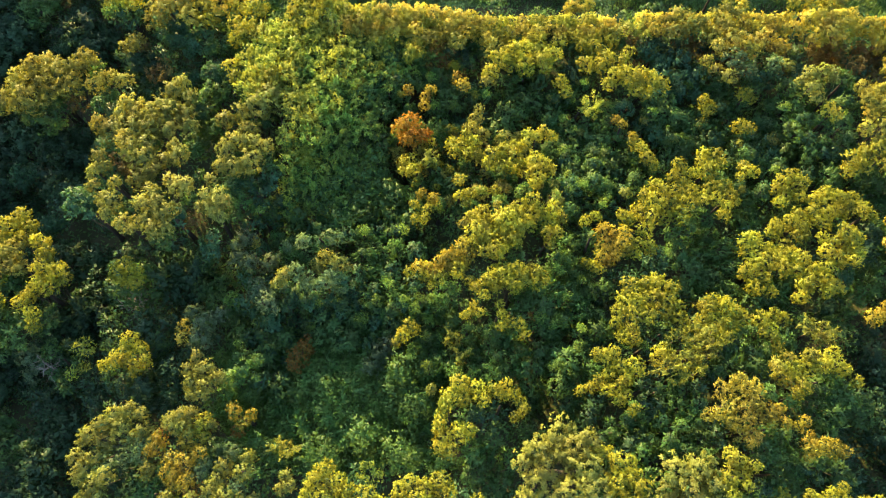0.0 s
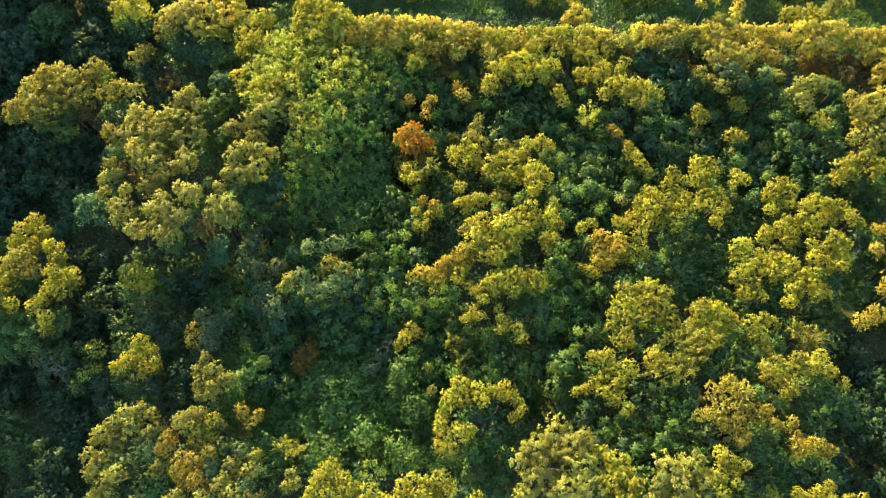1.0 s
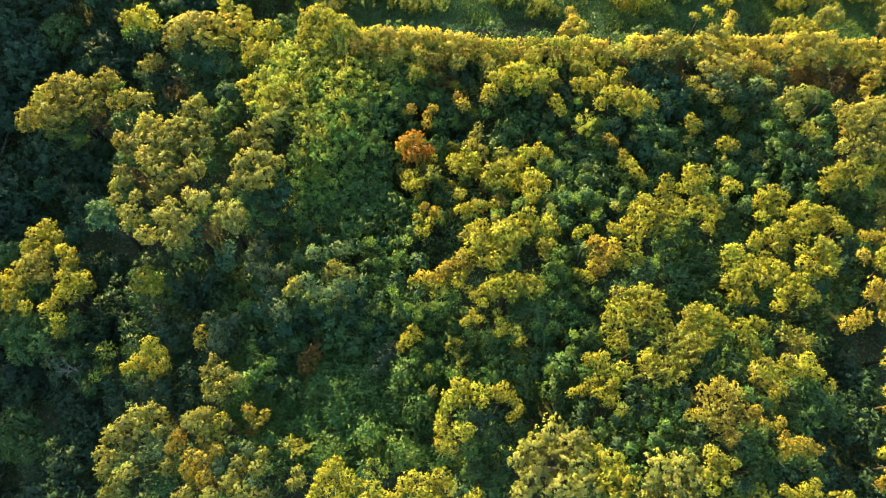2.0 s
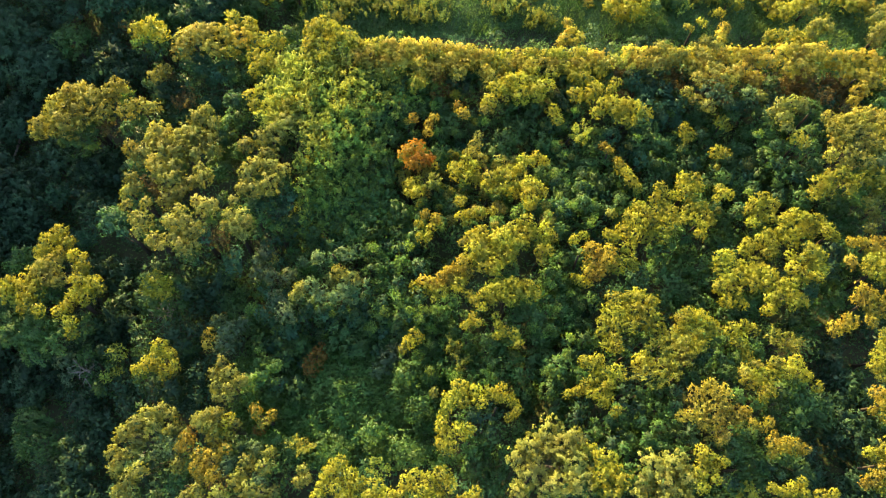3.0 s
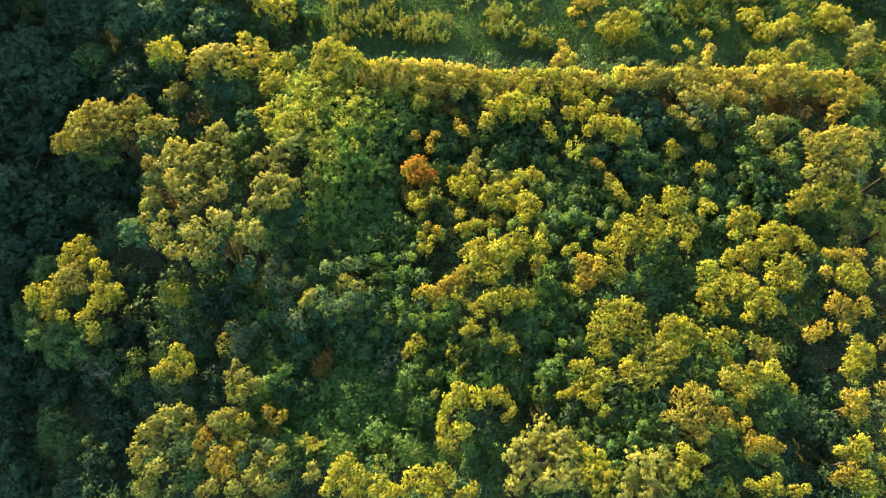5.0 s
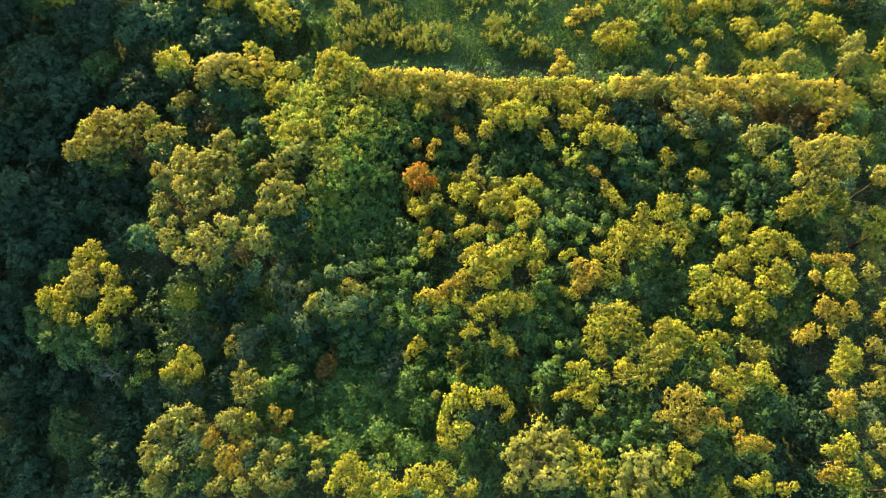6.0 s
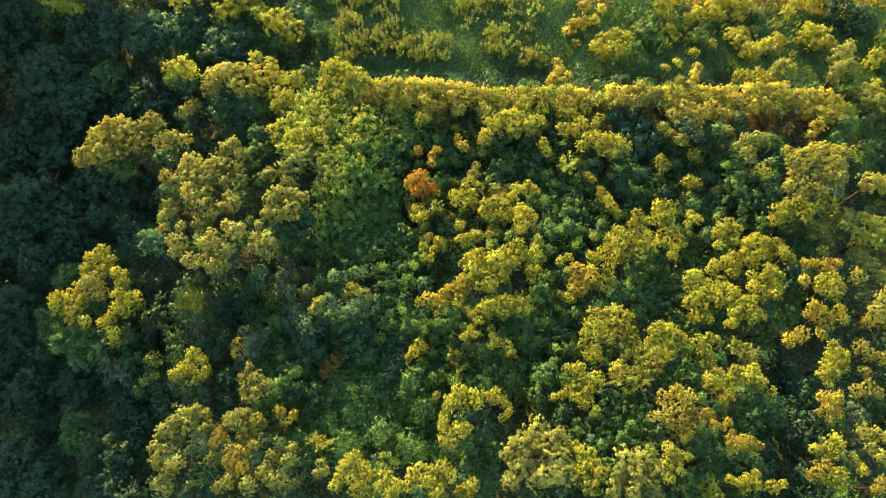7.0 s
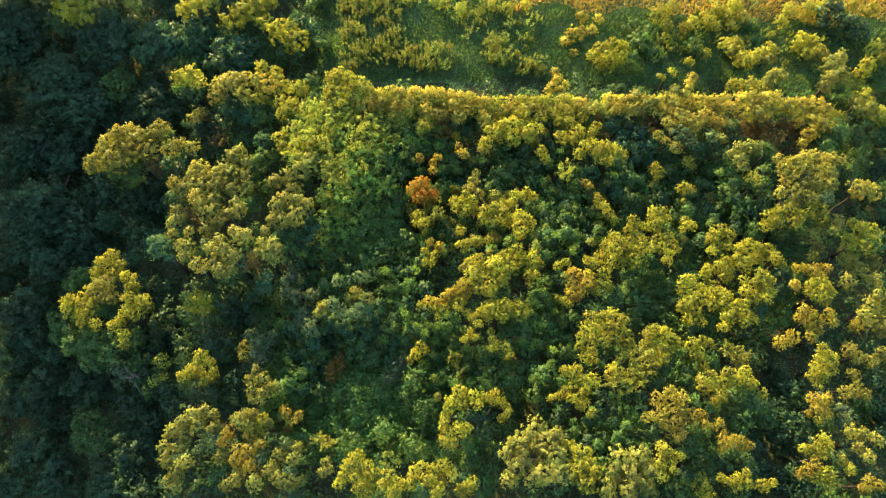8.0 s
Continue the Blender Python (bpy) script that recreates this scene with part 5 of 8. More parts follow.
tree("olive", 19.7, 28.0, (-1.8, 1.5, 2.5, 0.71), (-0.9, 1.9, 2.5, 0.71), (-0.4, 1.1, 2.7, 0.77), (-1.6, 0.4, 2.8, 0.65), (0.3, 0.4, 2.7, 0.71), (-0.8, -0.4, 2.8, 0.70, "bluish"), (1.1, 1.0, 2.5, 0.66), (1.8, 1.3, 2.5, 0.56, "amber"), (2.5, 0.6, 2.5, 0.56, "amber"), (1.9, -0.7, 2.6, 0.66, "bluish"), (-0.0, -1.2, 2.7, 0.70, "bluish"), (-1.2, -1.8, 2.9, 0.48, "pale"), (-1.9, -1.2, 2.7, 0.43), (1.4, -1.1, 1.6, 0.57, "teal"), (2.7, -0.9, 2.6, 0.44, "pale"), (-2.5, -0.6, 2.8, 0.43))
tree("pale", 19.1, 31.2, (-0.7, 0.1, 2.4, 0.56), (0.2, 0.5, 2.3, 0.62), (0.8, 0.2, 2.4, 0.51), (-0.4, -0.6, 2.5, 0.61))
tree("ochre", 26.0, 30.6, (-1.0, 0.6, 1.8, 0.87), (0.2, 1.0, 1.7, 0.94), (1.2, 0.7, 1.8, 0.89), (0.3, -0.4, 1.9, 0.99, "olive"), (-0.8, -0.7, 1.8, 0.75), (-2.2, -0.2, 1.9, 0.69), (1.7, 0.1, 1.8, 0.65), (0.4, -1.0, 1.0, 0.86, "brown"))
tree("ochre", 30.0, 29.6, (-1.1, 1.3, 1.6, 0.84), (0.4, 1.6, 1.2, 0.85), (1.5, 1.3, 1.2, 0.80), (-0.4, 0.4, 1.3, 0.78), (0.6, -0.0, 1.2, 0.84), (0.1, -1.5, 1.7, 0.71), (-0.8, -2.5, 2.2, 0.46), (1.4, -0.3, 1.3, 0.79), (2.3, 1.2, 0.9, 0.68), (-1.3, -0.2, 0.6, 0.76, "rust"), (-2.5, -1.8, 1.4, 0.74, "brown"))
tree("green", 33.2, 29.5, (-0.7, -1.2, 0.5, 1.06), (0.6, -0.0, -0.2, 0.87), (-1.6, -2.2, 1.1, 0.73), (-0.0, 0.4, -0.2, 0.49, "golden"), (1.2, 1.5, -0.6, 0.56, "golden"), (0.5, 1.6, -0.4, 0.56, "golden"))
tree("golden", 17.0, 24.4, (-0.1, 0.3, 2.2, 0.47), (0.1, -0.2, 2.2, 0.42), (-0.0, 0.0, 1.2, 0.46, "green"))
tree("golden", 19.6, 25.1, (-0.1, 0.2, 2.3, 0.43), (0.2, -0.2, 2.3, 0.37), (0.0, 0.0, 1.3, 0.47, "green"))
tree("golden", 19.4, 22.9, (-0.4, 0.1, 2.1, 0.42), (0.1, -0.1, 2.3, 0.42), (0.2, 0.0, 1.1, 0.42, "green"))
tree("pale", 23.3, 25.2, (-0.2, 0.4, 3.9, 0.59), (0.6, 0.6, 4.0, 0.59), (1.2, 0.4, 3.9, 0.49), (-0.2, -0.6, 4.1, 0.53), (-0.1, -1.3, 4.1, 0.42), (-0.6, 0.0, 3.8, 0.43), (-0.4, 0.1, 2.8, 0.56, "green"))
tree("golden", 24.0, 22.9, (-0.2, 0.2, 4.1, 0.42), (0.2, -0.2, 4.1, 0.37), (-0.1, 0.0, 3.0, 0.42, "green"))
tree("amber", 11.4, 22.6, (-0.4, 0.5, 2.8, 0.30), (-0.1, 0.2, 2.8, 0.30), (0.5, -0.7, 2.8, 0.30))
tree("olive", 28.0, 23.1, (-2.0, 1.4, 4.3, 0.54), (-1.8, 0.7, 4.4, 0.59), (-0.8, 1.1, 4.1, 0.65), (0.1, 1.6, 4.1, 0.66), (1.0, 1.8, 3.9, 0.61), (1.7, 1.4, 3.9, 0.61), (2.6, 1.6, 3.9, 0.62), (-1.3, 0.1, 4.3, 0.65), (-0.2, 0.4, 4.3, 0.71), (0.9, 0.5, 4.0, 0.66), (1.9, 0.5, 4.1, 0.67), (-0.3, -0.8, 4.3, 0.65), (-1.1, -1.2, 4.2, 0.59), (0.7, -0.7, 4.3, 0.60), (1.9, -0.6, 4.0, 0.61), (-1.7, -0.3, 4.2, 0.53, "amber"), (-2.3, -1.4, 4.3, 0.53), (-1.3, -2.0, 4.1, 0.58), (0.0, -1.8, 4.2, 0.59), (1.2, -1.8, 4.2, 0.60, "grey"))
tree("golden", 26.6, 19.7, (-1.8, 0.0, 4.0, 0.57), (-1.3, -0.4, 4.0, 0.52), (-2.2, -0.6, 3.7, 0.41), (-1.0, 0.5, 3.9, 0.58), (-0.3, 0.8, 4.2, 0.58), (0.5, 0.2, 4.0, 0.53), (1.3, 0.5, 4.0, 0.59), (2.2, 0.7, 3.9, 0.59), (2.2, -0.1, 3.9, 0.48), (-0.1, -0.4, 4.1, 0.53), (-0.6, -0.7, 2.7, 0.73, "green"), (1.5, -0.2, 2.6, 0.75, "green"))
tree("golden", 12.5, 20.6, (-0.5, 0.9, 2.7, 0.40), (-0.1, 0.4, 2.9, 0.40), (0.1, -0.3, 3.0, 0.39), (0.5, -0.8, 3.0, 0.34), (-0.1, -0.1, 1.9, 0.43, "green"))
tree("golden", 12.1, 16.7, (-1.6, -0.5, 3.9, 0.37), (-1.3, -0.8, 4.0, 0.42), (-0.6, -0.2, 3.7, 0.47), (0.0, 0.8, 3.7, 0.43), (0.7, 1.7, 3.4, 0.43), (1.0, 1.2, 3.7, 0.48), (0.5, 0.3, 3.8, 0.57), (0.1, -0.7, 3.9, 0.52), (1.9, 2.2, 3.4, 0.44), (2.3, 2.8, 3.5, 0.44), (-0.4, -1.5, 4.0, 0.42), (-0.8, -2.3, 4.0, 0.42), (-1.1, -3.0, 4.1, 0.37))
tree("golden", 14.3, 16.9, (-0.3, 1.0, 3.3, 0.53), (0.3, 1.6, 3.2, 0.44), (-0.7, 0.1, 3.5, 0.57), (-1.1, -0.7, 3.4, 0.52), (-2.3, -2.7, 3.8, 0.42), (1.0, 2.3, 3.2, 0.39), (0.6, 1.1, 3.4, 0.49), (0.3, 0.3, 3.5, 0.58), (-0.7, -1.5, 2.6, 0.46, "green"), (-0.2, -0.6, 3.6, 0.48), (1.2, 0.6, 3.3, 0.53), (0.5, -0.8, 2.4, 0.63, "green"), (1.6, -0.4, 2.2, 0.60, "green"))
tree("golden", 16.5, 19.9, (-0.4, 0.7, 2.9, 0.45), (0.4, 0.5, 2.9, 0.50), (0.5, -0.0, 3.0, 0.40), (-0.2, -0.5, 3.1, 0.45), (-0.5, 0.1, 2.9, 0.40), (0.1, -0.6, 2.0, 0.48, "green"))
tree("golden", 16.9, 17.5, (-0.7, 0.7, 3.1, 0.49), (0.1, 0.9, 3.0, 0.50), (0.5, 0.3, 3.0, 0.44), (-0.4, 0.0, 3.2, 0.44), (0.1, -0.5, 3.3, 0.39), (-0.2, -1.1, 3.3, 0.34), (0.7, -0.1, 3.0, 0.35))
tree("golden", 18.8, 19.8, (-0.2, -0.0, 2.8, 0.41), (0.1, -0.4, 3.0, 0.41), (-0.5, -0.7, 2.9, 0.35), (0.5, 1.3, 1.7, 0.54, "green"))
tree("golden", 21.0, 18.1, (-0.3, 0.5, 3.1, 0.51), (0.3, 0.9, 3.2, 0.51), (0.6, 0.4, 3.3, 0.51), (-0.2, -0.1, 3.0, 0.51), (-0.7, -0.8, 3.2, 0.40), (0.6, -0.4, 3.1, 0.41), (-0.7, 0.1, 3.0, 0.40), (0.5, -0.6, 2.2, 0.53, "green"))
tree("golden", 21.3, 16.1, (-1.9, -0.9, 3.4, 0.39), (-1.5, -0.5, 3.4, 0.49), (-0.7, -0.2, 3.6, 0.50), (-0.1, 0.3, 3.4, 0.45), (-1.3, -1.7, 3.4, 0.44), (1.0, 1.3, 3.5, 0.51), (-0.4, -1.1, 3.5, 0.49), (0.8, 0.5, 3.4, 0.50), (-0.1, -0.6, 3.7, 0.50), (1.7, 1.8, 3.4, 0.41), (1.8, 1.1, 3.4, 0.56), (1.1, -0.3, 3.6, 0.55))
tree("golden", 24.7, 15.9, (-1.9, 0.4, 3.7, 0.55), (-1.1, 1.4, 3.9, 0.56), (-1.1, 0.6, 3.8, 0.51), (-1.1, 0.0, 2.9, 0.44, "green"), (-0.4, 1.2, 3.8, 0.51), (-0.1, 0.5, 4.1, 0.46), (0.4, 0.1, 4.0, 0.41), (0.9, -0.5, 2.8, 0.76, "dusk"), (0.3, -1.7, 2.9, 0.71, "dusk"), (1.5, -0.1, 2.9, 0.45, "green"), (1.9, -0.8, 2.9, 0.50, "green"), (1.1, -1.7, 4.1, 0.46, "ochre"))
tree("golden", 23.1, 14.1, (0.3, 0.9, 4.2, 0.50), (0.8, 0.5, 4.1, 0.50), (0.4, 0.1, 3.9, 0.50), (0.8, -0.3, 4.1, 0.40), (-0.2, 0.4, 3.9, 0.45), (-0.9, 0.6, 3.8, 0.40), (-1.0, -0.3, 4.1, 0.44), (-0.3, -0.7, 4.0, 0.49), (0.4, -0.9, 4.2, 0.40))
tree("golden", 18.6, 13.3, (-0.8, 1.3, 3.5, 0.48), (-0.3, 1.5, 3.5, 0.44), (-0.7, 0.6, 3.5, 0.48), (-1.1, -0.6, 3.8, 0.52), (0.3, 0.9, 3.5, 0.44), (-0.5, -0.2, 3.6, 0.53), (-0.9, -1.6, 3.9, 0.47), (0.3, 0.1, 3.6, 0.53), (-0.2, -0.9, 3.6, 0.53), (1.0, 0.5, 3.5, 0.49), (1.0, -0.3, 3.6, 0.53), (0.1, -1.7, 3.6, 0.38), (1.7, 0.6, 3.5, 0.49))
tree("golden", 21.1, 12.2, (-2.0, -1.0, 2.9, 0.59, "green"), (-0.4, 1.3, 3.9, 0.44), (-1.1, -0.1, 2.8, 0.59, "green"), (-0.7, 0.6, 3.8, 0.48), (-0.6, -0.5, 3.8, 0.48), (0.3, 0.7, 3.8, 0.49), (-1.0, -1.1, 4.1, 0.38), (-0.1, -0.1, 4.0, 0.53), (0.9, 0.7, 4.1, 0.44), (0.6, -0.1, 4.1, 0.54), (0.7, -0.7, 4.1, 0.39), (2.3, 0.5, 2.9, 0.65, "teal"), (1.3, -0.4, 3.9, 0.39))
tree("olive", 28.7, 18.3, (-0.6, 0.4, 3.5, 0.37), (0.0, 0.6, 3.5, 0.43), (-0.4, -0.2, 3.4, 0.37), (-0.2, -0.7, 3.2, 0.43), (-0.9, -1.5, 3.5, 0.37), (1.3, 1.2, 3.6, 0.60, "pale"), (0.8, 0.5, 3.8, 0.49))
tree("amber", 27.6, 15.5, (-0.7, 0.2, 3.8, 0.42), (-0.2, -0.0, 3.8, 0.42), (0.3, 0.4, 3.7, 0.37), (1.1, 0.3, 3.6, 0.37), (-1.3, 0.2, 3.8, 0.36), (-0.0, -0.4, 3.7, 0.42), (0.5, -0.4, 3.7, 0.42))
tree("golden", 27.7, 13.8, (-0.5, 0.5, 4.0, 0.51), (0.3, 0.5, 4.0, 0.57), (-0.2, -0.2, 4.1, 0.51), (0.6, 0.1, 3.9, 0.47), (-0.8, -0.1, 4.0, 0.41), (0.2, -0.6, 4.1, 0.41))
tree("amber", 26.1, 11.2, (-0.2, 1.0, 4.4, 0.45), (0.4, 0.8, 4.4, 0.45), (0.1, 0.3, 4.3, 0.45), (0.6, -0.2, 4.2, 0.45), (0.2, -0.8, 4.2, 0.45), (-0.5, 0.6, 4.3, 0.35), (1.0, 0.3, 4.3, 0.40), (1.8, 0.9, 4.3, 0.46), (2.0, 0.3, 4.2, 0.41), (-1.6, -1.2, 4.4, 0.44), (-1.2, -0.8, 4.4, 0.40), (-2.2, -1.4, 4.4, 0.39))
tree("golden", 11.0, 10.1, (-0.6, 1.2, 5.4, 0.48), (0.1, 1.4, 5.4, 0.49), (0.8, 1.5, 5.3, 0.49), (1.5, 1.2, 5.5, 0.44), (-1.0, 0.5, 5.3, 0.48), (-0.4, 0.5, 5.5, 0.53), (0.4, 0.7, 5.4, 0.53), (1.1, 0.5, 5.5, 0.49), (-1.4, -0.1, 5.4, 0.43), (-0.6, -0.2, 5.4, 0.52), (0.1, -0.3, 5.5, 0.52), (1.0, -0.2, 5.5, 0.48), (1.7, 0.1, 5.5, 0.44), (1.8, -0.6, 5.5, 0.44), (-1.7, -0.8, 5.6, 0.39), (-1.0, -1.2, 5.6, 0.43), (-1.4, -1.5, 5.6, 0.34), (-0.9, -1.8, 5.7, 0.34))
tree("golden", 15.0, 9.3, (-0.7, 0.9, 5.5, 0.49), (-0.1, 1.2, 5.3, 0.45), (0.4, 1.0, 5.4, 0.50), (0.9, 0.6, 5.4, 0.45), (-0.9, 0.2, 5.4, 0.49), (-0.2, 0.2, 5.4, 0.49), (0.5, 0.0, 5.3, 0.45), (1.2, 0.3, 5.3, 0.41), (-1.4, -0.2, 5.6, 0.40), (-0.5, -0.5, 5.6, 0.49), (0.2, -0.6, 5.4, 0.40), (-0.2, -0.9, 5.6, 0.35), (1.3, -0.3, 4.3, 0.52, "green"), (0.4, -1.4, 4.6, 0.59, "green"), (-1.1, -1.3, 5.7, 0.61, "olive"))
tree("golden", 18.2, 9.2, (-0.7, 0.5, 4.7, 0.42), (0.1, 0.7, 4.5, 0.42), (0.7, 0.6, 4.4, 0.37), (-0.4, -0.1, 4.7, 0.37), (-0.1, -0.5, 4.6, 0.37), (0.0, -1.0, 4.6, 0.32))
tree("golden", 8.5, 6.3, (0.1, 1.0, 6.0, 0.42), (-0.4, 1.2, 6.0, 0.38), (0.4, 1.3, 6.1, 0.34), (0.7, 0.6, 6.1, 0.38), (0.2, 0.3, 5.9, 0.38), (-0.3, -0.2, 5.9, 0.38), (0.7, -0.3, 6.0, 0.42), (-0.0, -0.7, 6.1, 0.38), (0.8, -0.9, 6.1, 0.34), (-0.8, -0.5, 5.7, 0.30), (-1.3, -0.6, 5.6, 0.30), (1.0, -0.1, 6.2, 0.38), (1.5, 0.5, 6.2, 0.38), (-0.4, 0.5, 4.8, 0.52, "green"), (-1.6, 1.2, 4.6, 0.64, "green"), (-2.3, -0.2, 4.6, 0.56, "green"), (0.5, -1.2, 6.0, 0.34), (1.2, -1.7, 6.3, 0.29))
tree("sparse", 20.5, 9.1, (-0.6, 0.1, 4.7, 0.38), (0.1, 0.3, 4.5, 0.38), (0.6, -0.1, 4.5, 0.38), (0.1, -0.3, 4.6, 0.33))
tree("cream", 14.5, 5.0, (-1.5, -0.8, 7.3, 0.29), (-0.5, 0.5, 7.1, 0.38), (-0.9, -0.7, 7.2, 0.38), (0.2, 0.8, 7.1, 0.38), (0.5, 1.1, 7.2, 0.30), (-0.2, -0.2, 7.1, 0.42), (0.6, 0.5, 7.3, 0.43), (-0.4, -1.0, 7.3, 0.42), (0.4, -0.4, 7.3, 0.47), (1.2, 0.6, 7.1, 0.39), (1.0, -0.2, 7.3, 0.38))
tree("cream", 16.1, 3.8, (-1.5, -0.4, 7.1, 0.34), (-1.1, 0.1, 7.1, 0.38), (-0.5, 0.2, 7.1, 0.34), (-1.1, -0.9, 7.3, 0.30), (0.1, 0.6, 7.0, 0.43, "amber"), (-0.7, -0.6, 7.1, 0.34), (0.7, 0.8, 6.8, 0.35, "amber"), (0.2, 0.1, 7.0, 0.30, "amber"), (0.9, 0.1, 7.0, 0.30, "amber"), (1.4, -0.1, 6.9, 0.28, "amber"), (2.0, 0.2, 6.7, 0.28, "amber"))
tree("amber", 19.0, 2.4, (-0.7, 0.3, 6.6, 0.40), (-0.2, 0.4, 6.6, 0.44), (0.5, 0.3, 6.4, 0.45), (-0.5, 0.9, 6.3, 0.28), (0.9, 0.1, 6.5, 0.31), (-0.9, -0.1, 6.6, 0.31), (0.3, -0.3, 5.4, 0.55, "green"), (0.9, -1.0, 5.3, 0.67, "green"), (-0.6, -0.9, 5.4, 0.58, "dusk"))
tree("golden", 26.6, 8.2, (0.2, 1.2, 4.6, 0.40), (0.4, 0.8, 4.8, 0.40), (-0.2, 0.5, 4.7, 0.40), (0.1, 0.1, 4.7, 0.50), (0.8, 0.5, 4.5, 0.45), (-0.5, -0.2, 4.7, 0.44), (-0.9, -0.8, 4.9, 0.39), (0.0, -0.6, 4.6, 0.44), (0.6, -0.2, 4.6, 0.40), (-0.5, -1.3, 4.7, 0.34))
tree("amber", 25.6, 5.2, (-0.2, 0.6, 5.2, 0.39), (0.3, 0.4, 5.2, 0.39), (0.7, 0.6, 5.2, 0.39), (-0.2, -0.1, 5.4, 0.38), (0.3, -0.3, 5.3, 0.39), (-0.8, -0.4, 5.3, 0.33), (-0.2, -0.8, 5.4, 0.34))
tree("golden", 24.4, 1.5, (0.9, 1.4, 6.0, 0.52), (0.4, 1.1, 5.9, 0.52), (-0.2, 0.7, 5.9, 0.42), (-0.7, 0.9, 6.1, 0.33), (0.6, 0.7, 6.0, 0.47), (0.0, -0.3, 6.1, 0.47, "amber"), (-0.7, -0.5, 6.1, 0.46, "amber"), (-1.2, -0.7, 6.1, 0.32, "amber"), (0.5, -0.7, 6.1, 0.47), (-0.2, -1.0, 6.1, 0.42), (0.7, -1.3, 6.1, 0.42))
tree("golden", 14.1, 1.4, (-0.3, 0.9, 7.7, 0.37), (0.1, 0.6, 7.7, 0.42), (-0.2, 0.1, 7.5, 0.42), (-0.5, -0.3, 7.6, 0.37), (0.3, -0.0, 7.6, 0.33), (0.8, 0.4, 7.7, 0.29), (-0.4, -0.9, 7.6, 0.33), (0.3, -0.5, 7.8, 0.29))
tree("golden", 19.3, 0.3, (-1.0, 0.0, 6.5, 0.35), (-0.4, 0.2, 6.6, 0.35), (0.2, 0.5, 6.6, 0.31), (-1.5, 0.2, 6.7, 0.31), (0.2, -0.1, 6.6, 0.35), (1.1, -0.3, 6.7, 0.36), (1.8, -0.1, 6.6, 0.31), (-0.5, -0.3, 6.4, 0.35))
tree("green", 16.1, 2.7, (-0.2, 0.1, 6.5, 0.64), (0.6, -0.3, 6.3, 0.53), (-0.6, -0.5, 6.6, 0.48), (0.4, 0.6, 6.3, 0.45))
tree("golden", 3.0, 14.7, (-1.3, 0.8, 5.3, 0.49), (-0.7, 1.1, 5.4, 0.44), (-1.8, 0.4, 5.3, 0.35, "olive"), (-0.9, 0.1, 5.5, 0.48, "olive"), (-0.0, 0.6, 5.4, 0.53), (0.7, 0.9, 5.5, 0.49), (1.3, 1.3, 5.4, 0.49), (2.0, 1.7, 5.5, 0.45), (2.4, 1.4, 5.2, 0.36), (0.3, -0.1, 5.5, 0.53), (1.2, 0.1, 5.6, 0.44), (-0.4, -0.5, 5.5, 0.48), (1.8, 0.3, 5.5, 0.40), (-1.1, -0.8, 5.4, 0.44), (-1.8, -0.6, 5.3, 0.35), (0.3, -0.8, 5.5, 0.48), (1.0, -0.7, 5.7, 0.39), (-0.6, -1.3, 5.6, 0.48), (-1.6, -1.5, 5.3, 0.43, "amber"), (-0.1, -1.6, 5.6, 0.35))
tree("golden", 6.2, 15.0, (-0.5, 0.6, 5.4, 0.40), (0.1, 0.9, 5.4, 0.45), (0.5, 0.5, 5.1, 0.40), (-0.1, 0.1, 5.2, 0.40), (0.2, -0.5, 5.5, 0.35), (-0.2, -1.1, 5.3, 0.35), (-0.3, -0.5, 5.5, 0.35))
tree("amber", -0.1, 12.4, (0.5, 0.9, 5.0, 0.44), (-0.0, 0.5, 5.0, 0.44), (1.1, 0.5, 4.9, 0.39), (-0.5, 0.1, 5.0, 0.39), (-1.3, 0.3, 4.9, 0.35), (-0.9, -0.2, 4.7, 0.35, "golden"), (-1.8, -0.0, 4.8, 0.31, "golden"), (0.2, -0.0, 4.7, 0.39, "golden"), (0.9, -0.3, 5.1, 0.35, "golden"), (1.6, -0.6, 5.0, 0.30, "golden"), (-0.5, -0.8, 4.9, 0.30, "golden"), (0.5, -0.7, 3.8, 0.50, "green"))
tree("golden", 3.9, 11.5, (-1.0, 0.7, 5.5, 0.43), (-0.3, 0.9, 5.3, 0.43), (0.3, 0.8, 5.6, 0.39), (-1.5, 0.3, 5.3, 0.39), (-0.4, 0.3, 5.3, 0.43), (0.6, 0.5, 5.4, 0.39), (1.3, 0.6, 5.4, 0.39), (1.7, 0.2, 5.5, 0.30), (1.0, 0.9, 5.4, 0.35), (-1.0, -0.2, 5.4, 0.34), (-2.1, -0.2, 5.4, 0.34), (-1.7, -0.6, 5.5, 0.30), (0.1, -0.2, 5.4, 0.34), (1.3, -0.1, 4.2, 0.72, "green"), (0.5, -0.8, 4.1, 0.76, "green"), (1.8, -1.1, 4.2, 0.65, "green"), (0.1, -1.8, 4.2, 0.64, "green"))
tree("golden", 3.0, 9.7, (-1.3, 0.6, 5.0, 0.34), (-1.7, 0.2, 5.1, 0.30), (-1.0, 0.3, 5.2, 0.30), (0.1, 0.7, 5.3, 0.30), (0.2, 0.2, 5.2, 0.30), (0.6, -0.2, 5.2, 0.34), (1.2, -0.4, 5.1, 0.34), (0.2, -0.5, 5.2, 0.30), (1.4, -1.0, 5.2, 0.28))
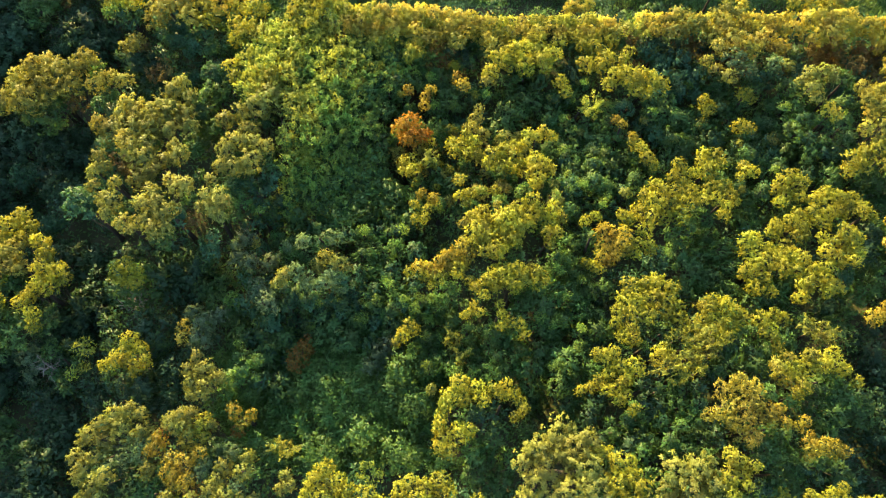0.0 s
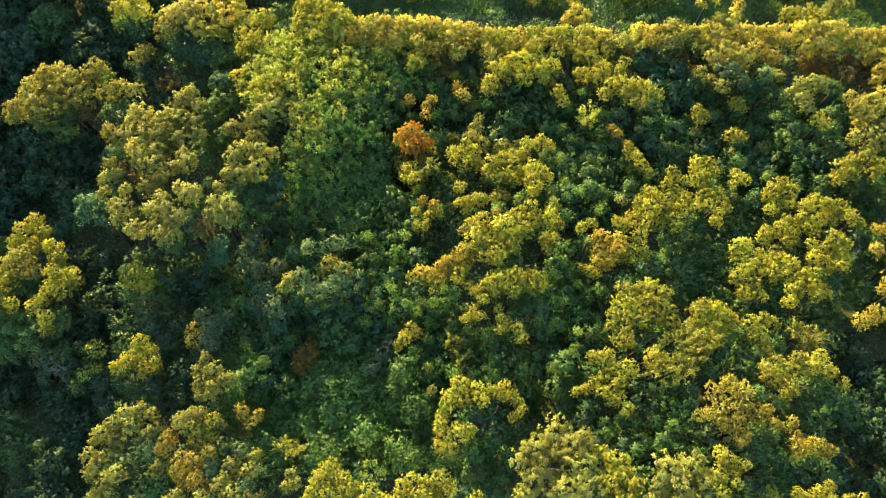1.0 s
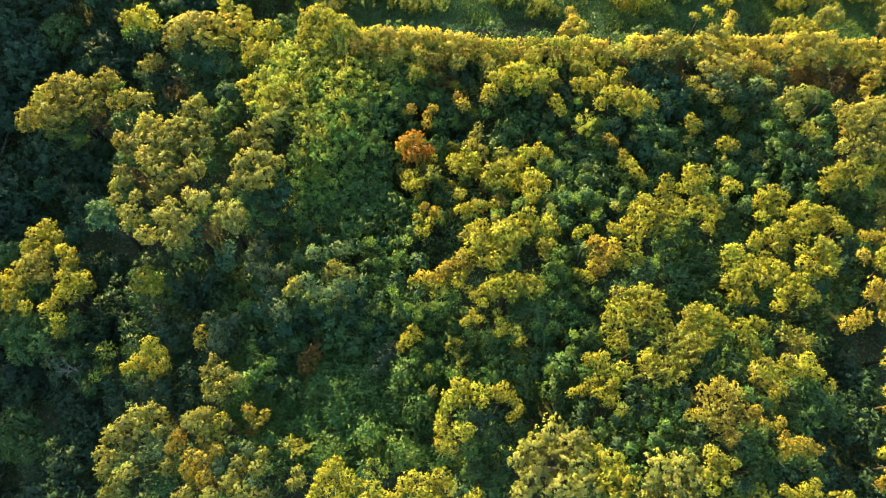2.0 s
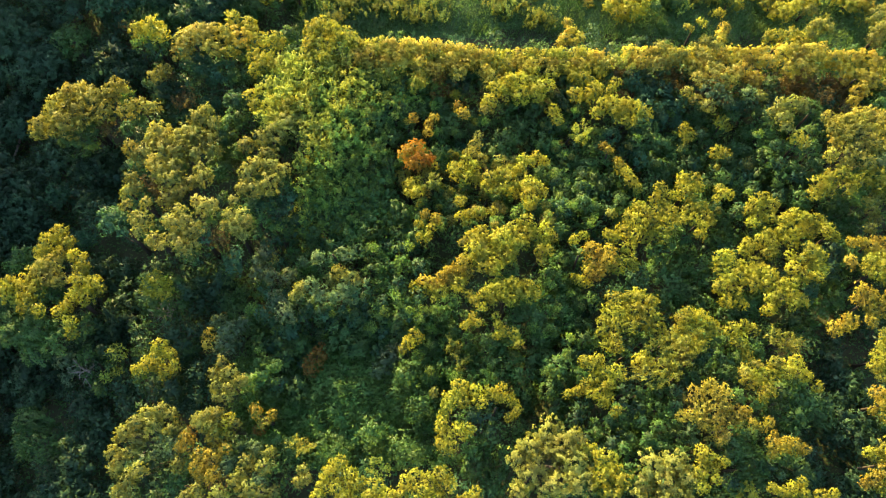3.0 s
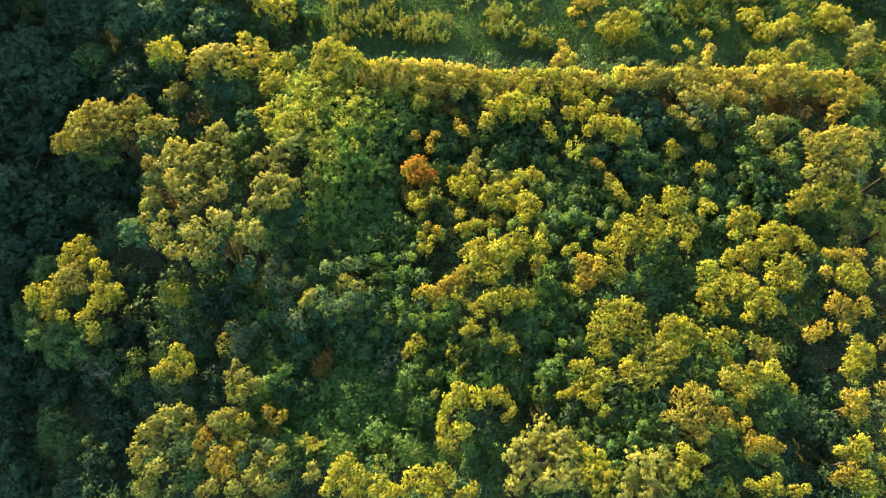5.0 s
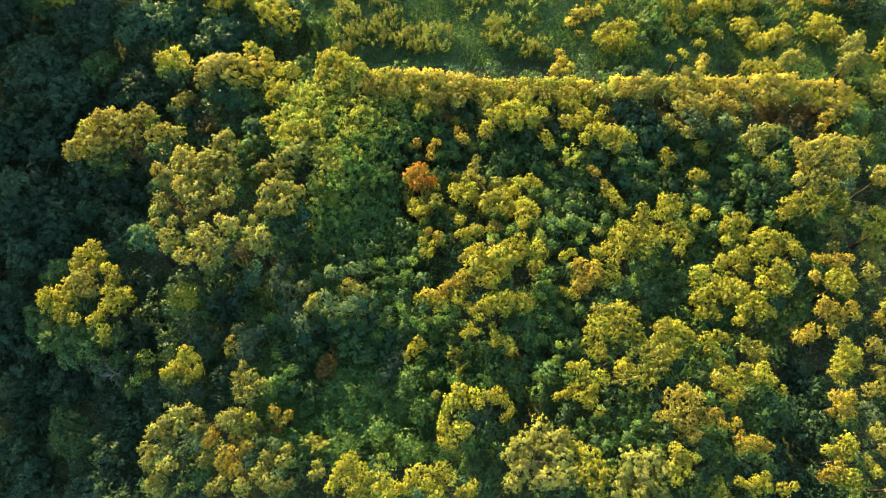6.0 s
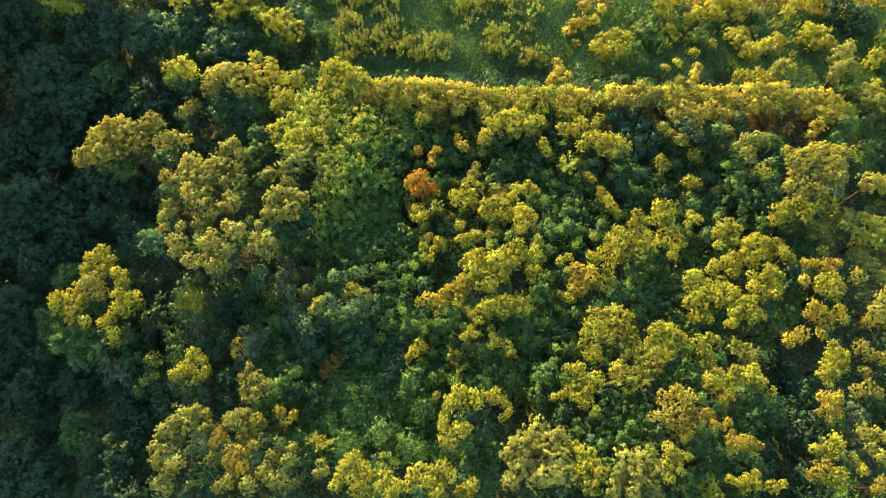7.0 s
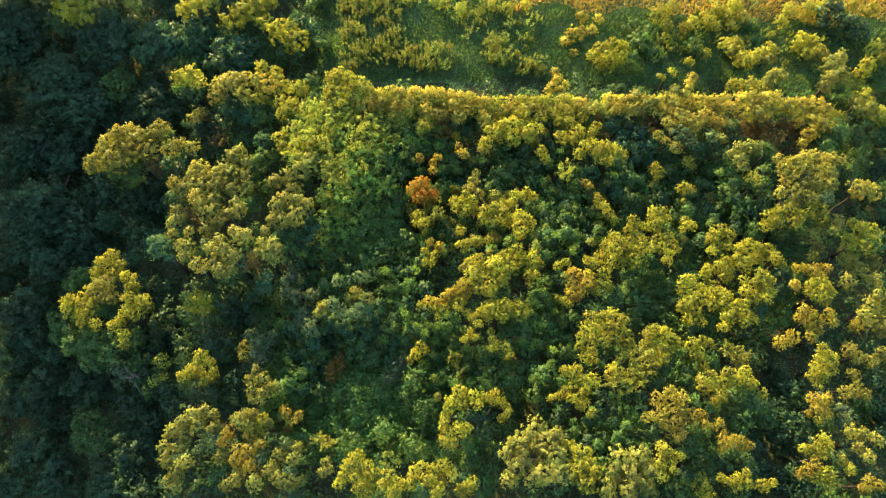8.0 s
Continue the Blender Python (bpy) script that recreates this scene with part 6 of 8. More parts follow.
tree("golden", 1.3, 21.0, (-0.8, 0.4, 2.8, 0.39), (-0.2, 0.2, 2.9, 0.48), (0.6, 0.4, 2.9, 0.48), (0.2, -0.4, 3.0, 0.43), (-0.6, -0.3, 3.0, 0.38), (0.7, -0.3, 2.9, 0.38), (0.2, 0.8, 2.9, 0.39), (-0.0, -0.8, 2.0, 0.50, "green"))
tree("golden", 3.8, 19.9, (-0.6, 0.4, 3.4, 0.48), (0.0, 0.7, 3.3, 0.48), (0.6, 0.4, 3.4, 0.48), (-0.2, -0.2, 3.2, 0.47), (0.4, -0.2, 3.3, 0.43), (-1.0, -0.2, 3.4, 0.38), (0.9, -0.1, 3.4, 0.33), (0.0, -0.6, 2.4, 0.50, "green"))
tree("golden", 5.8, 19.0, (-0.3, 0.8, 3.7, 0.47), (0.3, 0.5, 3.8, 0.43), (-0.3, 0.0, 3.8, 0.47), (0.0, -0.5, 4.0, 0.37), (-0.4, -0.9, 4.1, 0.32), (0.7, 0.1, 3.8, 0.33))
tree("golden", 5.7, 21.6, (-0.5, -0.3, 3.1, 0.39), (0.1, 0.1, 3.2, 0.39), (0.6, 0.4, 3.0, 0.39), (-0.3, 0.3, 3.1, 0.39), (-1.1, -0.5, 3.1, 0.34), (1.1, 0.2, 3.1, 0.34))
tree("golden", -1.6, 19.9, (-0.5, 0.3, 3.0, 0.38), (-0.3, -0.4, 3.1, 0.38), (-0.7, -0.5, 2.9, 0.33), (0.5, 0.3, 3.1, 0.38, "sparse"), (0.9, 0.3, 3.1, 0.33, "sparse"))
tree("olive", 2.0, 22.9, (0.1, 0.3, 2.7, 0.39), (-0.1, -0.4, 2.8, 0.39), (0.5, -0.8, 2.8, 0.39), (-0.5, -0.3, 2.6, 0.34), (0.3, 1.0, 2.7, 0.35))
tree("golden", -1.2, 16.7, (-0.5, 0.3, 3.4, 0.32), (0.3, 0.1, 3.3, 0.37), (0.1, -0.6, 3.5, 0.32), (-0.4, -0.5, 3.3, 0.32), (0.5, 0.7, 3.3, 0.33, "amber"))
tree("golden", 0.8, 17.7, (0.2, -0.3, 3.9, 0.32), (0.8, -0.2, 4.1, 0.37), (0.2, 0.9, 3.5, 0.33), (2.3, 0.0, 4.0, 0.32), (-2.1, 0.1, 3.3, 0.33, "amber"), (-1.3, -0.3, 3.5, 0.32, "amber"))
tree("amber", -0.5, 25.1, (-0.6, -0.4, 2.9, 0.35), (-0.3, -0.0, 3.1, 0.35), (-0.7, -1.1, 3.0, 0.34), (1.4, 1.0, 2.9, 0.35), (1.8, 0.4, 3.0, 0.35), (-1.7, -0.1, 3.2, 0.30))
tree("golden", -1.9, 27.9, (-0.1, 0.1, 3.2, 0.51), (0.3, 0.6, 3.1, 0.41), (-0.3, -0.5, 3.2, 0.40), (0.3, -0.1, 3.1, 0.41))
tree("golden", 8.5, 14.0, (-0.0, -1.1, 4.4, 0.36), (0.4, -1.3, 4.3, 0.31), (-0.3, -0.9, 4.3, 0.31), (-0.3, 1.5, 4.7, 0.32), (0.3, 1.8, 4.6, 0.32))
tree("amber", 9.8, 14.1, (-0.5, 0.9, 4.4, 0.46), (0.1, 0.6, 4.3, 0.50), (0.4, 0.1, 4.5, 0.46), (-0.5, -0.0, 4.4, 0.50), (0.0, -0.5, 4.4, 0.45), (0.8, -0.2, 4.3, 0.36), (-0.8, -0.7, 4.5, 0.36), (-0.3, -0.9, 4.5, 0.36), (0.7, 0.8, 4.3, 0.37))
tree("ochre", -5.5, 29.8, (-0.8, 0.7, 3.6, 0.62, "golden"), (-0.7, 0.1, 3.6, 0.62), (-0.5, -0.4, 3.6, 0.57, "amber"), (-0.5, -0.5, 2.6, 0.45, "green"), (0.0, 0.6, 3.7, 0.57, "golden"), (0.1, -0.0, 3.8, 0.57), (-0.1, -0.5, 3.5, 0.51), (0.1, -0.5, 2.6, 0.50, "green"), (0.8, 0.8, 3.7, 0.57, "golden"), (0.8, 0.1, 3.7, 0.52, "golden"), (0.8, -0.4, 3.5, 0.62, "amber"), (0.4, -0.5, 2.6, 0.45, "green"))
tree("ochre", -3.6, 29.8, (-0.6, 0.8, 3.7, 0.52), (-0.6, 0.1, 3.6, 0.52), (-0.6, -0.5, 3.6, 0.51, "amber"), (-0.6, -1.0, 3.4, 0.61, "olive"), (0.1, 0.7, 3.5, 0.62), (0.1, 0.0, 3.6, 0.52), (-0.0, -0.5, 3.5, 0.51, "amber"), (-0.0, -0.4, 2.5, 0.50, "green"), (0.7, 1.0, 3.3, 0.62), (0.5, 0.2, 3.5, 0.52), (0.6, -0.3, 3.4, 0.62), (0.5, -0.4, 2.4, 0.45, "green"))
tree("ochre", -1.9, 29.9, (-0.6, 0.9, 3.2, 0.63), (-0.4, 0.3, 3.2, 0.62), (-0.5, -0.4, 3.2, 0.51, "amber"), (-0.5, -0.4, 2.2, 0.54, "green"), (0.1, 0.8, 3.2, 0.57), (0.0, 0.3, 3.1, 0.62), (0.1, -0.5, 3.4, 0.52), (0.1, -0.9, 3.1, 0.51, "olive"), (0.6, 0.9, 3.2, 0.63), (0.6, 0.2, 3.1, 0.57, "golden"), (0.8, -1.0, 3.2, 0.51, "olive"))
tree("ochre", 0.1, 29.8, (-0.6, 1.1, 2.9, 0.63), (-0.5, 0.3, 3.1, 0.52, "golden"), (-0.7, -0.3, 2.9, 0.62, "amber"), (-0.6, -0.9, 3.1, 0.52, "olive"), (0.1, 1.0, 2.9, 0.52), (0.1, 0.2, 3.0, 0.57), (0.0, -0.3, 2.8, 0.52, "amber"), (0.0, -0.3, 1.8, 0.50, "green"), (0.8, 0.8, 2.7, 0.63), (0.6, 0.1, 2.9, 0.62), (0.5, -0.4, 2.7, 0.62), (0.8, -1.0, 2.9, 0.52, "olive"))
tree("ochre", 2.0, 29.8, (-0.6, 0.8, 2.7, 0.63), (-0.6, 0.3, 2.5, 0.52, "golden"), (-0.5, -0.3, 2.6, 0.62, "amber"), (-0.6, -0.4, 1.6, 0.46, "green"), (0.1, 0.8, 2.6, 0.53), (-0.1, 0.2, 2.7, 0.52), (-0.1, -0.5, 1.5, 0.55, "green"), (0.6, 0.6, 2.6, 0.53), (0.6, 0.1, 2.5, 0.52), (0.8, -0.6, 2.6, 0.52, "amber"), (0.8, -0.6, 1.5, 0.50, "green"))
tree("ochre", 3.3, 29.6, (-0.2, 0.9, 2.6, 0.63), (0.1, 0.3, 2.4, 0.63, "golden"), (0.0, -1.1, 2.6, 0.62, "olive"))
tree("ochre", 4.6, 29.9, (-0.7, 0.6, 2.5, 0.48, "golden"), (-0.8, -0.1, 2.4, 0.47), (-0.6, -0.7, 2.5, 0.52, "golden"), (0.0, 0.6, 2.5, 0.48, "golden"), (-0.0, -0.1, 2.5, 0.47), (-0.2, -0.7, 2.3, 0.52, "golden"), (0.8, 0.7, 2.3, 0.53), (0.7, 0.1, 2.4, 0.53), (0.7, -0.0, 1.4, 0.46, "green"))
tree("ochre", 6.6, 30.0, (-0.6, 0.7, 2.3, 0.48, "golden"), (-0.9, -0.1, 2.4, 0.53), (-0.8, -0.8, 2.5, 0.52, "golden"), (-0.2, 0.6, 2.4, 0.53, "golden"), (-0.1, -0.1, 2.5, 0.58), (-0.2, -0.8, 2.4, 0.58, "golden"), (0.8, 0.6, 2.4, 0.58, "golden"), (0.7, 0.0, 2.3, 0.58), (0.9, -0.0, 1.4, 0.51, "green"))
tree("ochre", 8.6, 30.0, (-0.6, 0.6, 2.4, 0.59, "golden"), (-0.7, -0.1, 2.4, 0.48), (-0.8, -0.8, 2.5, 0.47, "golden"), (-0.1, 0.7, 2.4, 0.53, "golden"), (-0.1, 0.1, 2.2, 0.53), (0.2, -0.0, 1.3, 0.51, "green"), (0.8, 0.7, 2.3, 0.54, "golden"), (0.6, -0.1, 2.3, 0.58), (0.5, -0.7, 2.4, 0.48, "golden"))
tree("ochre", 10.7, 30.1, (-0.6, 0.8, 2.1, 0.54, "golden"), (-0.7, -0.2, 2.3, 0.53), (-0.7, -0.8, 2.3, 0.53, "golden"), (-0.0, 0.6, 2.2, 0.48, "golden"), (-0.1, -0.0, 2.1, 0.53), (0.2, -0.0, 1.2, 0.47, "green"), (0.5, 0.5, 2.3, 0.59), (0.7, 0.0, 2.1, 0.54), (0.5, -0.7, 2.2, 0.53, "golden"))
tree("ochre", 14.2, 30.3, (-0.7, 0.5, 2.4, 0.54), (-0.8, -0.2, 2.5, 0.48), (0.2, 0.4, 2.6, 0.49), (-0.1, -0.4, 2.7, 0.54, "amber"), (0.8, 0.4, 2.7, 0.49), (0.8, -0.4, 2.7, 0.49))
tree("ochre", 16.3, 30.3, (-0.7, 0.4, 2.7, 0.54), (-0.5, -0.3, 2.8, 0.49, "amber"), (0.1, 0.3, 2.7, 0.49), (-0.1, -0.3, 2.7, 0.49, "amber"), (0.7, 0.3, 2.7, 0.55), (0.7, -0.3, 2.8, 0.55, "amber"))
tree("ochre", 18.6, 30.4, (-0.8, 0.4, 2.5, 0.50), (-0.9, -0.4, 2.7, 0.49, "amber"), (0.1, 0.3, 2.5, 0.56), (0.1, -0.3, 2.4, 0.50, "amber"), (0.6, 0.4, 2.4, 0.50), (0.6, -0.2, 2.5, 0.50, "amber"))
tree("ochre", 20.9, 30.7, (-0.6, 0.3, 2.1, 0.56), (-0.8, -0.4, 2.3, 0.56, "amber"), (0.2, 0.4, 2.0, 0.57), (-0.1, -0.4, 2.2, 0.51), (0.7, 0.3, 2.1, 0.57), (0.6, -0.3, 2.2, 0.51, "amber"))
tree("ochre", 22.8, 30.8, (-0.3, 0.4, 1.9, 0.57), (-0.5, -0.4, 2.0, 0.51, "amber"), (0.6, 0.5, 1.9, 0.52), (0.2, -0.4, 1.9, 0.57))
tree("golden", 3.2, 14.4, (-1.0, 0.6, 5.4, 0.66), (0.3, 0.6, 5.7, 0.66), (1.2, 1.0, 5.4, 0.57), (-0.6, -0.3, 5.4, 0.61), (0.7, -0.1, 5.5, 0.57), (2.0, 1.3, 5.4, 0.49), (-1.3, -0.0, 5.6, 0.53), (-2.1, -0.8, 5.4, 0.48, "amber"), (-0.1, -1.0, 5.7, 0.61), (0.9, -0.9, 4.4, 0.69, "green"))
tree("golden", -26.5, 13.9, (-0.2, 0.0, 1.1, 0.64, "olive"), (0.6, -0.1, 1.1, 0.58, "olive"), (-0.0, 0.6, 1.2, 0.59, "olive"), (-0.2, -0.6, 0.1, 0.61, "green"))
tree("golden", 3.8, 11.8, (-0.5, 0.2, 5.6, 0.56), (0.6, 0.3, 5.3, 0.52), (-1.1, -0.2, 5.5, 0.47), (-0.0, -0.3, 5.5, 0.47), (1.3, -0.1, 5.3, 0.48))
tree("amber", 0.0, 12.5, (0.3, 0.5, 4.9, 0.53), (-0.8, -0.0, 4.9, 0.48, "golden"), (0.9, 0.1, 4.9, 0.48, "golden"), (-0.3, -0.4, 4.9, 0.48, "golden"))
# fillers for the hollows; their small paler boughs colour in sunlit tips
tree("herb", -0.6, 28.2, (0.2, -0.0, 1.5, 0.56), (-0.2, -0.0, 2.1, 0.33, "leafy"))
tree("green", 0.8, 27.7, (0.2, 0.3, 1.5, 0.51), (-0.1, -0.0, 1.8, 0.33, "golden"), (-0.0, -0.1, 1.9, 0.33, "golden"))
tree("green", 1.8, 28.3, (0.0, 0.0, 1.2, 0.61))
tree("herb", -1.4, 26.7, (-0.0, 0.0, 1.6, 0.60))
tree("green", -0.7, 26.6, (0.1, 0.1, 1.5, 0.60), (-0.2, 0.2, 2.0, 0.23, "golden"), (-0.1, -0.1, 2.1, 0.32, "leafy"))
tree("herb", -3.5, 25.3, (0.1, -0.0, 2.1, 0.63), (-0.1, 0.0, 2.8, 0.27, "leafy"))
tree("green", -2.6, 25.0, (0.0, -0.1, 2.2, 0.49), (-0.1, 0.0, 2.7, 0.22, "golden"))
tree("green", 0.4, 25.9, (0.0, 0.0, 1.4, 0.64))
tree("green", 2.1, 25.7, (0.2, 0.2, 1.2, 0.55), (-0.0, -0.3, 1.9, 0.27, "golden"), (-0.2, -0.0, 1.8, 0.23, "leafy"))
tree("green", 2.7, 25.4, (-0.0, 0.0, 1.5, 0.50), (0.1, -0.1, 2.0, 0.27, "leafy"))
tree("green", -2.2, 24.3, (-0.0, 0.0, 2.0, 0.49), (-0.0, -0.1, 2.4, 0.22, "leafy"))
tree("green", -0.4, 24.4, (0.1, 0.0, 1.6, 0.63), (-0.1, -0.0, 2.2, 0.32, "leafy"))
tree("green", 0.8, 24.8, (0.0, 0.0, 1.3, 0.50), (-0.1, -0.1, 1.8, 0.32, "leafy"))
tree("herb", -2.2, 22.9, (-0.0, 0.1, 2.0, 0.62), (-0.1, -0.1, 2.4, 0.31, "golden"))
tree("green", -1.4, 22.8, (-0.2, -0.0, 1.9, 0.53), (0.0, 0.0, 2.4, 0.27, "leafy"), (0.0, 0.2, 2.3, 0.22, "leafy"))
tree("herb", -0.6, 22.6, (-0.0, 0.1, 1.8, 0.62), (-0.0, -0.2, 2.4, 0.27, "leafy"))
tree("green", 0.7, 22.8, (0.1, -0.0, 1.5, 0.49), (-0.3, -0.0, 2.1, 0.31, "golden"), (0.1, -0.1, 2.1, 0.22, "golden"))
tree("teal", 8.4, 27.3, (-0.0, 0.0, 1.3, 0.56))
tree("green", 15.5, 27.1, (0.1, 0.1, 1.2, 0.53), (0.1, -0.2, 1.8, 0.24, "bluish"), (-0.3, -0.0, 1.7, 0.34, "pale"))
tree("green", 16.7, 27.7, (0.0, 0.0, 1.0, 0.53))
tree("green", 9.1, 26.4, (0.2, 0.1, 1.2, 0.56), (-0.2, 0.0, 1.8, 0.23, "pale"), (0.1, -0.1, 1.9, 0.23, "leafy"))
tree("teal", 15.5, 26.2, (0.0, 0.2, 1.2, 0.52), (-0.1, 0.1, 1.9, 0.33, "bluish"), (-0.0, -0.3, 1.9, 0.24, "bluish"))
tree("green", 16.3, 26.6, (0.2, 0.1, 1.2, 0.58), (-0.1, -0.2, 1.6, 0.29, "leafy"), (-0.2, 0.2, 1.5, 0.29, "bluish"))
tree("green", 18.3, 26.6, (-0.0, -0.0, 1.4, 0.53))
tree("green", 20.7, 26.4, (-0.0, -0.0, 1.0, 0.64))
tree("teal", 22.1, 26.9, (0.0, -0.0, 1.0, 0.60))
tree("green", 22.8, 26.1, (0.2, -0.1, 1.5, 0.69), (-0.2, 0.1, 2.0, 0.30, "bluish"))
tree("green", 25.8, 25.9, (0.0, -0.0, 2.7, 0.69))
tree("teal", 7.2, 25.2, (0.1, -0.0, 1.4, 0.51), (0.2, -0.2, 1.8, 0.23, "pale"), (-0.2, 0.1, 1.7, 0.23, "pale"))
tree("green", 8.3, 25.2, (0.1, 0.2, 1.1, 0.65), (0.1, -0.1, 1.7, 0.28, "leafy"), (-0.2, -0.1, 1.8, 0.28, "bluish"))
tree("green", 9.5, 24.7, (0.0, -0.0, 1.3, 0.55))
tree("green", 10.7, 24.6, (0.1, 0.0, 1.6, 0.55), (0.1, -0.1, 2.1, 0.23, "leafy"), (-0.2, 0.1, 2.0, 0.32, "pale"))
tree("teal", 11.6, 24.5, (0.1, 0.0, 1.8, 0.55), (-0.2, -0.0, 2.2, 0.23, "bluish"), (0.1, 0.1, 2.3, 0.28, "bluish"))
tree("green", 14.7, 25.2, (0.0, -0.0, 1.5, 0.51))
tree("green", 18.5, 24.9, (0.1, 0.1, 0.8, 0.68), (0.1, 0.2, 1.3, 0.29, "pale"), (-0.3, -0.1, 1.5, 0.29, "bluish"))
tree("green", 22.1, 25.0, (0.0, 0.0, 0.9, 0.69))
tree("green", 22.4, 24.6, (0.3, 0.1, 1.3, 0.54), (-0.3, -0.2, 2.0, 0.29, "leafy"))
tree("green", 25.6, 24.2, (0.0, 0.0, 2.6, 0.58))
tree("green", 6.9, 23.6, (0.1, -0.0, 1.3, 0.59), (-0.2, 0.1, 1.7, 0.27, "leafy"))
tree("green", 7.8, 23.4, (0.1, -0.0, 1.4, 0.50), (-0.0, -0.1, 1.8, 0.32, "pale"), (-0.0, 0.2, 1.8, 0.27, "leafy"))
tree("green", 9.3, 23.6, (-0.0, -0.0, 1.2, 0.64))
tree("green", 10.3, 23.6, (-0.0, -0.0, 1.1, 0.50))
tree("teal", 13.0, 23.5, (0.0, 0.0, 1.3, 0.60), (-0.1, -0.1, 2.1, 0.28, "pale"))
tree("green", 13.5, 24.0, (0.1, 0.0, 1.5, 0.55), (0.0, -0.0, 2.2, 0.23, "leafy"))
tree("green", 15.0, 24.1, (0.0, 0.0, 1.2, 0.65))
tree("green", 16.0, 23.8, (-0.0, -0.0, 0.9, 0.52))
tree("green", 16.9, 23.7, (0.2, 0.2, 0.8, 0.57), (-0.1, -0.1, 1.4, 0.33, "pale"))
tree("green", 18.9, 24.2, (-0.0, -0.0, 0.6, 0.67))
tree("green", 21.4, 23.7, (0.2, 0.0, 0.7, 0.68), (-0.2, -0.0, 1.3, 0.29, "bluish"))
tree("green", 22.2, 23.1, (0.2, 0.2, 1.7, 0.62), (-0.1, -0.1, 2.2, 0.24, "bluish"))
tree("teal", 23.1, 23.3, (-0.0, 0.0, 2.5, 0.53))
tree("green", 25.3, 22.8, (-0.0, 0.0, 2.7, 0.68))
tree("green", 8.2, 22.5, (0.0, 0.0, 1.5, 0.54))
tree("green", 9.0, 22.7, (0.1, -0.0, 1.3, 0.54), (-0.2, -0.0, 1.9, 0.23, "pale"))
tree("green", 10.1, 22.4, (-0.0, -0.0, 1.2, 0.63))
tree("green", 11.5, 22.6, (0.0, 0.0, 1.3, 0.59))
tree("teal", 13.7, 22.7, (0.0, -0.0, 1.3, 0.55))
tree("green", 14.8, 22.2, (0.2, 0.1, 1.4, 0.51), (-0.2, 0.0, 2.1, 0.23, "bluish"), (-0.1, -0.1, 2.1, 0.28, "pale"))
tree("green", 15.6, 22.1, (0.0, -0.0, 1.5, 0.55))
tree("teal", 17.4, 22.4, (0.0, -0.0, 1.1, 0.56))
tree("green", 18.6, 23.1, (-0.0, 0.0, 0.6, 0.57))
tree("green", 19.3, 22.4, (0.1, 0.1, 0.7, 0.57), (-0.1, -0.2, 1.3, 0.24, "pale"))
tree("green", 20.2, 22.8, (0.1, 0.0, 0.8, 0.53), (-0.1, 0.1, 1.2, 0.29, "bluish"))
tree("teal", 21.3, 22.4, (0.1, 0.0, 1.1, 0.53), (-0.0, -0.3, 1.6, 0.29, "pale"), (0.0, 0.2, 1.4, 0.34, "pale"))
tree("green", 22.5, 22.4, (0.0, 0.0, 2.2, 0.62))
tree("teal", 23.1, 21.9, (-0.0, 0.0, 2.5, 0.52))
tree("green", 23.9, 21.6, (0.0, 0.0, 2.5, 0.52))
tree("green", 25.4, 21.8, (0.0, 0.1, 2.6, 0.53), (-0.1, -0.1, 3.1, 0.34, "bluish"))
tree("teal", 7.7, 20.7, (-0.0, -0.1, 2.0, 0.57), (-0.0, -0.0, 2.4, 0.26, "bluish"))
tree("teal", 9.6, 21.6, (-0.0, 0.1, 1.2, 0.58), (-0.1, 0.2, 1.8, 0.23, "bluish"), (0.0, -0.3, 2.0, 0.27, "bluish"))
tree("green", 10.4, 21.0, (0.0, -0.0, 1.5, 0.54))
tree("green", 11.7, 21.0, (0.0, -0.0, 1.4, 0.63))
tree("green", 15.0, 21.1, (-0.0, 0.0, 1.4, 0.50))
tree("green", 18.3, 21.0, (-0.0, 0.0, 1.3, 0.65))
tree("teal", 19.2, 21.4, (-0.0, -0.0, 1.0, 0.66))
tree("teal", 19.9, 21.3, (0.2, 0.0, 1.2, 0.57), (-0.2, 0.0, 1.7, 0.28, "bluish"))
tree("teal", 21.2, 21.5, (0.0, -0.0, 1.2, 0.52))
tree("green", 22.1, 21.6, (-0.0, -0.0, 1.5, 0.57))
tree("green", 23.1, 20.9, (0.0, 0.0, 2.2, 0.57))
tree("teal", 24.1, 21.1, (-0.0, 0.0, 2.3, 0.62))
tree("green", 8.2, 19.9, (0.0, -0.0, 2.2, 0.52))
tree("teal", 9.4, 20.2, (-0.0, -0.0, 1.9, 0.53))
tree("green", 10.1, 19.9, (0.0, -0.0, 1.7, 0.57))
tree("teal", 11.0, 19.9, (-0.0, 0.0, 1.6, 0.49))
tree("green", 11.9, 19.5, (0.1, 0.1, 1.6, 0.53), (-0.0, -0.1, 2.3, 0.31, "bluish"))
tree("teal", 21.1, 20.1, (0.2, 0.2, 1.5, 0.61), (-0.0, 0.1, 2.0, 0.28, "bluish"), (-0.4, -0.2, 2.2, 0.23, "leafy"))
tree("teal", 22.9, 19.7, (0.0, 0.0, 1.9, 0.57))
tree("green", 24.2, 19.6, (-0.0, 0.0, 2.2, 0.52))
tree("teal", 6.8, 18.2, (0.1, -0.1, 3.1, 0.50), (-0.1, 0.1, 3.5, 0.22, "leafy"), (-0.2, -0.1, 3.5, 0.29, "bluish"))
tree("teal", 7.6, 18.1, (0.1, 0.1, 3.2, 0.59), (-0.0, -0.1, 3.7, 0.22, "leafy"))
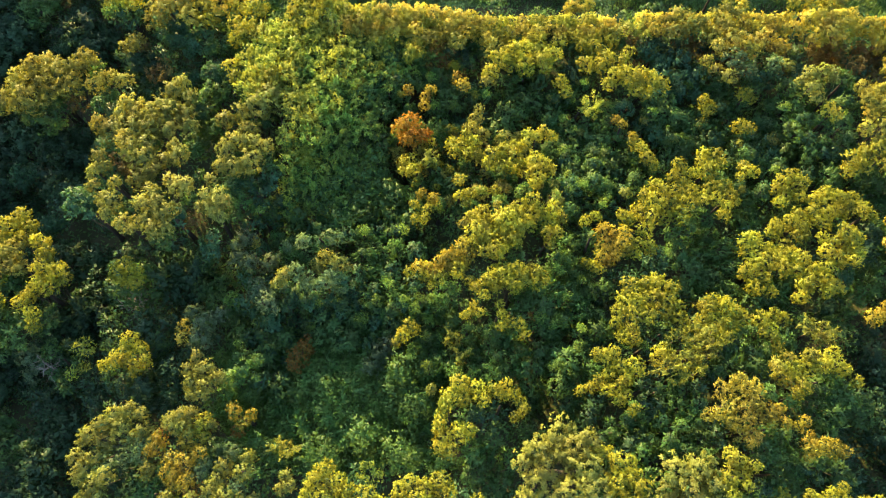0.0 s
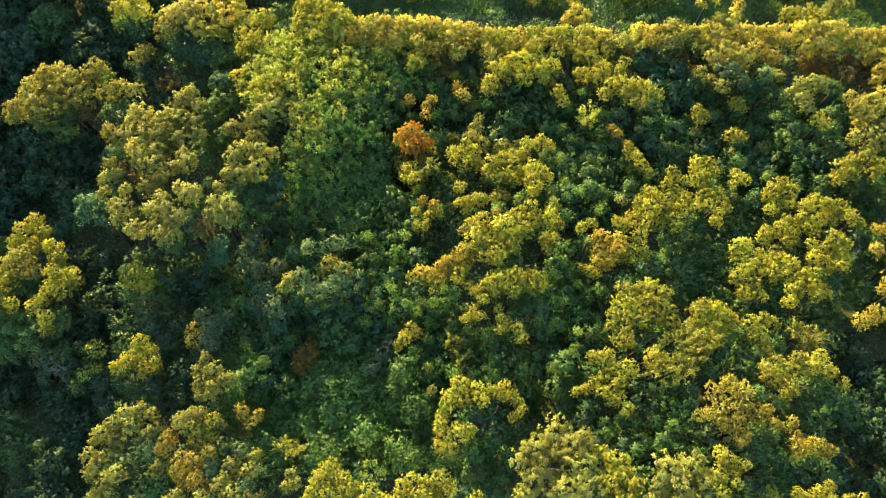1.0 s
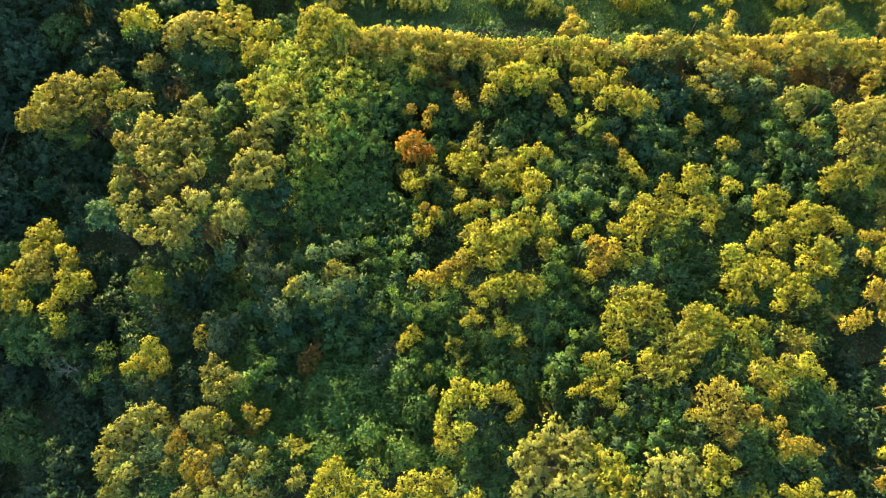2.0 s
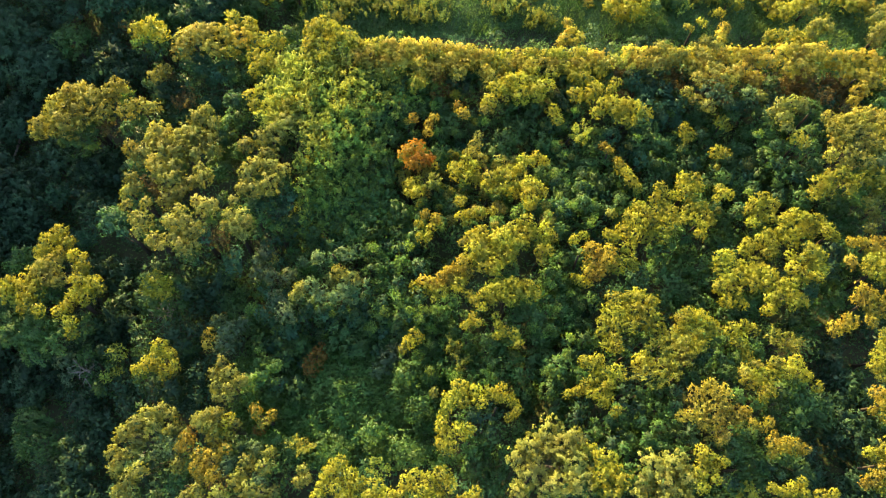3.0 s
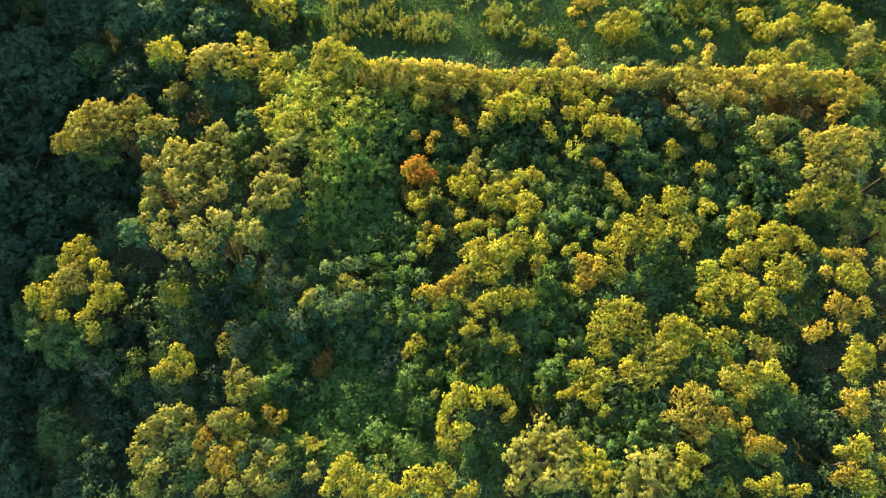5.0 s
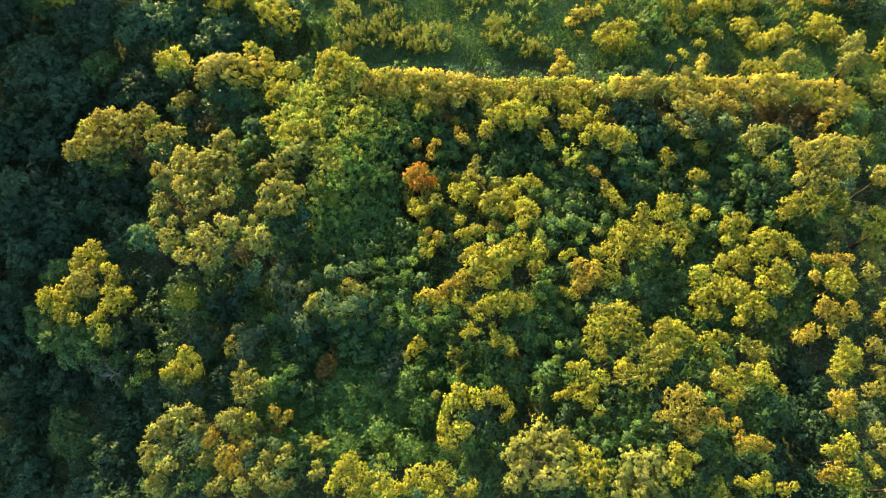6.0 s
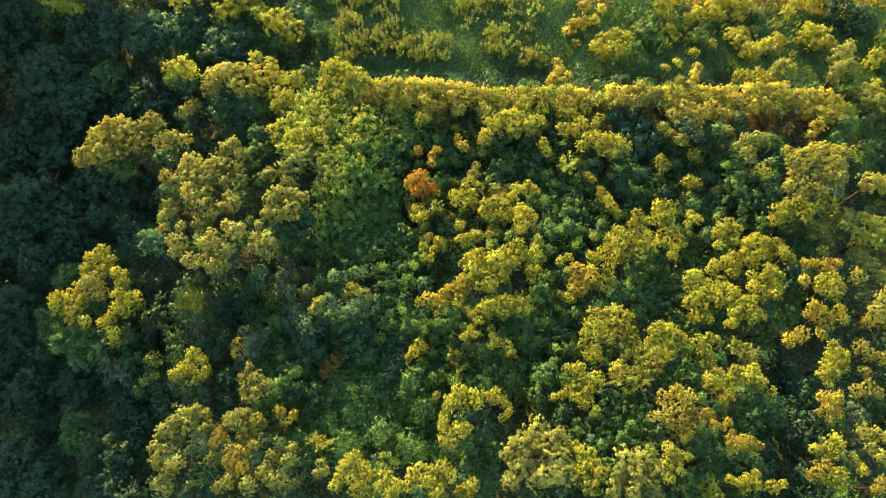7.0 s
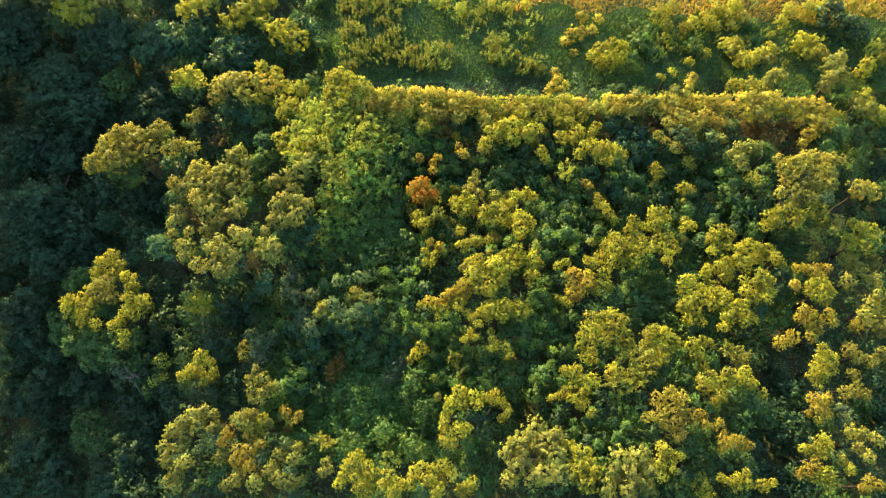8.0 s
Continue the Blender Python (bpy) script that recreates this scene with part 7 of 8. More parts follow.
tree("green", 9.2, 18.7, (-0.1, -0.1, 3.0, 0.60), (-0.1, -0.1, 3.4, 0.22, "bluish"), (0.1, 0.2, 3.2, 0.30, "bluish"))
tree("green", 9.6, 18.5, (0.1, -0.1, 2.8, 0.60), (-0.1, 0.0, 3.0, 0.26, "pale"))
tree("teal", 11.2, 18.2, (0.0, 0.1, 2.2, 0.48), (-0.1, -0.2, 2.9, 0.30, "pale"))
tree("green", 12.0, 18.9, (0.0, -0.0, 1.9, 0.61))
tree("teal", 18.6, 18.7, (0.0, 0.1, 1.7, 0.50), (-0.0, -0.1, 2.1, 0.27, "pale"))
tree("teal", 19.8, 18.5, (0.2, -0.0, 1.6, 0.60), (-0.3, -0.3, 2.2, 0.23, "bluish"), (0.1, 0.2, 2.1, 0.28, "bluish"))
tree("green", 24.3, 19.0, (0.0, 0.0, 2.0, 0.66))
tree("herb", -12.6, 18.5, (0.1, -0.0, 3.2, 0.60), (-0.1, -0.1, 3.7, 0.30, "bluish"))
tree("herb", -11.5, 18.3, (0.0, 0.0, 2.9, 0.47))
tree("herb", -12.4, 17.4, (0.1, 0.0, 3.0, 0.60), (0.0, -0.2, 3.7, 0.22, "leafy"), (-0.2, 0.2, 3.0, 0.30))
tree("green", -11.2, 17.0, (-0.1, 0.2, 2.5, 0.51), (0.2, -0.1, 2.9, 0.22, "leafy"), (-0.2, -0.1, 3.1, 0.22, "herb"))
tree("teal", -10.1, 17.8, (-0.1, -0.0, 1.6, 0.61), (0.1, 0.1, 2.1, 0.22, "leafy"), (-0.0, 0.0, 2.3, 0.31, "bluish"))
tree("green", -12.5, 16.5, (0.0, 0.0, 3.0, 0.47))
tree("teal", -11.7, 16.4, (0.0, 0.0, 2.0, 0.60))
tree("teal", -10.5, 16.9, (0.1, -0.1, 1.5, 0.52), (0.0, 0.0, 2.1, 0.30, "herb"))
tree("green", -10.2, 15.6, (0.0, -0.1, 1.3, 0.60), (-0.1, 0.1, 1.7, 0.26, "herb"))
tree("herb", -4.8, 15.4, (0.0, -0.1, 2.5, 0.54), (0.1, 0.2, 2.9, 0.29, "leafy"), (-0.1, 0.1, 2.6, 0.22))
tree("teal", -3.9, 15.8, (0.0, 0.0, 1.9, 0.50))
tree("teal", -2.6, 15.8, (-0.0, -0.0, 2.0, 0.59))
tree("teal", -2.3, 15.8, (0.1, 0.1, 1.9, 0.46), (-0.1, -0.1, 2.5, 0.29, "leafy"))
tree("herb", -9.3, 14.6, (-0.1, -0.0, 2.0, 0.46), (0.0, 0.1, 2.7, 0.30, "bluish"), (0.1, -0.1, 2.7, 0.25, "bluish"))
tree("herb", -4.8, 14.1, (-0.0, -0.1, 2.4, 0.54), (-0.0, 0.1, 3.0, 0.22, "bluish"))
tree("herb", -4.2, 14.2, (0.1, 0.1, 2.6, 0.45), (-0.0, -0.0, 2.6, 0.22))
tree("herb", -2.8, 14.5, (0.1, -0.1, 2.7, 0.53), (-0.2, -0.0, 3.4, 0.22, "leafy"), (0.1, 0.2, 2.8, 0.29))
tree("teal", -1.6, 13.9, (-0.0, 0.0, 3.4, 0.53))
tree("teal", -5.0, 12.9, (-0.0, -0.0, 2.5, 0.49))
tree("herb", -4.1, 13.1, (-0.0, -0.0, 2.5, 0.45))
tree("teal", -3.0, 13.0, (0.0, -0.0, 3.3, 0.57))
tree("green", -8.6, 11.8, (-0.1, 0.0, 2.2, 0.54), (0.0, -0.1, 2.8, 0.22, "leafy"))
tree("green", -8.3, 11.8, (0.0, -0.0, 2.4, 0.54))
tree("teal", -6.0, 12.0, (-0.0, 0.1, 2.5, 0.45), (-0.3, 0.0, 3.0, 0.29, "bluish"), (0.2, -0.2, 3.2, 0.22, "bluish"))
tree("teal", -5.2, 11.9, (0.0, 0.0, 2.4, 0.49))
tree("teal", -4.0, 11.8, (-0.0, -0.0, 2.8, 0.53))
tree("herb", -3.0, 12.0, (-0.0, 0.1, 3.2, 0.48), (-0.1, -0.0, 3.6, 0.24, "leafy"))
tree("teal", -1.6, 12.2, (-0.0, -0.0, 3.2, 0.48))
tree("herb", -12.7, 11.8, (0.0, -0.1, 0.7, 0.52), (-0.1, -0.0, 1.3, 0.30, "leafy"), (0.1, 0.1, 1.5, 0.22, "leafy"))
tree("teal", -9.1, 11.1, (0.0, -0.0, 2.3, 0.50))
tree("green", -8.0, 11.3, (0.1, -0.0, 2.1, 0.58), (0.1, 0.1, 2.9, 0.29, "bluish"), (-0.1, -0.0, 2.9, 0.22, "herb"))
tree("teal", -7.0, 11.1, (0.1, -0.1, 2.1, 0.57), (-0.2, 0.0, 2.9, 0.22, "leafy"))
tree("teal", -5.9, 10.9, (0.0, 0.0, 2.4, 0.53))
tree("teal", -4.9, 11.2, (-0.0, -0.0, 2.2, 0.49))
tree("teal", -3.8, 11.1, (0.0, -0.0, 2.2, 0.45), (-0.1, 0.1, 3.0, 0.28, "leafy"))
tree("green", -2.9, 10.9, (0.0, -0.0, 2.5, 0.57))
tree("teal", -2.0, 11.0, (0.0, -0.0, 2.8, 0.56), (-0.1, -0.0, 3.3, 0.22, "leafy"))
tree("green", -12.2, 10.0, (-0.0, 0.0, 0.8, 0.47))
tree("teal", -10.9, 10.4, (0.1, -0.1, 1.1, 0.47), (-0.2, -0.1, 1.5, 0.22, "leafy"), (0.1, 0.2, 1.6, 0.22, "herb"))
tree("teal", -10.1, 10.3, (0.1, 0.0, 1.5, 0.59), (-0.2, 0.0, 1.9, 0.25, "bluish"))
tree("teal", -8.8, 10.3, (-0.0, -0.0, 0.9, 0.59))
tree("herb", -7.9, 10.2, (-0.1, 0.1, 0.9, 0.55), (-0.2, 0.0, 1.3, 0.29, "bluish"), (0.1, -0.1, 1.4, 0.22, "leafy"))
tree("herb", -6.9, 10.4, (-0.1, -0.0, 0.9, 0.55), (-0.2, 0.1, 0.9, 0.22), (0.1, -0.0, 1.0, 0.22))
tree("teal", -6.1, 10.3, (0.0, -0.0, 1.3, 0.46), (-0.3, -0.1, 1.8, 0.22, "leafy"), (0.2, 0.1, 1.8, 0.29, "bluish"))
tree("teal", -4.7, 10.1, (0.0, -0.1, 1.6, 0.58), (-0.1, 0.0, 2.1, 0.25, "leafy"))
tree("teal", -3.9, 10.2, (-0.0, 0.0, 2.1, 0.45))
tree("teal", -3.2, 10.4, (0.1, -0.1, 2.2, 0.45), (-0.2, 0.1, 2.5, 0.24, "herb"), (0.1, 0.0, 2.7, 0.22, "bluish"))
tree("green", -1.6, 9.9, (-0.1, -0.1, 2.2, 0.49), (0.1, 0.2, 2.7, 0.22, "bluish"))
tree("green", -11.9, 9.0, (-0.0, 0.1, 1.3, 0.59), (-0.0, -0.1, 2.0, 0.25, "leafy"))
tree("teal", -11.3, 9.3, (-0.0, -0.0, 1.1, 0.51))
tree("herb", -10.1, 9.2, (0.0, 0.1, 0.5, 0.51), (0.2, -0.1, 1.0, 0.22, "leafy"), (-0.1, -0.1, 1.1, 0.22, "bluish"))
tree("teal", -9.3, 9.4, (0.0, -0.0, 0.4, 0.51))
tree("teal", -8.0, 9.7, (0.0, -0.0, 0.7, 0.51))
tree("herb", -6.8, 9.1, (-0.0, -0.0, 0.6, 0.59))
tree("teal", -5.8, 9.5, (-0.0, 0.0, 1.1, 0.58))
tree("teal", -5.3, 9.6, (0.1, -0.0, 1.3, 0.45), (-0.1, 0.2, 1.9, 0.29, "herb"), (-0.0, -0.1, 1.7, 0.22, "leafy"))
tree("teal", -4.1, 8.9, (0.0, 0.0, 1.7, 0.53))
tree("teal", -2.5, 9.2, (0.0, 0.0, 2.2, 0.45))
tree("green", -1.6, 9.4, (0.0, -0.0, 2.3, 0.48))
tree("green", -11.6, 8.1, (0.0, 0.0, 2.0, 0.54))
tree("green", -10.8, 7.8, (-0.0, 0.0, 1.9, 0.54), (0.1, -0.0, 2.5, 0.29, "herb"))
tree("teal", -10.3, 8.5, (0.0, -0.0, 1.0, 0.55))
tree("teal", -9.2, 8.1, (-0.0, -0.0, 0.5, 0.55))
tree("green", -11.8, 7.0, (-0.1, 0.0, 2.1, 0.49), (0.1, -0.1, 2.8, 0.29, "leafy"))
tree("teal", -10.5, 6.8, (-0.0, -0.0, 2.1, 0.49), (0.0, -0.0, 2.5, 0.22, "leafy"))
tree("teal", -9.6, 7.1, (-0.0, -0.1, 0.7, 0.59), (-0.1, 0.0, 1.4, 0.25, "bluish"))
tree("green", -9.3, 7.0, (0.0, 0.0, 0.5, 0.50))
tree("green", -5.8, 11.1, (0.0, -0.0, 2.5, 0.57))
tree("herb", -4.3, 11.3, (-0.0, -0.0, 2.4, 0.49))
tree("green", -3.8, 11.3, (0.0, 0.0, 2.4, 0.53))
tree("green", -2.5, 11.3, (0.0, 0.0, 2.9, 0.56), (0.2, -0.1, 3.5, 0.24, "leafy"), (-0.3, 0.2, 3.5, 0.22, "leafy"))
tree("green", -1.3, 10.9, (0.1, 0.0, 3.1, 0.56), (-0.0, 0.3, 3.6, 0.24, "leafy"), (-0.2, -0.2, 3.5, 0.28, "leafy"))
tree("herb", -0.5, 11.2, (0.2, -0.1, 3.2, 0.56), (-0.1, 0.0, 3.8, 0.22, "leafy"))
tree("herb", 0.5, 11.2, (-0.0, 0.0, 3.4, 0.48))
tree("green", 4.7, 11.0, (-0.0, 0.0, 3.8, 0.47))
tree("herb", 5.6, 11.1, (-0.1, 0.1, 3.8, 0.44), (0.0, -0.1, 4.3, 0.24, "leafy"))
tree("herb", 6.4, 11.0, (-0.0, 0.0, 4.0, 0.48))
tree("green", 7.1, 11.0, (0.2, 0.1, 3.7, 0.48), (-0.2, 0.0, 4.4, 0.24, "leafy"))
tree("green", -5.3, 10.6, (-0.0, 0.0, 2.0, 0.57))
tree("green", -4.8, 10.3, (0.0, -0.1, 1.9, 0.49), (-0.2, 0.0, 2.4, 0.25, "leafy"), (0.2, 0.1, 2.3, 0.29, "leafy"))
tree("herb", -3.6, 10.3, (0.0, 0.0, 2.0, 0.57))
tree("green", -2.2, 10.3, (-0.0, 0.0, 2.1, 0.53))
tree("herb", -1.7, 10.5, (0.0, 0.0, 2.3, 0.57), (0.0, -0.2, 2.8, 0.28, "leafy"), (-0.1, 0.2, 3.0, 0.24, "leafy"))
tree("herb", -0.8, 10.2, (0.1, -0.0, 2.4, 0.52), (-0.1, 0.0, 2.9, 0.24, "leafy"), (0.0, -0.1, 2.9, 0.28, "leafy"))
tree("green", 0.5, 10.0, (-0.0, -0.0, 3.0, 0.56))
tree("herb", 5.5, 9.8, (0.0, -0.1, 3.8, 0.43), (-0.1, 0.1, 4.4, 0.28, "leafy"))
tree("green", 6.5, 9.7, (0.1, -0.0, 3.8, 0.43), (-0.2, 0.1, 4.5, 0.24, "leafy"), (0.2, -0.1, 4.3, 0.24, "leafy"))
tree("herb", 7.7, 10.3, (-0.0, -0.0, 3.7, 0.52))
tree("herb", -5.5, 9.3, (0.0, -0.0, 1.2, 0.46))
tree("green", -4.3, 9.4, (0.0, 0.0, 1.7, 0.57))
tree("herb", -3.6, 9.2, (-0.0, -0.0, 1.7, 0.57))
tree("herb", -2.8, 9.4, (0.0, 0.0, 1.9, 0.53))
tree("herb", -1.1, 9.1, (-0.1, -0.1, 2.0, 0.56), (0.1, 0.1, 2.8, 0.28, "leafy"))
tree("green", -0.1, 9.1, (-0.1, -0.1, 2.3, 0.56), (0.0, 0.1, 2.7, 0.24, "leafy"))
tree("herb", 0.4, 9.4, (-0.0, -0.0, 2.3, 0.44))
tree("herb", 1.4, 9.4, (0.1, -0.1, 3.2, 0.55), (-0.0, 0.1, 3.7, 0.22, "leafy"))
tree("herb", 2.6, 9.2, (-0.0, 0.0, 3.7, 0.43))
tree("green", 3.4, 8.9, (0.0, -0.0, 3.6, 0.55))
tree("green", 6.2, 9.4, (0.1, -0.1, 3.7, 0.55), (-0.1, 0.1, 4.3, 0.24, "leafy"))
tree("green", 7.6, 9.1, (-0.1, 0.0, 4.1, 0.43), (-0.0, 0.1, 4.7, 0.27, "leafy"))
tree("green", -3.7, 8.5, (0.0, -0.0, 1.6, 0.53))
tree("herb", -1.6, 8.5, (0.1, 0.1, 2.1, 0.56), (-0.1, -0.1, 2.7, 0.28, "leafy"))
tree("herb", -0.8, 8.3, (0.0, -0.0, 2.1, 0.48))
tree("green", 0.8, 8.2, (-0.0, 0.0, 2.4, 0.48))
tree("green", 1.6, 8.4, (-0.0, 0.0, 2.6, 0.56))
tree("herb", 2.6, 8.3, (-0.0, 0.0, 3.1, 0.47))
tree("green", 3.2, 7.9, (0.0, 0.0, 3.7, 0.55))
tree("herb", 4.2, 7.8, (0.0, 0.0, 3.8, 0.43))
tree("green", 5.3, 8.0, (0.0, -0.0, 3.9, 0.55))
tree("green", 6.2, 8.0, (0.0, 0.0, 3.7, 0.51))
tree("green", 7.3, 8.2, (0.1, -0.1, 4.3, 0.51), (-0.2, -0.2, 4.8, 0.22, "leafy"), (0.1, 0.1, 4.7, 0.23, "leafy"))
tree("herb", -0.8, 7.3, (0.1, -0.1, 2.7, 0.47), (-0.1, 0.1, 3.3, 0.24, "leafy"))
tree("herb", 0.7, 7.0, (0.0, 0.0, 3.3, 0.43), (-0.0, -0.1, 3.7, 0.27, "leafy"))
tree("herb", 1.6, 6.9, (0.0, -0.0, 3.3, 0.43))
tree("herb", 2.6, 6.8, (-0.0, -0.0, 3.6, 0.54))
tree("green", 3.3, 6.9, (0.0, 0.0, 3.7, 0.54))
tree("green", 4.6, 7.1, (-0.0, 0.0, 4.0, 0.51))
tree("green", 5.2, 7.1, (0.0, 0.0, 3.8, 0.51))
tree("green", 6.1, 7.1, (-0.0, -0.0, 4.1, 0.47), (-0.1, 0.0, 4.6, 0.23, "leafy"), (0.1, 0.1, 4.6, 0.23, "leafy"))
tree("herb", 7.0, 6.9, (-0.0, 0.0, 4.0, 0.55))
tree("green", 8.5, 22.9, (0.0, 0.0, 1.3, 0.63), (-0.0, -0.0, 1.8, 0.32, "leafy"))
tree("green", 9.4, 22.4, (-0.0, 0.0, 1.2, 0.59))
tree("green", 10.1, 22.4, (-0.0, -0.0, 1.4, 0.50))
tree("green", 6.8, 21.5, (0.0, 0.0, 1.8, 0.62))
tree("green", 7.7, 21.1, (0.2, -0.0, 1.9, 0.53), (-0.2, -0.0, 2.3, 0.22, "leafy"))
tree("green", 9.5, 21.4, (0.0, -0.0, 1.3, 0.54))
tree("green", 10.3, 21.3, (0.1, -0.1, 1.4, 0.58), (0.0, 0.1, 1.7, 0.32, "leafy"))
tree("green", 7.6, 19.3, (0.1, 0.1, 2.5, 0.47), (-0.0, -0.1, 3.1, 0.22, "leafy"))
tree("green", 9.4, 20.4, (-0.1, -0.1, 1.9, 0.62), (0.1, 0.1, 2.1, 0.27, "leafy"))
tree("green", 9.9, 20.2, (0.1, -0.0, 1.7, 0.62), (-0.1, 0.1, 2.1, 0.22, "leafy"))
tree("green", 7.0, 18.5, (0.0, -0.0, 3.0, 0.47))
tree("green", 7.8, 18.5, (0.0, -0.0, 3.0, 0.47))
tree("green", 8.4, 18.3, (0.2, 0.2, 3.1, 0.47), (0.0, -0.1, 3.7, 0.22, "leafy"), (-0.3, -0.0, 3.7, 0.22, "leafy"))
tree("green", 10.1, 18.7, (-0.0, 0.0, 2.3, 0.52))
tree("green", 7.4, 16.7, (0.0, -0.0, 3.6, 0.45))
tree("green", 9.8, 17.3, (0.1, 0.1, 2.6, 0.51), (0.1, 0.3, 3.1, 0.26, "leafy"), (-0.2, -0.2, 3.3, 0.25, "leafy"))
tree("green", 7.4, 14.5, (-0.0, 0.0, 3.6, 0.49))
tree("green", 8.9, 14.9, (-0.0, -0.0, 3.0, 0.58))
tree("green", 6.5, 13.5, (-0.0, -0.0, 4.0, 0.44))
tree("green", 7.0, 13.4, (0.1, 0.0, 3.7, 0.56), (-0.2, -0.1, 4.4, 0.22, "leafy"))
tree("green", 6.5, 12.7, (0.1, -0.0, 4.0, 0.44), (-0.1, 0.1, 4.5, 0.22, "leafy"), (0.1, -0.1, 4.5, 0.24, "leafy"))
tree("green", 7.4, 12.8, (-0.0, -0.0, 3.4, 0.53))
tree("green", 6.2, 11.7, (0.0, -0.0, 3.8, 0.48))
tree("green", 7.1, 11.6, (-0.0, -0.0, 3.7, 0.52))
tree("green", 8.1, 12.1, (0.2, 0.0, 2.9, 0.57), (-0.2, 0.1, 3.7, 0.22, "leafy"))
tree("green", 9.4, 11.9, (-0.0, -0.0, 3.1, 0.49))
tree("dusk", 8.6, 11.4, (0.2, 0.1, 3.0, 0.57), (-0.1, -0.1, 3.5, 0.29, "herb"))
tree("green", 17.8, 10.9, (-0.0, 0.0, 3.3, 0.59))
tree("dusk", 18.5, 11.2, (0.2, -0.0, 2.9, 0.60), (-0.2, 0.0, 3.4, 0.22, "bluish"), (-0.1, -0.0, 3.4, 0.30, "bluish"))
tree("green", 19.7, 11.7, (0.0, -0.0, 2.6, 0.61))
tree("green", 8.4, 10.2, (0.0, 0.0, 3.8, 0.48))
tree("green", 8.5, 9.1, (-0.0, 0.0, 4.4, 0.43))
tree("green", 8.9, 9.0, (0.0, 0.0, 4.4, 0.43))
tree("green", 11.1, 9.2, (-0.0, -0.0, 4.4, 0.55))
tree("green", 12.2, 9.1, (-0.0, 0.0, 4.4, 0.52))
tree("green", 13.3, 8.9, (-0.0, -0.0, 4.6, 0.52))
tree("green", 17.5, 9.2, (-0.0, 0.0, 3.5, 0.54))
tree("dusk", 19.3, 9.1, (0.0, -0.0, 3.2, 0.59))
tree("dusk", 10.8, 8.1, (0.2, 0.0, 4.8, 0.51), (-0.1, 0.1, 5.1, 0.24, "herb"), (0.0, -0.0, 5.3, 0.24, "herb"))
tree("green", 12.1, 8.1, (-0.0, 0.0, 4.9, 0.43))
tree("green", 13.1, 8.1, (0.0, -0.0, 4.7, 0.44))
tree("dusk", 15.1, 7.9, (-0.0, 0.0, 4.5, 0.48))
tree("dusk", 15.7, 8.3, (0.0, -0.0, 4.4, 0.45))
tree("green", 16.9, 7.7, (-0.0, -0.0, 4.6, 0.45))
tree("green", 17.9, 8.1, (0.1, 0.0, 3.7, 0.46), (-0.0, 0.0, 4.3, 0.25, "herb"), (-0.1, -0.1, 4.4, 0.22, "bluish"))
tree("green", 19.2, 8.4, (0.0, -0.0, 3.7, 0.51))
tree("dusk", 10.9, 6.7, (0.0, -0.0, 4.8, 0.43))
tree("dusk", 12.1, 6.8, (0.0, 0.0, 4.9, 0.55))
tree("green", 12.6, 6.6, (0.0, 0.0, 5.1, 0.47))
tree("dusk", 14.0, 6.9, (-0.0, 0.0, 5.0, 0.55))
tree("green", 14.5, 6.7, (-0.0, -0.0, 5.3, 0.43))
tree("green", 16.7, 7.0, (-0.0, 0.0, 5.0, 0.52))
tree("dusk", 10.9, 6.0, (-0.0, -0.0, 5.0, 0.50))
tree("green", 11.7, 5.9, (0.0, -0.0, 5.1, 0.54))
tree("green", 12.7, 5.8, (0.0, -0.0, 5.0, 0.51))
tree("dusk", 13.4, 5.8, (0.0, -0.0, 5.5, 0.43))
tree("green", 17.1, 5.6, (0.0, 0.0, 5.4, 0.48))
tree("dusk", 8.2, 5.2, (0.0, -0.0, 4.4, 0.43))
tree("dusk", 10.6, 4.9, (-0.0, 0.0, 5.1, 0.54))
tree("dusk", 11.5, 5.0, (-0.0, 0.0, 5.1, 0.46))
tree("green", 12.3, 4.8, (-0.0, -0.0, 5.4, 0.54))
tree("green", 13.1, 4.9, (0.0, -0.1, 5.8, 0.54), (0.1, 0.1, 6.2, 0.23, "bluish"))
tree("green", 18.1, 5.3, (-0.0, -0.0, 5.2, 0.48))
tree("dusk", 7.7, 4.4, (-0.0, -0.0, 4.8, 0.54))
tree("green", 8.8, 3.9, (-0.0, 0.0, 4.9, 0.46))
tree("green", 9.6, 4.2, (0.1, -0.0, 4.9, 0.42), (-0.2, 0.1, 5.4, 0.23, "herb"), (-0.1, 0.0, 5.6, 0.22, "bluish"))
tree("green", 10.3, 4.3, (0.1, -0.1, 5.0, 0.54), (-0.1, 0.0, 5.6, 0.23, "herb"))
tree("green", 11.3, 4.1, (-0.0, 0.0, 5.3, 0.42))
tree("green", 12.1, 3.8, (-0.0, -0.0, 6.0, 0.42))
tree("green", 12.9, 4.0, (-0.0, 0.0, 5.8, 0.50))
tree("dusk", 8.1, 3.1, (0.0, -0.0, 5.0, 0.49))
tree("green", 8.6, 3.5, (0.0, -0.0, 5.0, 0.42), (-0.0, -0.0, 5.8, 0.27, "herb"))
tree("dusk", 9.8, 2.9, (-0.0, 0.0, 5.4, 0.53))
tree("green", 10.4, 3.0, (-0.0, 0.0, 5.7, 0.45))
tree("green", 11.3, 3.1, (0.1, -0.2, 6.0, 0.45), (0.0, -0.0, 6.4, 0.23, "herb"), (-0.0, 0.1, 6.6, 0.26, "bluish"))
tree("green", 12.0, 3.1, (-0.0, -0.0, 5.9, 0.42))
tree("green", 13.2, 3.3, (0.0, 0.0, 5.9, 0.49))
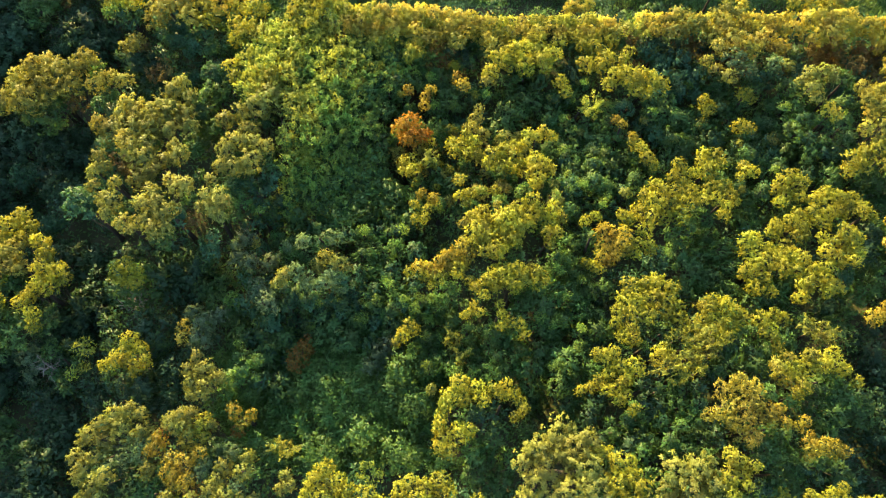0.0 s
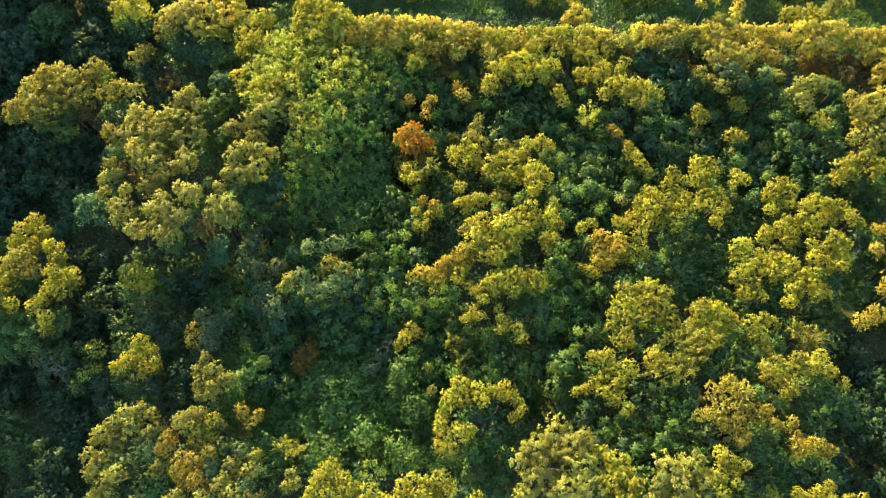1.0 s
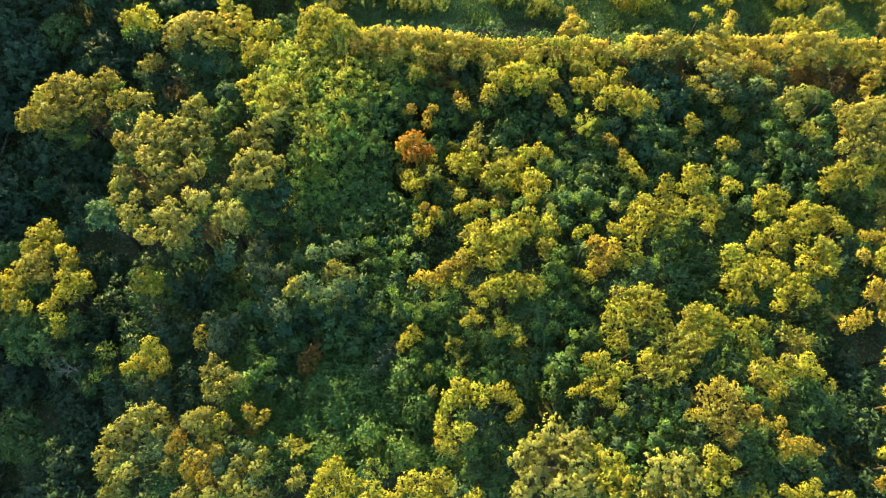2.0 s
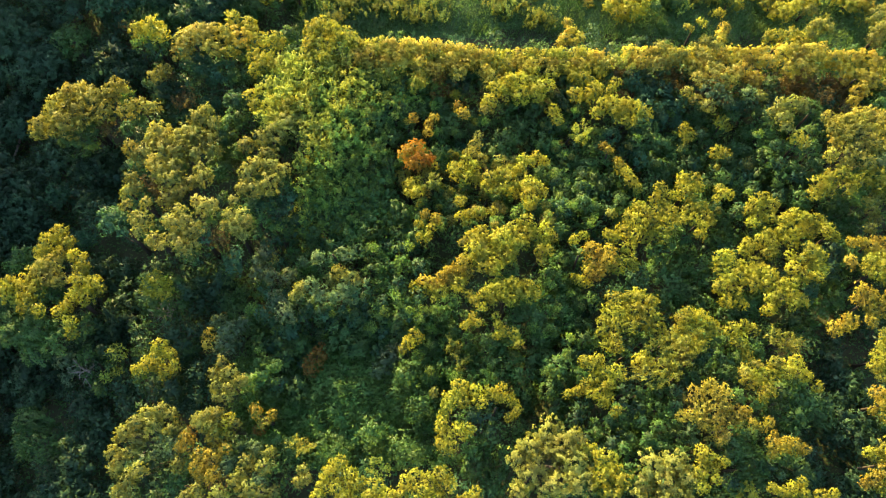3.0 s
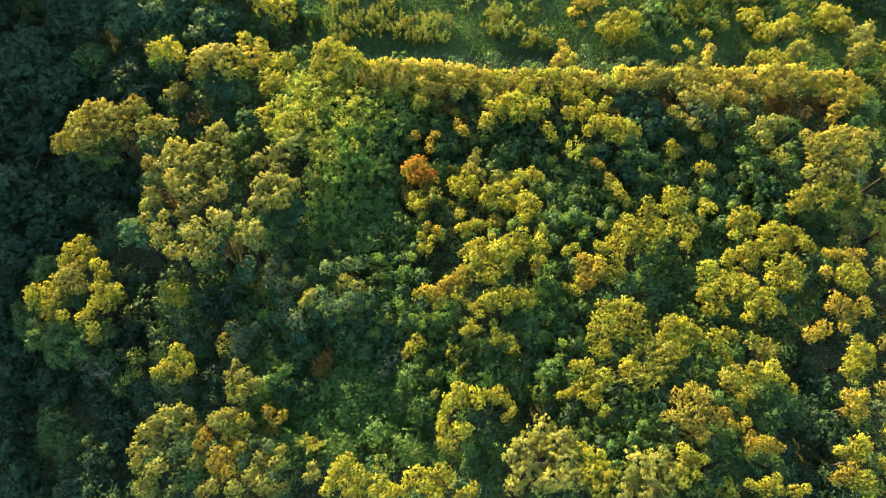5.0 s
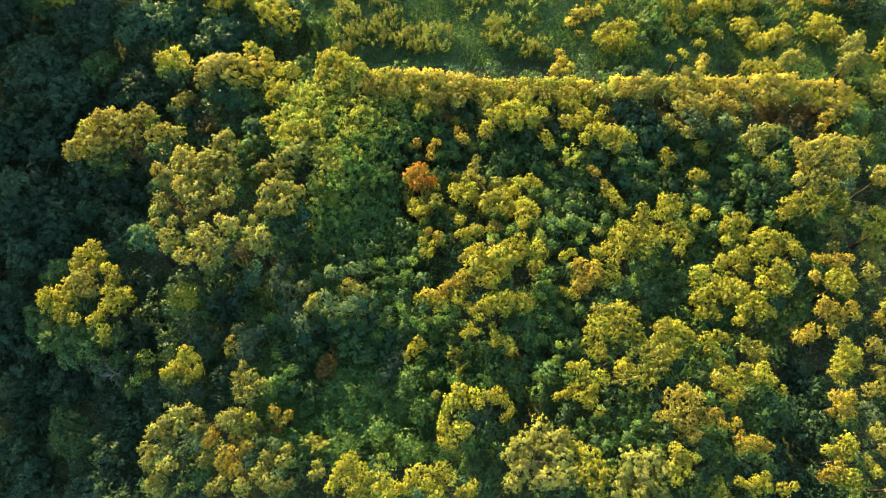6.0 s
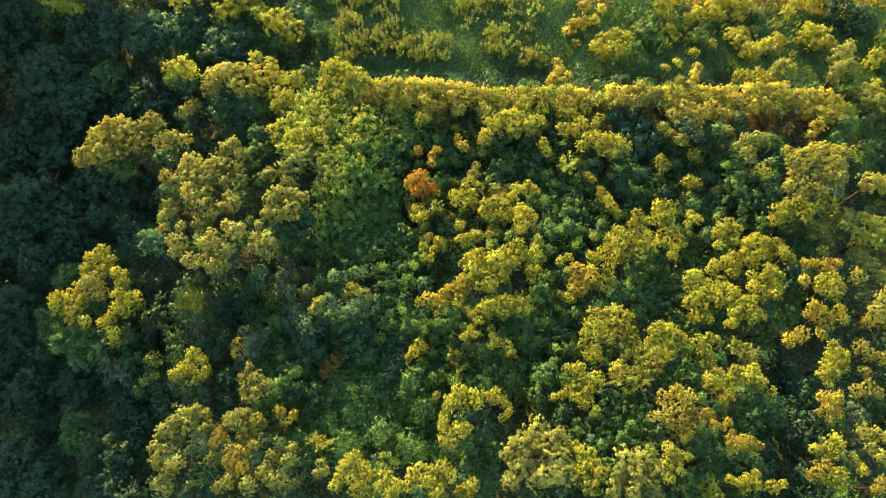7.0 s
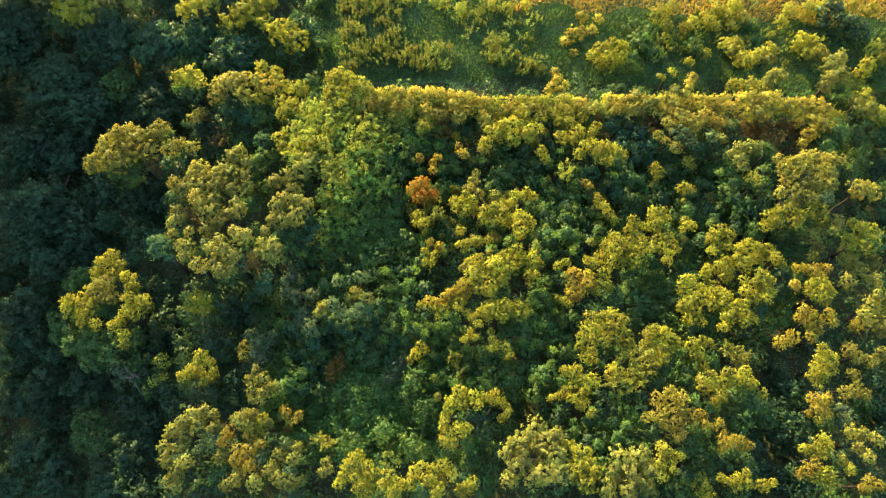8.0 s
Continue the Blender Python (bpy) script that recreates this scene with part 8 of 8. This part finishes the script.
tree("dusk", 13.8, 3.3, (0.0, 0.0, 6.0, 0.54))
tree("green", 16.9, 3.5, (-0.0, -0.0, 5.5, 0.51))
tree("green", 17.7, 3.5, (-0.0, 0.0, 5.1, 0.48))
tree("dusk", 7.7, 2.3, (-0.0, 0.0, 5.1, 0.49))
tree("dusk", 8.8, 2.3, (-0.0, -0.0, 5.2, 0.49))
tree("dusk", 9.3, 2.4, (-0.0, 0.0, 5.3, 0.45))
tree("green", 10.1, 2.5, (0.0, -0.1, 5.7, 0.45), (-0.1, 0.1, 6.0, 0.22, "bluish"), (-0.0, 0.1, 6.0, 0.23, "herb"))
tree("green", 11.4, 2.3, (0.0, 0.0, 6.0, 0.41))
tree("green", 12.2, 2.5, (0.0, 0.0, 6.1, 0.49))
tree("green", 13.1, 2.4, (0.0, 0.0, 6.1, 0.42))
tree("green", 16.3, 2.2, (0.0, 0.0, 6.0, 0.43))
tree("green", 17.8, 2.2, (0.0, -0.0, 5.2, 0.52))
tree("green", 7.8, 1.4, (0.0, 0.0, 5.2, 0.45))
tree("green", 8.5, 1.7, (0.2, 0.0, 5.4, 0.53), (0.1, -0.0, 5.9, 0.22, "bluish"), (-0.2, 0.0, 5.8, 0.22, "bluish"))
tree("dusk", 9.2, 1.3, (0.1, 0.0, 5.6, 0.45), (-0.2, 0.1, 6.0, 0.22, "herb"), (0.1, 0.0, 6.0, 0.26, "herb"))
tree("green", 10.2, 1.5, (-0.0, 0.0, 5.8, 0.53))
tree("green", 11.3, 1.2, (0.0, 0.0, 6.0, 0.41))
tree("dusk", 12.2, 1.5, (-0.0, -0.0, 5.9, 0.49))
tree("green", 12.9, 1.5, (0.0, 0.0, 6.0, 0.45))
tree("green", 13.4, 1.5, (0.0, 0.0, 6.2, 0.46))
tree("green", 16.5, 1.5, (0.0, -0.0, 6.0, 0.47))
tree("green", 17.4, 1.9, (0.2, -0.1, 5.5, 0.56), (-0.2, 0.0, 5.9, 0.22, "bluish"))
tree("green", 7.7, 0.7, (0.0, 0.0, 5.2, 0.41))
tree("green", 8.6, 0.4, (0.0, -0.0, 5.4, 0.41))
tree("green", 9.2, 0.6, (0.0, -0.0, 5.5, 0.41))
tree("green", 10.3, 0.6, (-0.0, -0.0, 5.8, 0.49))
tree("green", 10.9, 0.7, (0.2, -0.1, 6.0, 0.45), (-0.1, -0.1, 6.6, 0.23, "bluish"), (-0.2, 0.1, 6.6, 0.23, "herb"))
tree("dusk", 12.1, 0.6, (-0.0, 0.0, 6.1, 0.49))
tree("dusk", 12.4, 0.4, (0.0, -0.0, 6.2, 0.45))
tree("dusk", 15.6, 0.8, (0.0, 0.0, 6.2, 0.50))
tree("green", 16.3, 0.6, (0.0, 0.0, 5.8, 0.54))
tree("green", 17.6, 0.6, (0.0, -0.0, 5.1, 0.52))
tree("green", -2.9, 22.3, (0.2, 0.1, 1.8, 0.57), (-0.1, -0.0, 2.4, 0.31, "leafy"), (-0.1, 0.1, 2.4, 0.26, "olive"))
tree("green", -2.1, 22.4, (0.1, 0.0, 1.8, 0.57), (-0.0, 0.0, 2.6, 0.31, "leafy"))
tree("herb", -0.7, 21.9, (0.2, 0.1, 1.8, 0.48), (-0.1, -0.1, 2.4, 0.31, "golden"))
tree("green", 0.8, 22.5, (-0.1, -0.1, 1.6, 0.49), (0.0, -0.0, 1.9, 0.22, "olive"))
tree("olive", 3.7, 22.0, (0.2, -0.0, 1.9, 0.57), (-0.2, 0.1, 2.2, 0.22, "golden"))
tree("olive", 4.9, 22.3, (-0.1, -0.1, 1.6, 0.49), (0.1, 0.1, 1.7, 0.31))
tree("olive", -2.9, 21.2, (0.0, -0.0, 1.7, 0.52))
tree("olive", -1.4, 21.4, (-0.0, 0.0, 1.9, 0.57))
tree("olive", 2.2, 21.1, (0.2, -0.2, 1.6, 0.57), (-0.1, 0.2, 1.6, 0.31))
tree("olive", 5.0, 21.4, (0.2, -0.1, 1.8, 0.48), (-0.1, 0.1, 2.2, 0.31, "golden"))
tree("herb", 6.7, 20.9, (0.0, -0.0, 1.9, 0.53))
tree("olive", -2.5, 20.3, (0.0, 0.1, 1.6, 0.57), (-0.1, 0.0, 2.3, 0.31, "golden"), (-0.1, -0.1, 2.1, 0.31, "golden"))
tree("olive", -1.6, 20.1, (0.1, -0.1, 1.7, 0.56), (-0.0, -0.1, 2.1, 0.30, "golden"), (-0.1, 0.2, 1.6, 0.26))
tree("green", -0.4, 20.1, (0.1, -0.1, 1.8, 0.61), (0.1, 0.1, 2.2, 0.30, "golden"), (-0.2, 0.1, 2.1, 0.22, "golden"))
tree("green", 0.3, 19.7, (0.1, 0.1, 1.7, 0.56), (0.1, 0.1, 2.4, 0.22, "golden"), (-0.2, -0.1, 2.3, 0.26, "olive"))
tree("olive", 1.2, 19.7, (0.0, 0.0, 1.8, 0.47))
tree("olive", 2.9, 19.7, (0.0, 0.1, 2.1, 0.47), (0.1, -0.1, 2.6, 0.22, "leafy"))
tree("green", 3.9, 19.5, (0.0, -0.0, 2.1, 0.52), (0.0, -0.1, 2.7, 0.22, "golden"))
tree("olive", 4.9, 20.0, (0.2, 0.1, 2.0, 0.56), (-0.2, -0.2, 2.7, 0.26, "golden"), (-0.0, 0.2, 2.6, 0.30, "golden"))
tree("herb", -1.6, 18.9, (0.1, 0.0, 1.8, 0.56), (-0.1, -0.0, 2.3, 0.22, "golden"), (-0.0, 0.1, 2.2, 0.30, "leafy"))
tree("green", -0.4, 18.9, (0.0, 0.1, 1.7, 0.47), (0.0, -0.2, 2.3, 0.22, "golden"))
tree("green", 0.6, 18.9, (-0.0, -0.0, 2.2, 0.60))
tree("olive", 2.2, 18.2, (0.1, -0.2, 2.9, 0.46), (0.2, -0.2, 3.2, 0.29, "leafy"), (-0.2, 0.3, 2.6, 0.25))
tree("olive", 3.5, 18.5, (0.2, -0.2, 3.0, 0.46), (-0.1, 0.2, 2.8, 0.25))
tree("herb", 4.8, 17.8, (0.1, 0.1, 3.3, 0.50), (-0.2, -0.1, 3.9, 0.25, "leafy"))
tree("herb", 5.8, 18.2, (-0.1, -0.0, 3.2, 0.59), (0.0, 0.1, 3.6, 0.22, "golden"), (-0.1, -0.0, 3.7, 0.25, "olive"))
tree("herb", 6.7, 18.3, (-0.0, -0.1, 2.9, 0.55), (-0.1, 0.1, 3.5, 0.30, "olive"), (0.0, -0.1, 3.6, 0.30, "olive"))
tree("green", -0.3, 17.3, (0.1, 0.1, 2.3, 0.55), (-0.0, -0.1, 2.8, 0.22, "leafy"))
tree("olive", 0.3, 17.7, (0.0, 0.0, 2.3, 0.46))
tree("green", 1.6, 17.0, (0.1, 0.0, 3.2, 0.45), (-0.2, 0.0, 3.8, 0.25, "golden"))
tree("green", 3.3, 16.8, (-0.0, 0.0, 3.9, 0.57), (0.0, 0.2, 4.3, 0.22, "leafy"), (-0.1, -0.2, 4.5, 0.24, "olive"))
tree("olive", 6.7, 17.3, (-0.0, -0.1, 3.6, 0.58), (-0.0, -0.1, 4.1, 0.25, "leafy"), (-0.0, 0.2, 4.0, 0.22, "leafy"))

# ---- unseen tall trees, added round the view to shade the low wood ----
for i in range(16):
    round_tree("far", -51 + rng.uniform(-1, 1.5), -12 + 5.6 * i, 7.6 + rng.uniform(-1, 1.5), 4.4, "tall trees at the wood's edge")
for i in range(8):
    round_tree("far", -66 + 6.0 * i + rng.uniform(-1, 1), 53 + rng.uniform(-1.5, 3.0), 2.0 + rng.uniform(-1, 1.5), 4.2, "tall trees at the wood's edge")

# ---- low shrubs between the trees ----
def open_ground(x, y):
    """The meadow and the clearing, where few shrubs stand."""
    return (y > 32.4 + 0.05 * x and x > -11) or (-14 < x < -3 and 3.5 < y < 9.5) or ((x - 13) ** 2 + (y - 27) ** 2 < 9)


spots = []
for _ in range(9000):
    x, y = rng.uniform(-46, 46), rng.uniform(-9, 58)
    if not open_ground(x, y) and all((x - a) ** 2 + (y - b) ** 2 > 1.6 ** 2 for a, b in spots):
        spots.append((x, y))


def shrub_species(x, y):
    # dusk chosen where shade falls, which darkens the gaps by leaf colour
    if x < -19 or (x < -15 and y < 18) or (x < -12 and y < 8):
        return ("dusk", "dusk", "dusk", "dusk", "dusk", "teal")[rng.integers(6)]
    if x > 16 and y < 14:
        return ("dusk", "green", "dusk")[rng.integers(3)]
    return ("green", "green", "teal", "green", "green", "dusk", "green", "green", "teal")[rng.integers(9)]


crowns = np.array(CROWNS)


def covered(x, y):
    return bool(np.any((crowns[:, 0] - x) ** 2 + (crowns[:, 1] - y) ** 2 < (0.75 * crowns[:, 2]) ** 2))


stems = {}
thicket = {}
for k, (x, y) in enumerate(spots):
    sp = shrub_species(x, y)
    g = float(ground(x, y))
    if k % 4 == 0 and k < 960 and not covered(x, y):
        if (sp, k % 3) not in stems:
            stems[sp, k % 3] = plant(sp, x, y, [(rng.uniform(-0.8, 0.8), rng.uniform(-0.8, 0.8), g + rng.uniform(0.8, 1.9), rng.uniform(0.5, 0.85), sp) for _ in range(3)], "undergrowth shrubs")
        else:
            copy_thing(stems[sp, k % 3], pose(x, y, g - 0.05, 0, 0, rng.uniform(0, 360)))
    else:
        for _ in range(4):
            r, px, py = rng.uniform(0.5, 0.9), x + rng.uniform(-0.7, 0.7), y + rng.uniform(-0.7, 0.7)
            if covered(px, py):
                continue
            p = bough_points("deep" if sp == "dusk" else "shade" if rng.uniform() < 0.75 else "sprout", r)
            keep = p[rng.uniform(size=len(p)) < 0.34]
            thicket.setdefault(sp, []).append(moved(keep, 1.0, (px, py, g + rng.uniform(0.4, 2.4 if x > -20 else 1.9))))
for _ in range(420):      # low herbs in the clearing
    x, y = rng.uniform(-14, 0), rng.uniform(2, 11)
    if not covered(x, y):
        r = rng.uniform(0.3, 0.55)
        p = bough_points("shade", r)
        thicket.setdefault("fresh", []).append(moved(p[rng.uniform(size=len(p)) < 0.5], np.array([1, 1, 0.6]), (x, y, float(ground(x, y)) + rng.uniform(0.1, 0.45))))
for sp, lots in thicket.items():
    ob = new("thicket", triangles("thicket", np.concatenate(lots), LEAF[sp]))
    tagged(ob, "low tangled thicket of %s" % LOOKS[sp], "undergrowth", kind="stuff")

# ---- carpet of herbs and grass ----
def scatter(n, x0, x1, y0, y1, keep):
    x, y = rng.uniform(x0, x1, n), rng.uniform(y0, y1, n)
    ok = keep(x, y)
    return x[ok], y[ok]


def wave(x, y, a, b):
    return 0.5 + 0.5 * np.sin(x * a + 2 * np.sin(y * b * 0.4)) * np.sin(y * b + 1.7 * np.sin(x * a * 0.35))


in_meadow = lambda x, y: (y > 34.2) & (x > -13)
hx, hy = scatter(150000, -50, 52, -11, 62, lambda x, y: ~in_meadow(x, y))
hz = ground(hx, hy) + rng.uniform(0.02, 0.25, len(hx)) + 0.4 * wave(hx, hy, 1.9, 2.3) * rng.uniform(0.3, 1, len(hx))
carpet = new("herb_carpet", triangles("herb_carpet", leaves(np.stack([hx, hy, hz], 1), np.tile([0, 0, 0.6], (len(hx), 1)), 0.26, 0.13, 0.2, 0.6), LEAF["green"]))
tagged(carpet, "low green herbs and brambles covering the ground", "undergrowth", kind="stuff")


def grass(name, label, x, y, height, colour):
    """Blades that stand and lean, three or so to a tuft."""
    n = len(x)
    foot = np.stack([x, y, ground(x, y)], 1)
    lean = rng.normal(size=(n, 3)) * 0.55
    lean[:, 2] = 1
    h = height * rng.uniform(0.5, 1.2, (n, 1)) * (0.6 + 0.7 * wave(x, y, 0.9, 1.3)[:, None])
    side = unit(np.cross(lean, rng.normal(size=(n, 3)))) * 0.038
    ob = new(name, triangles(name, np.stack([foot - side, foot + side, foot + unit(lean) * h], 1), LEAF[colour]))
    return tagged(ob, label, "grass", kind="stuff")


dry = lambda x, y: (x > 6) & (y > 42.4 + 0.06 * (x - 10) + 0.5 * np.sin(0.8 * x))
gx1, gy1 = scatter(190000, -14, 52, 33.5, 62, lambda x, y: in_meadow(x, y) & ~dry(x, y))
grass("meadow_grass", "green meadow grass in long evening shade", gx1, gy1, 0.42, "meadow")
gx2, gy2 = scatter(85000, 4, 52, 36.5, 62, dry)
grass("dry_grass", "dry golden grass in patches and along the meadow's far side", gx2, gy2, 0.5, "straw")
gx3, gy3 = scatter(40000, -15, 1, 1.5, 11, lambda x, y: (x + 6.5) ** 2 / 50 + (y - 6) ** 2 / 18 < 1)
grass("clearing_grass", "long green grass in the shaded clearing", gx3, gy3, 0.6, "fresh")


# ---- tall yellow weeds on the meadow ----
def weed(sp, size):
    """A tuft of a few upright leafy stalks with a yellow head."""
    root = new("weed_tuft")
    tagged(root, "tuft of tall weeds with yellow flower heads", "weed", "weeds on the meadow")
    stalks, heads = [], []
    for _ in range(int(5 + 5 * size)):
        x, y = rng.normal(size=2) * 0.26 * size
        h = rng.uniform(0.6, 1.2) * size
        tip = np.array([x * 1.6, y * 1.6, h])
        side = unit(rng.normal(size=3)) * 0.02
        stalks.append([np.array([x, y, 0]) - side, np.array([x, y, 0]) + side, tip])
        k = 16
        p = tip + rng.normal(size=(k, 3)) * np.array([0.06, 0.06, 0.22]) * size - np.array([0, 0, 0.12 * size])
        heads.append(leaves(p, np.tile([0, 0, 0.4], (k, 1)), 0.19 * size, 0.10 * size, 0.2, 0.5))
    part("stalk", triangles("stalk", np.array(stalks), LEAF["green"]), root, Matrix())
    part("flower_head", triangles("flower_head", np.concatenate(heads), LEAF[sp]), root, Matrix(), "yellow flower heads")["kind"] = "stuff"
    return root


TUFTS = [weed(sp, size) for sp, size in (("golden", 0.7), ("golden", 0.6), ("golden", 0.85), ("lime", 0.7))]
for k, tuft in enumerate(TUFTS):
    tuft.location = (-8 + 1.2 * k, 36.5 + 0.8 * k, float(ground(-8 + 1.2 * k, 36.5 + 0.8 * k)))
# stretches of the meadow: x and y ranges, how many tufts
for x0, x1, y0, y1, count in ((-10.0, -4.4, 35.4, 42.6, 78), (-4, 0.2, 35.2, 37.8, 30), (3.6, 5.6, 36.0, 38.6, 22), (6.4, 8.4, 35.0, 36.8, 12),
                              (-9, -3, 41, 43.5, 20), (1, 8, 38.5, 43, 22), (18, 24, 37, 41, 20), (25, 37, 38, 45, 40)):
    for _ in range(count):
        x, y = rng.uniform(x0, x1), rng.uniform(y0, y1)
        pick = TUFTS[3] if x > -3.5 and rng.uniform() < 0.35 else TUFTS[rng.integers(3)]
        copy_thing(pick, pose(x, y, float(ground(x, y)) - 0.03, 0, 0, rng.uniform(0, 360)))


# ---- bare and fallen wood ----
def bare_tree(x, y, z, reach, label):
    """A dead crown: a trunk with naked, forking pale branches whose middle is at height z."""
    foot = float(ground(x, y)) - 0.05
    root = new("dead_tree")
    root.location = (x, y, foot)
    tagged(root, label, "dead tree")
    part("trunk", TRUNK[0], root, along((0, 0, 0), (0, 0, z - foot), 0.6), "", DEAD)
    for i in range(9):
        a = i * 0.72 + rng.uniform(-0.2, 0.2)
        end = Vector((math.cos(a) * reach * rng.uniform(0.6, 1.1), math.sin(a) * reach * rng.uniform(0.6, 1.1), z - foot + rng.uniform(-0.2, 0.5)))
        start = Vector((0, 0, (z - foot) * rng.uniform(0.7, 0.95)))
        branch = part("branch", LIMB[i % 3], root, along(start, end, 0.9), "", DEAD)
        for _ in range(3):
            fork = start.lerp(end, rng.uniform(0.4, 0.8))
            off = Vector(rng.normal(size=3)) * 0.3 * reach
            part("twig", LIMB[(i + 1) % 3], branch, branch.matrix_basis.inverted() @ along(fork, fork + (end - start) * 0.3 + off, 0.45), "", DEAD)
    return root


bare_tree(-19.0, 11.9, 0.2, 0.95, "dead tree with bare pale branches among bushes")
bare_tree(-24.5, 8.2, -1.4, 0.8, "dead grey shrub with bare twigs")
log = tagged(new("fallen_trunk"), "pale fallen trunk leaning in the shaded wood", "fallen tree")
log.location = (-34.4, 26.6, float(ground(-34.4, 26.6)))
part("trunk", TRUNK[1], log, along((-0.9, -2.2, 0.2), (1.1, 2.4, 2.6), 0.9), "", DEAD)
